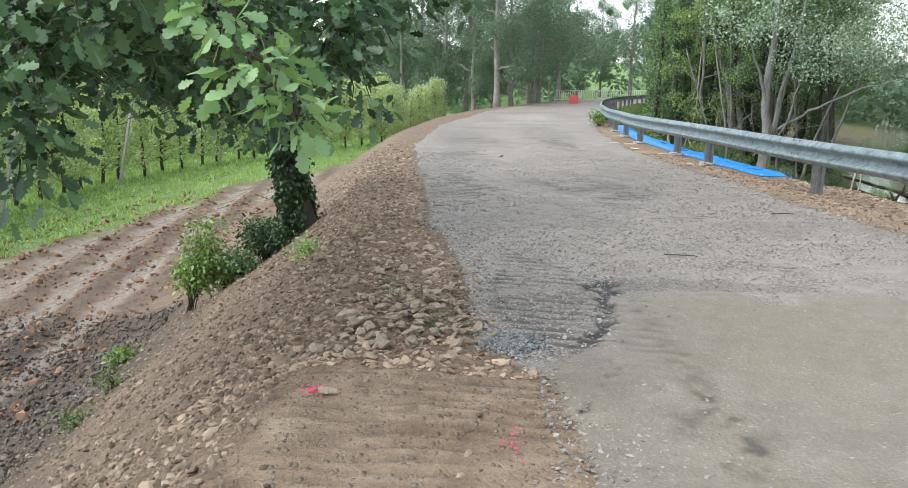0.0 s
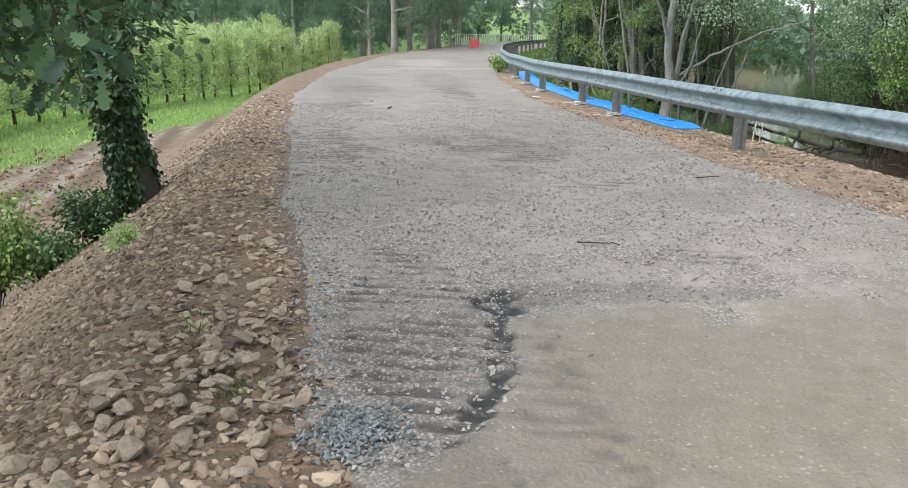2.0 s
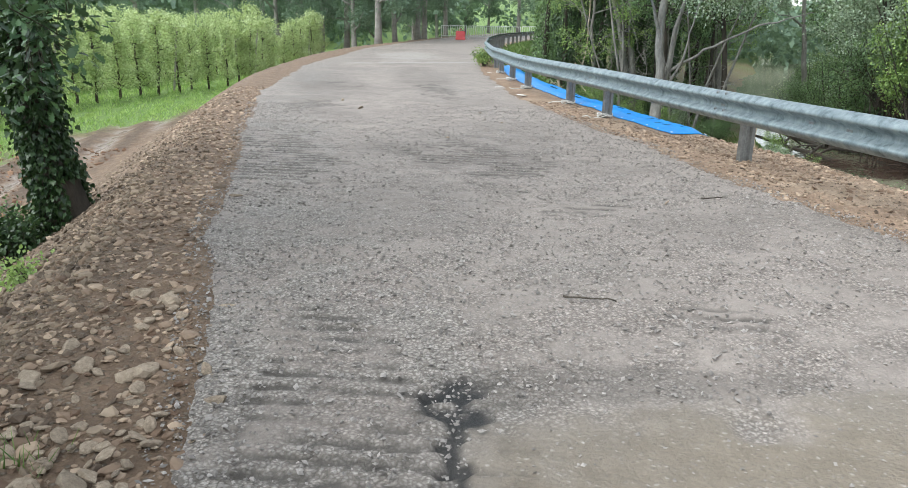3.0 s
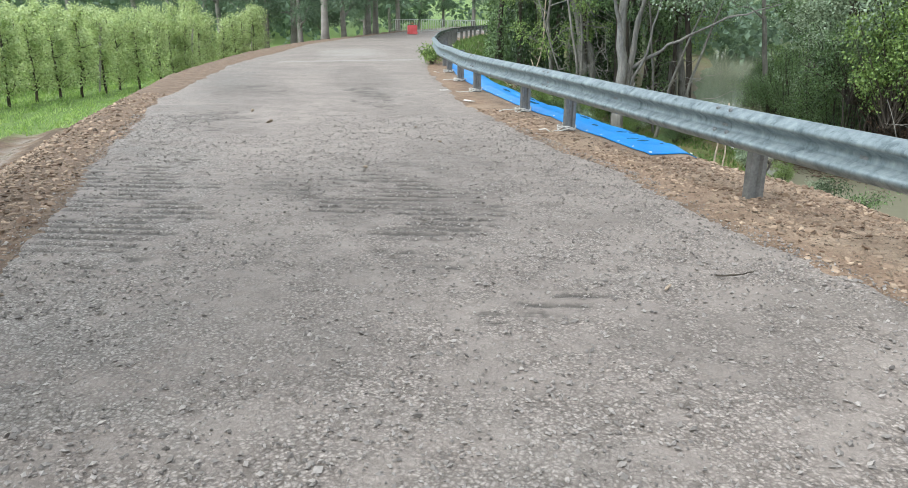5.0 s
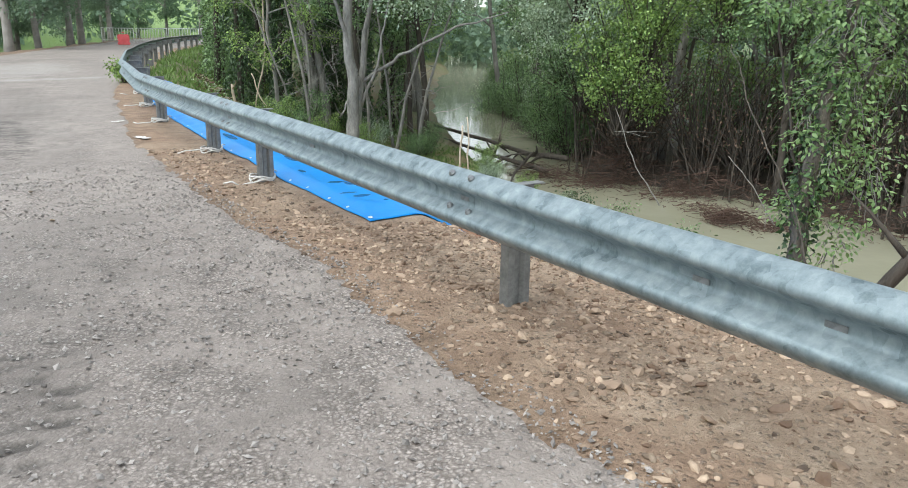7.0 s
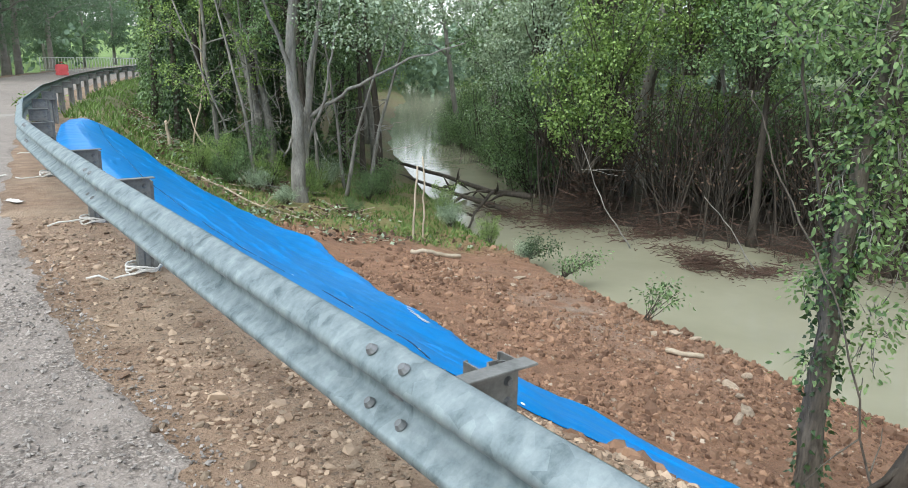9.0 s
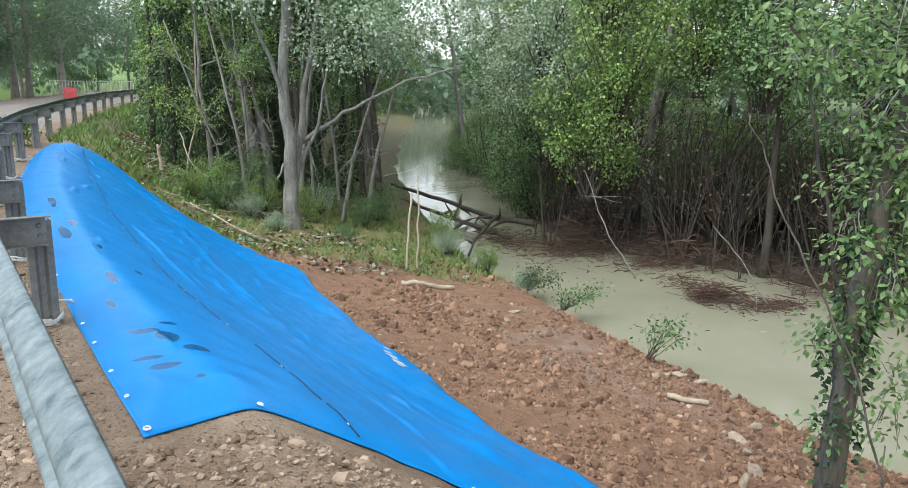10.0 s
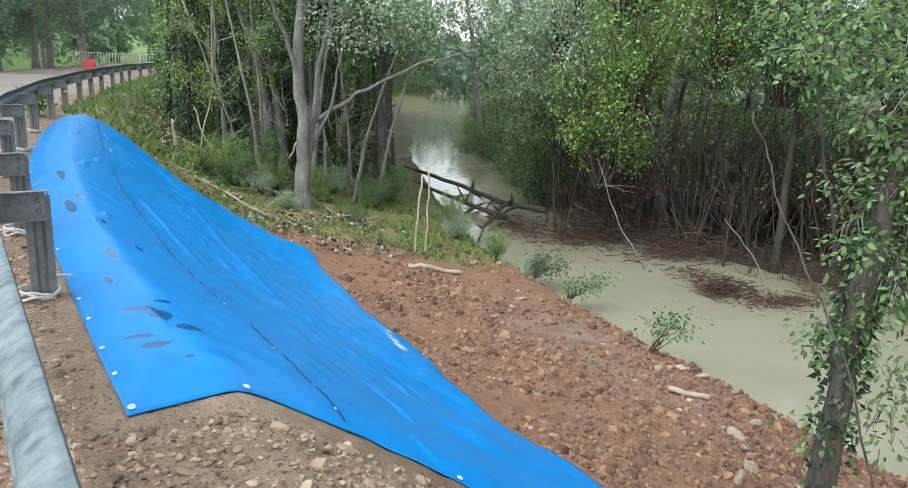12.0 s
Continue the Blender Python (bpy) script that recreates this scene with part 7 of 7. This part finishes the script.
stone_kinds = [stone_mesh(950 + i) for i in range(9)]
pile = thing("stone_heap", "heap of rounded beige river stones on the shoulder", "stones", "", (0.1, 5.3, 0.0))
rp = np.random.default_rng(951)
for k in range(300):
    if k < 190:
        px, py = rp.normal(0.08, 0.27), rp.normal(5.25, 0.42)
    else:
        px, py = rp.uniform(-0.35, 0.55), rp.uniform(4.7, 7.4)
    size = float(np.clip(math.exp(rp.normal(math.log(0.027), 0.40)), 0.016, 0.075))
    mound = 0.09 * math.exp(-(((px - 0.08) / 0.3) ** 2 + ((py - 5.2) / 0.45) ** 2))
    q = part("stone", stone_kinds[k % 9], pile)
    q.matrix_basis = Matrix.Translation((px - 0.1, py - 5.3, ground_at(px, py) + mound * rp.uniform(0.2, 1.0) + size * 0.22)) @ pose(0, 0, 0, rp.normal(0, 20), rp.normal(0, 20), rp.uniform(0, 360)) @ Matrix.Scale(size, 4)


def boulder(x, y, size, k, label="brown stone lying at the water's edge"):
    s = thing("rock", label, "rock", "bank rocks", data=stone_kinds[k])
    s.matrix_basis = pose(x, y, ground_at(x, y) + size * 0.25, 8 * k, 5 * k, 70 * k) @ Matrix.Scale(size, 4)


for i, (x, y, s) in enumerate([(11.9, 18.6, 0.16), (12.2, 18.5, 0.12), (12.35, 18.2, 0.13), (12.5, 17.7, 0.10), (11.2, 16.4, 0.11), (10.6, 15.6, 0.12), (10.9, 16.0, 0.09), (11.8, 16.7, 0.10), (10.2, 15.4, 0.10), (11.4, 22.0, 0.12), (10.9, 21.4, 0.1)]):
    boulder(x, y, s, i % 9)


# ---------------------------------------------------------------- spray marks and ropes
def spray_mark(cx, cy, rx, ry, count, seed):
    r = np.random.default_rng(seed)
    x, y = cx + r.normal(0, rx, count), cy + r.normal(0, ry, count)
    V, F = [], []
    for i in range(count):
        k = 7
        a = np.linspace(0, 6.28, k, endpoint=False)
        q = r.uniform(0.002, 0.008)
        ring = np.stack([x[i] + np.cos(a) * q * r.uniform(0.6, 1.2, k), y[i] + np.sin(a) * q * r.uniform(0.6, 1.2, k)], 1)
        z = np.maximum(ground_height(ring[:, 0], ring[:, 1]), 0.0) + 0.012
        V.append(np.column_stack([ring, z]))
        F.append([list(range(i * k, i * k + k))])
    me = mesh_from("spray_mark", np.vstack(V), np.vstack(F), [M_PINK], False)
    tagged(new("spray_mark", me), "bright pink spray paint mark on the earth", "paint mark", "spray marks", "stuff")


spray_mark(-0.18, 4.06, 0.045, 0.03, 75, 961)
spray_mark(0.74, 3.64, 0.025, 0.07, 22, 962)


def rope(y, seed):
    r = np.random.default_rng(seed)
    x = float(post_x(y))
    z = ground_at(x, y)
    t = np.linspace(0, 2 * math.pi * 3.3, 60)
    loop = np.stack([x - 0.03 + np.cos(t) * (0.12 + 0.01 * np.sin(3 * t)), y + np.sin(t) * 0.12, z + 0.03 + 0.018 * np.sin(1.3 * t) + 0.008 * t / 6.28 + 0.012 * np.sin(3.1 * t)], 1)
    tail = wander(loop[-1], (x + 0.16, y + 0.30, z + 0.04), 8, 0.012, seed)
    other = wander(loop[0], (x - 0.42, y - 0.1, z + 0.025), 8, 0.02, seed + 1)
    pts = np.vstack([other[::-1], loop[1:], tail[1:]])
    pts = pts - np.array([x, y, z])
    return thing("rope", "white rope tied round the post's foot", "rope", "tie ropes", (x, y, z), tidy_quads("rope", *tube_arrays(pts, 0.0085, 6), [M_ROPE]))


for i, y in enumerate((15.67, 17.55, 20.7, 23.2, 26.0)):
    rope(y, 970 + i)
stick("twig", "dark curved twig lying on the gravel", [(3.55, 9.75, 0.02), (3.68, 9.72, 0.035), (3.8, 9.8, 0.02)], 0.006, 0.004, M_DARKBARK, 980, "twig", wobble=0.003)
stick("twig", "dark twig lying on the road", [(1.95, 7.35, 0.015), (2.1, 7.3, 0.02), (2.22, 7.28, 0.015)], 0.006, 0.004, M_DARKBARK, 981, "twig", wobble=0.003)


def scrap(x, y, size, seed):
    """A crumpled pale scrap lying flat."""
    r = np.random.default_rng(seed)
    n = 9
    U, V = np.meshgrid(np.linspace(-1, 1, n), np.linspace(-1, 1, n), indexing="ij")
    X = U * size * (1 + 0.2 * fbm(U * 2, V * 2, 1.0, 2, seed))
    Y = V * size * 0.4 * (1 + 0.3 * fbm(U * 2 + 5, V * 2, 1.0, 2, seed))
    Z = 0.015 + 0.02 * np.abs(fbm(U * 3, V * 3, 1.0, 3, seed))
    s = thing("plastic_scrap", "crumpled pale plastic scrap lying on the verge", "litter", "verge scraps", (x, y, max(0.0, ground_at(x, y))), mesh_from("plastic_scrap", np.stack([X, Y, Z], -1).reshape(-1, 3), grid_faces(n, n), [M_WHITE]))
    s.rotation_euler.z = r.uniform(0, 3)
    s.modifiers.new("thickness", "SOLIDIFY").thickness = 0.002


scrap(2.9, 20.9, 0.09, 990)
scrap(3.15, 18.9, 0.12, 991)
for i, (x, y, size) in enumerate([(-0.31, 9.61, 0.05), (1.5, 13.03, 0.03), (2.1, 15.73, 0.035), (2.33, 14.55, 0.03), (0.16, 16.2, 0.04), (3.2, 9.57, 0.025), (-0.26, 17.4, 0.04), (0.25, 6.0, 0.035), (0.32, 6.45, 0.03)]):
    s = thing("loose_stone", "dark loose stone lying on the road", "stone", "loose road stones", data=stone_kinds[i])
    s.matrix_basis = pose(x, y, 0.01 + size * 0.3, 5 * i, 7 * i, 40 * i) @ Matrix.Scale(size, 4)
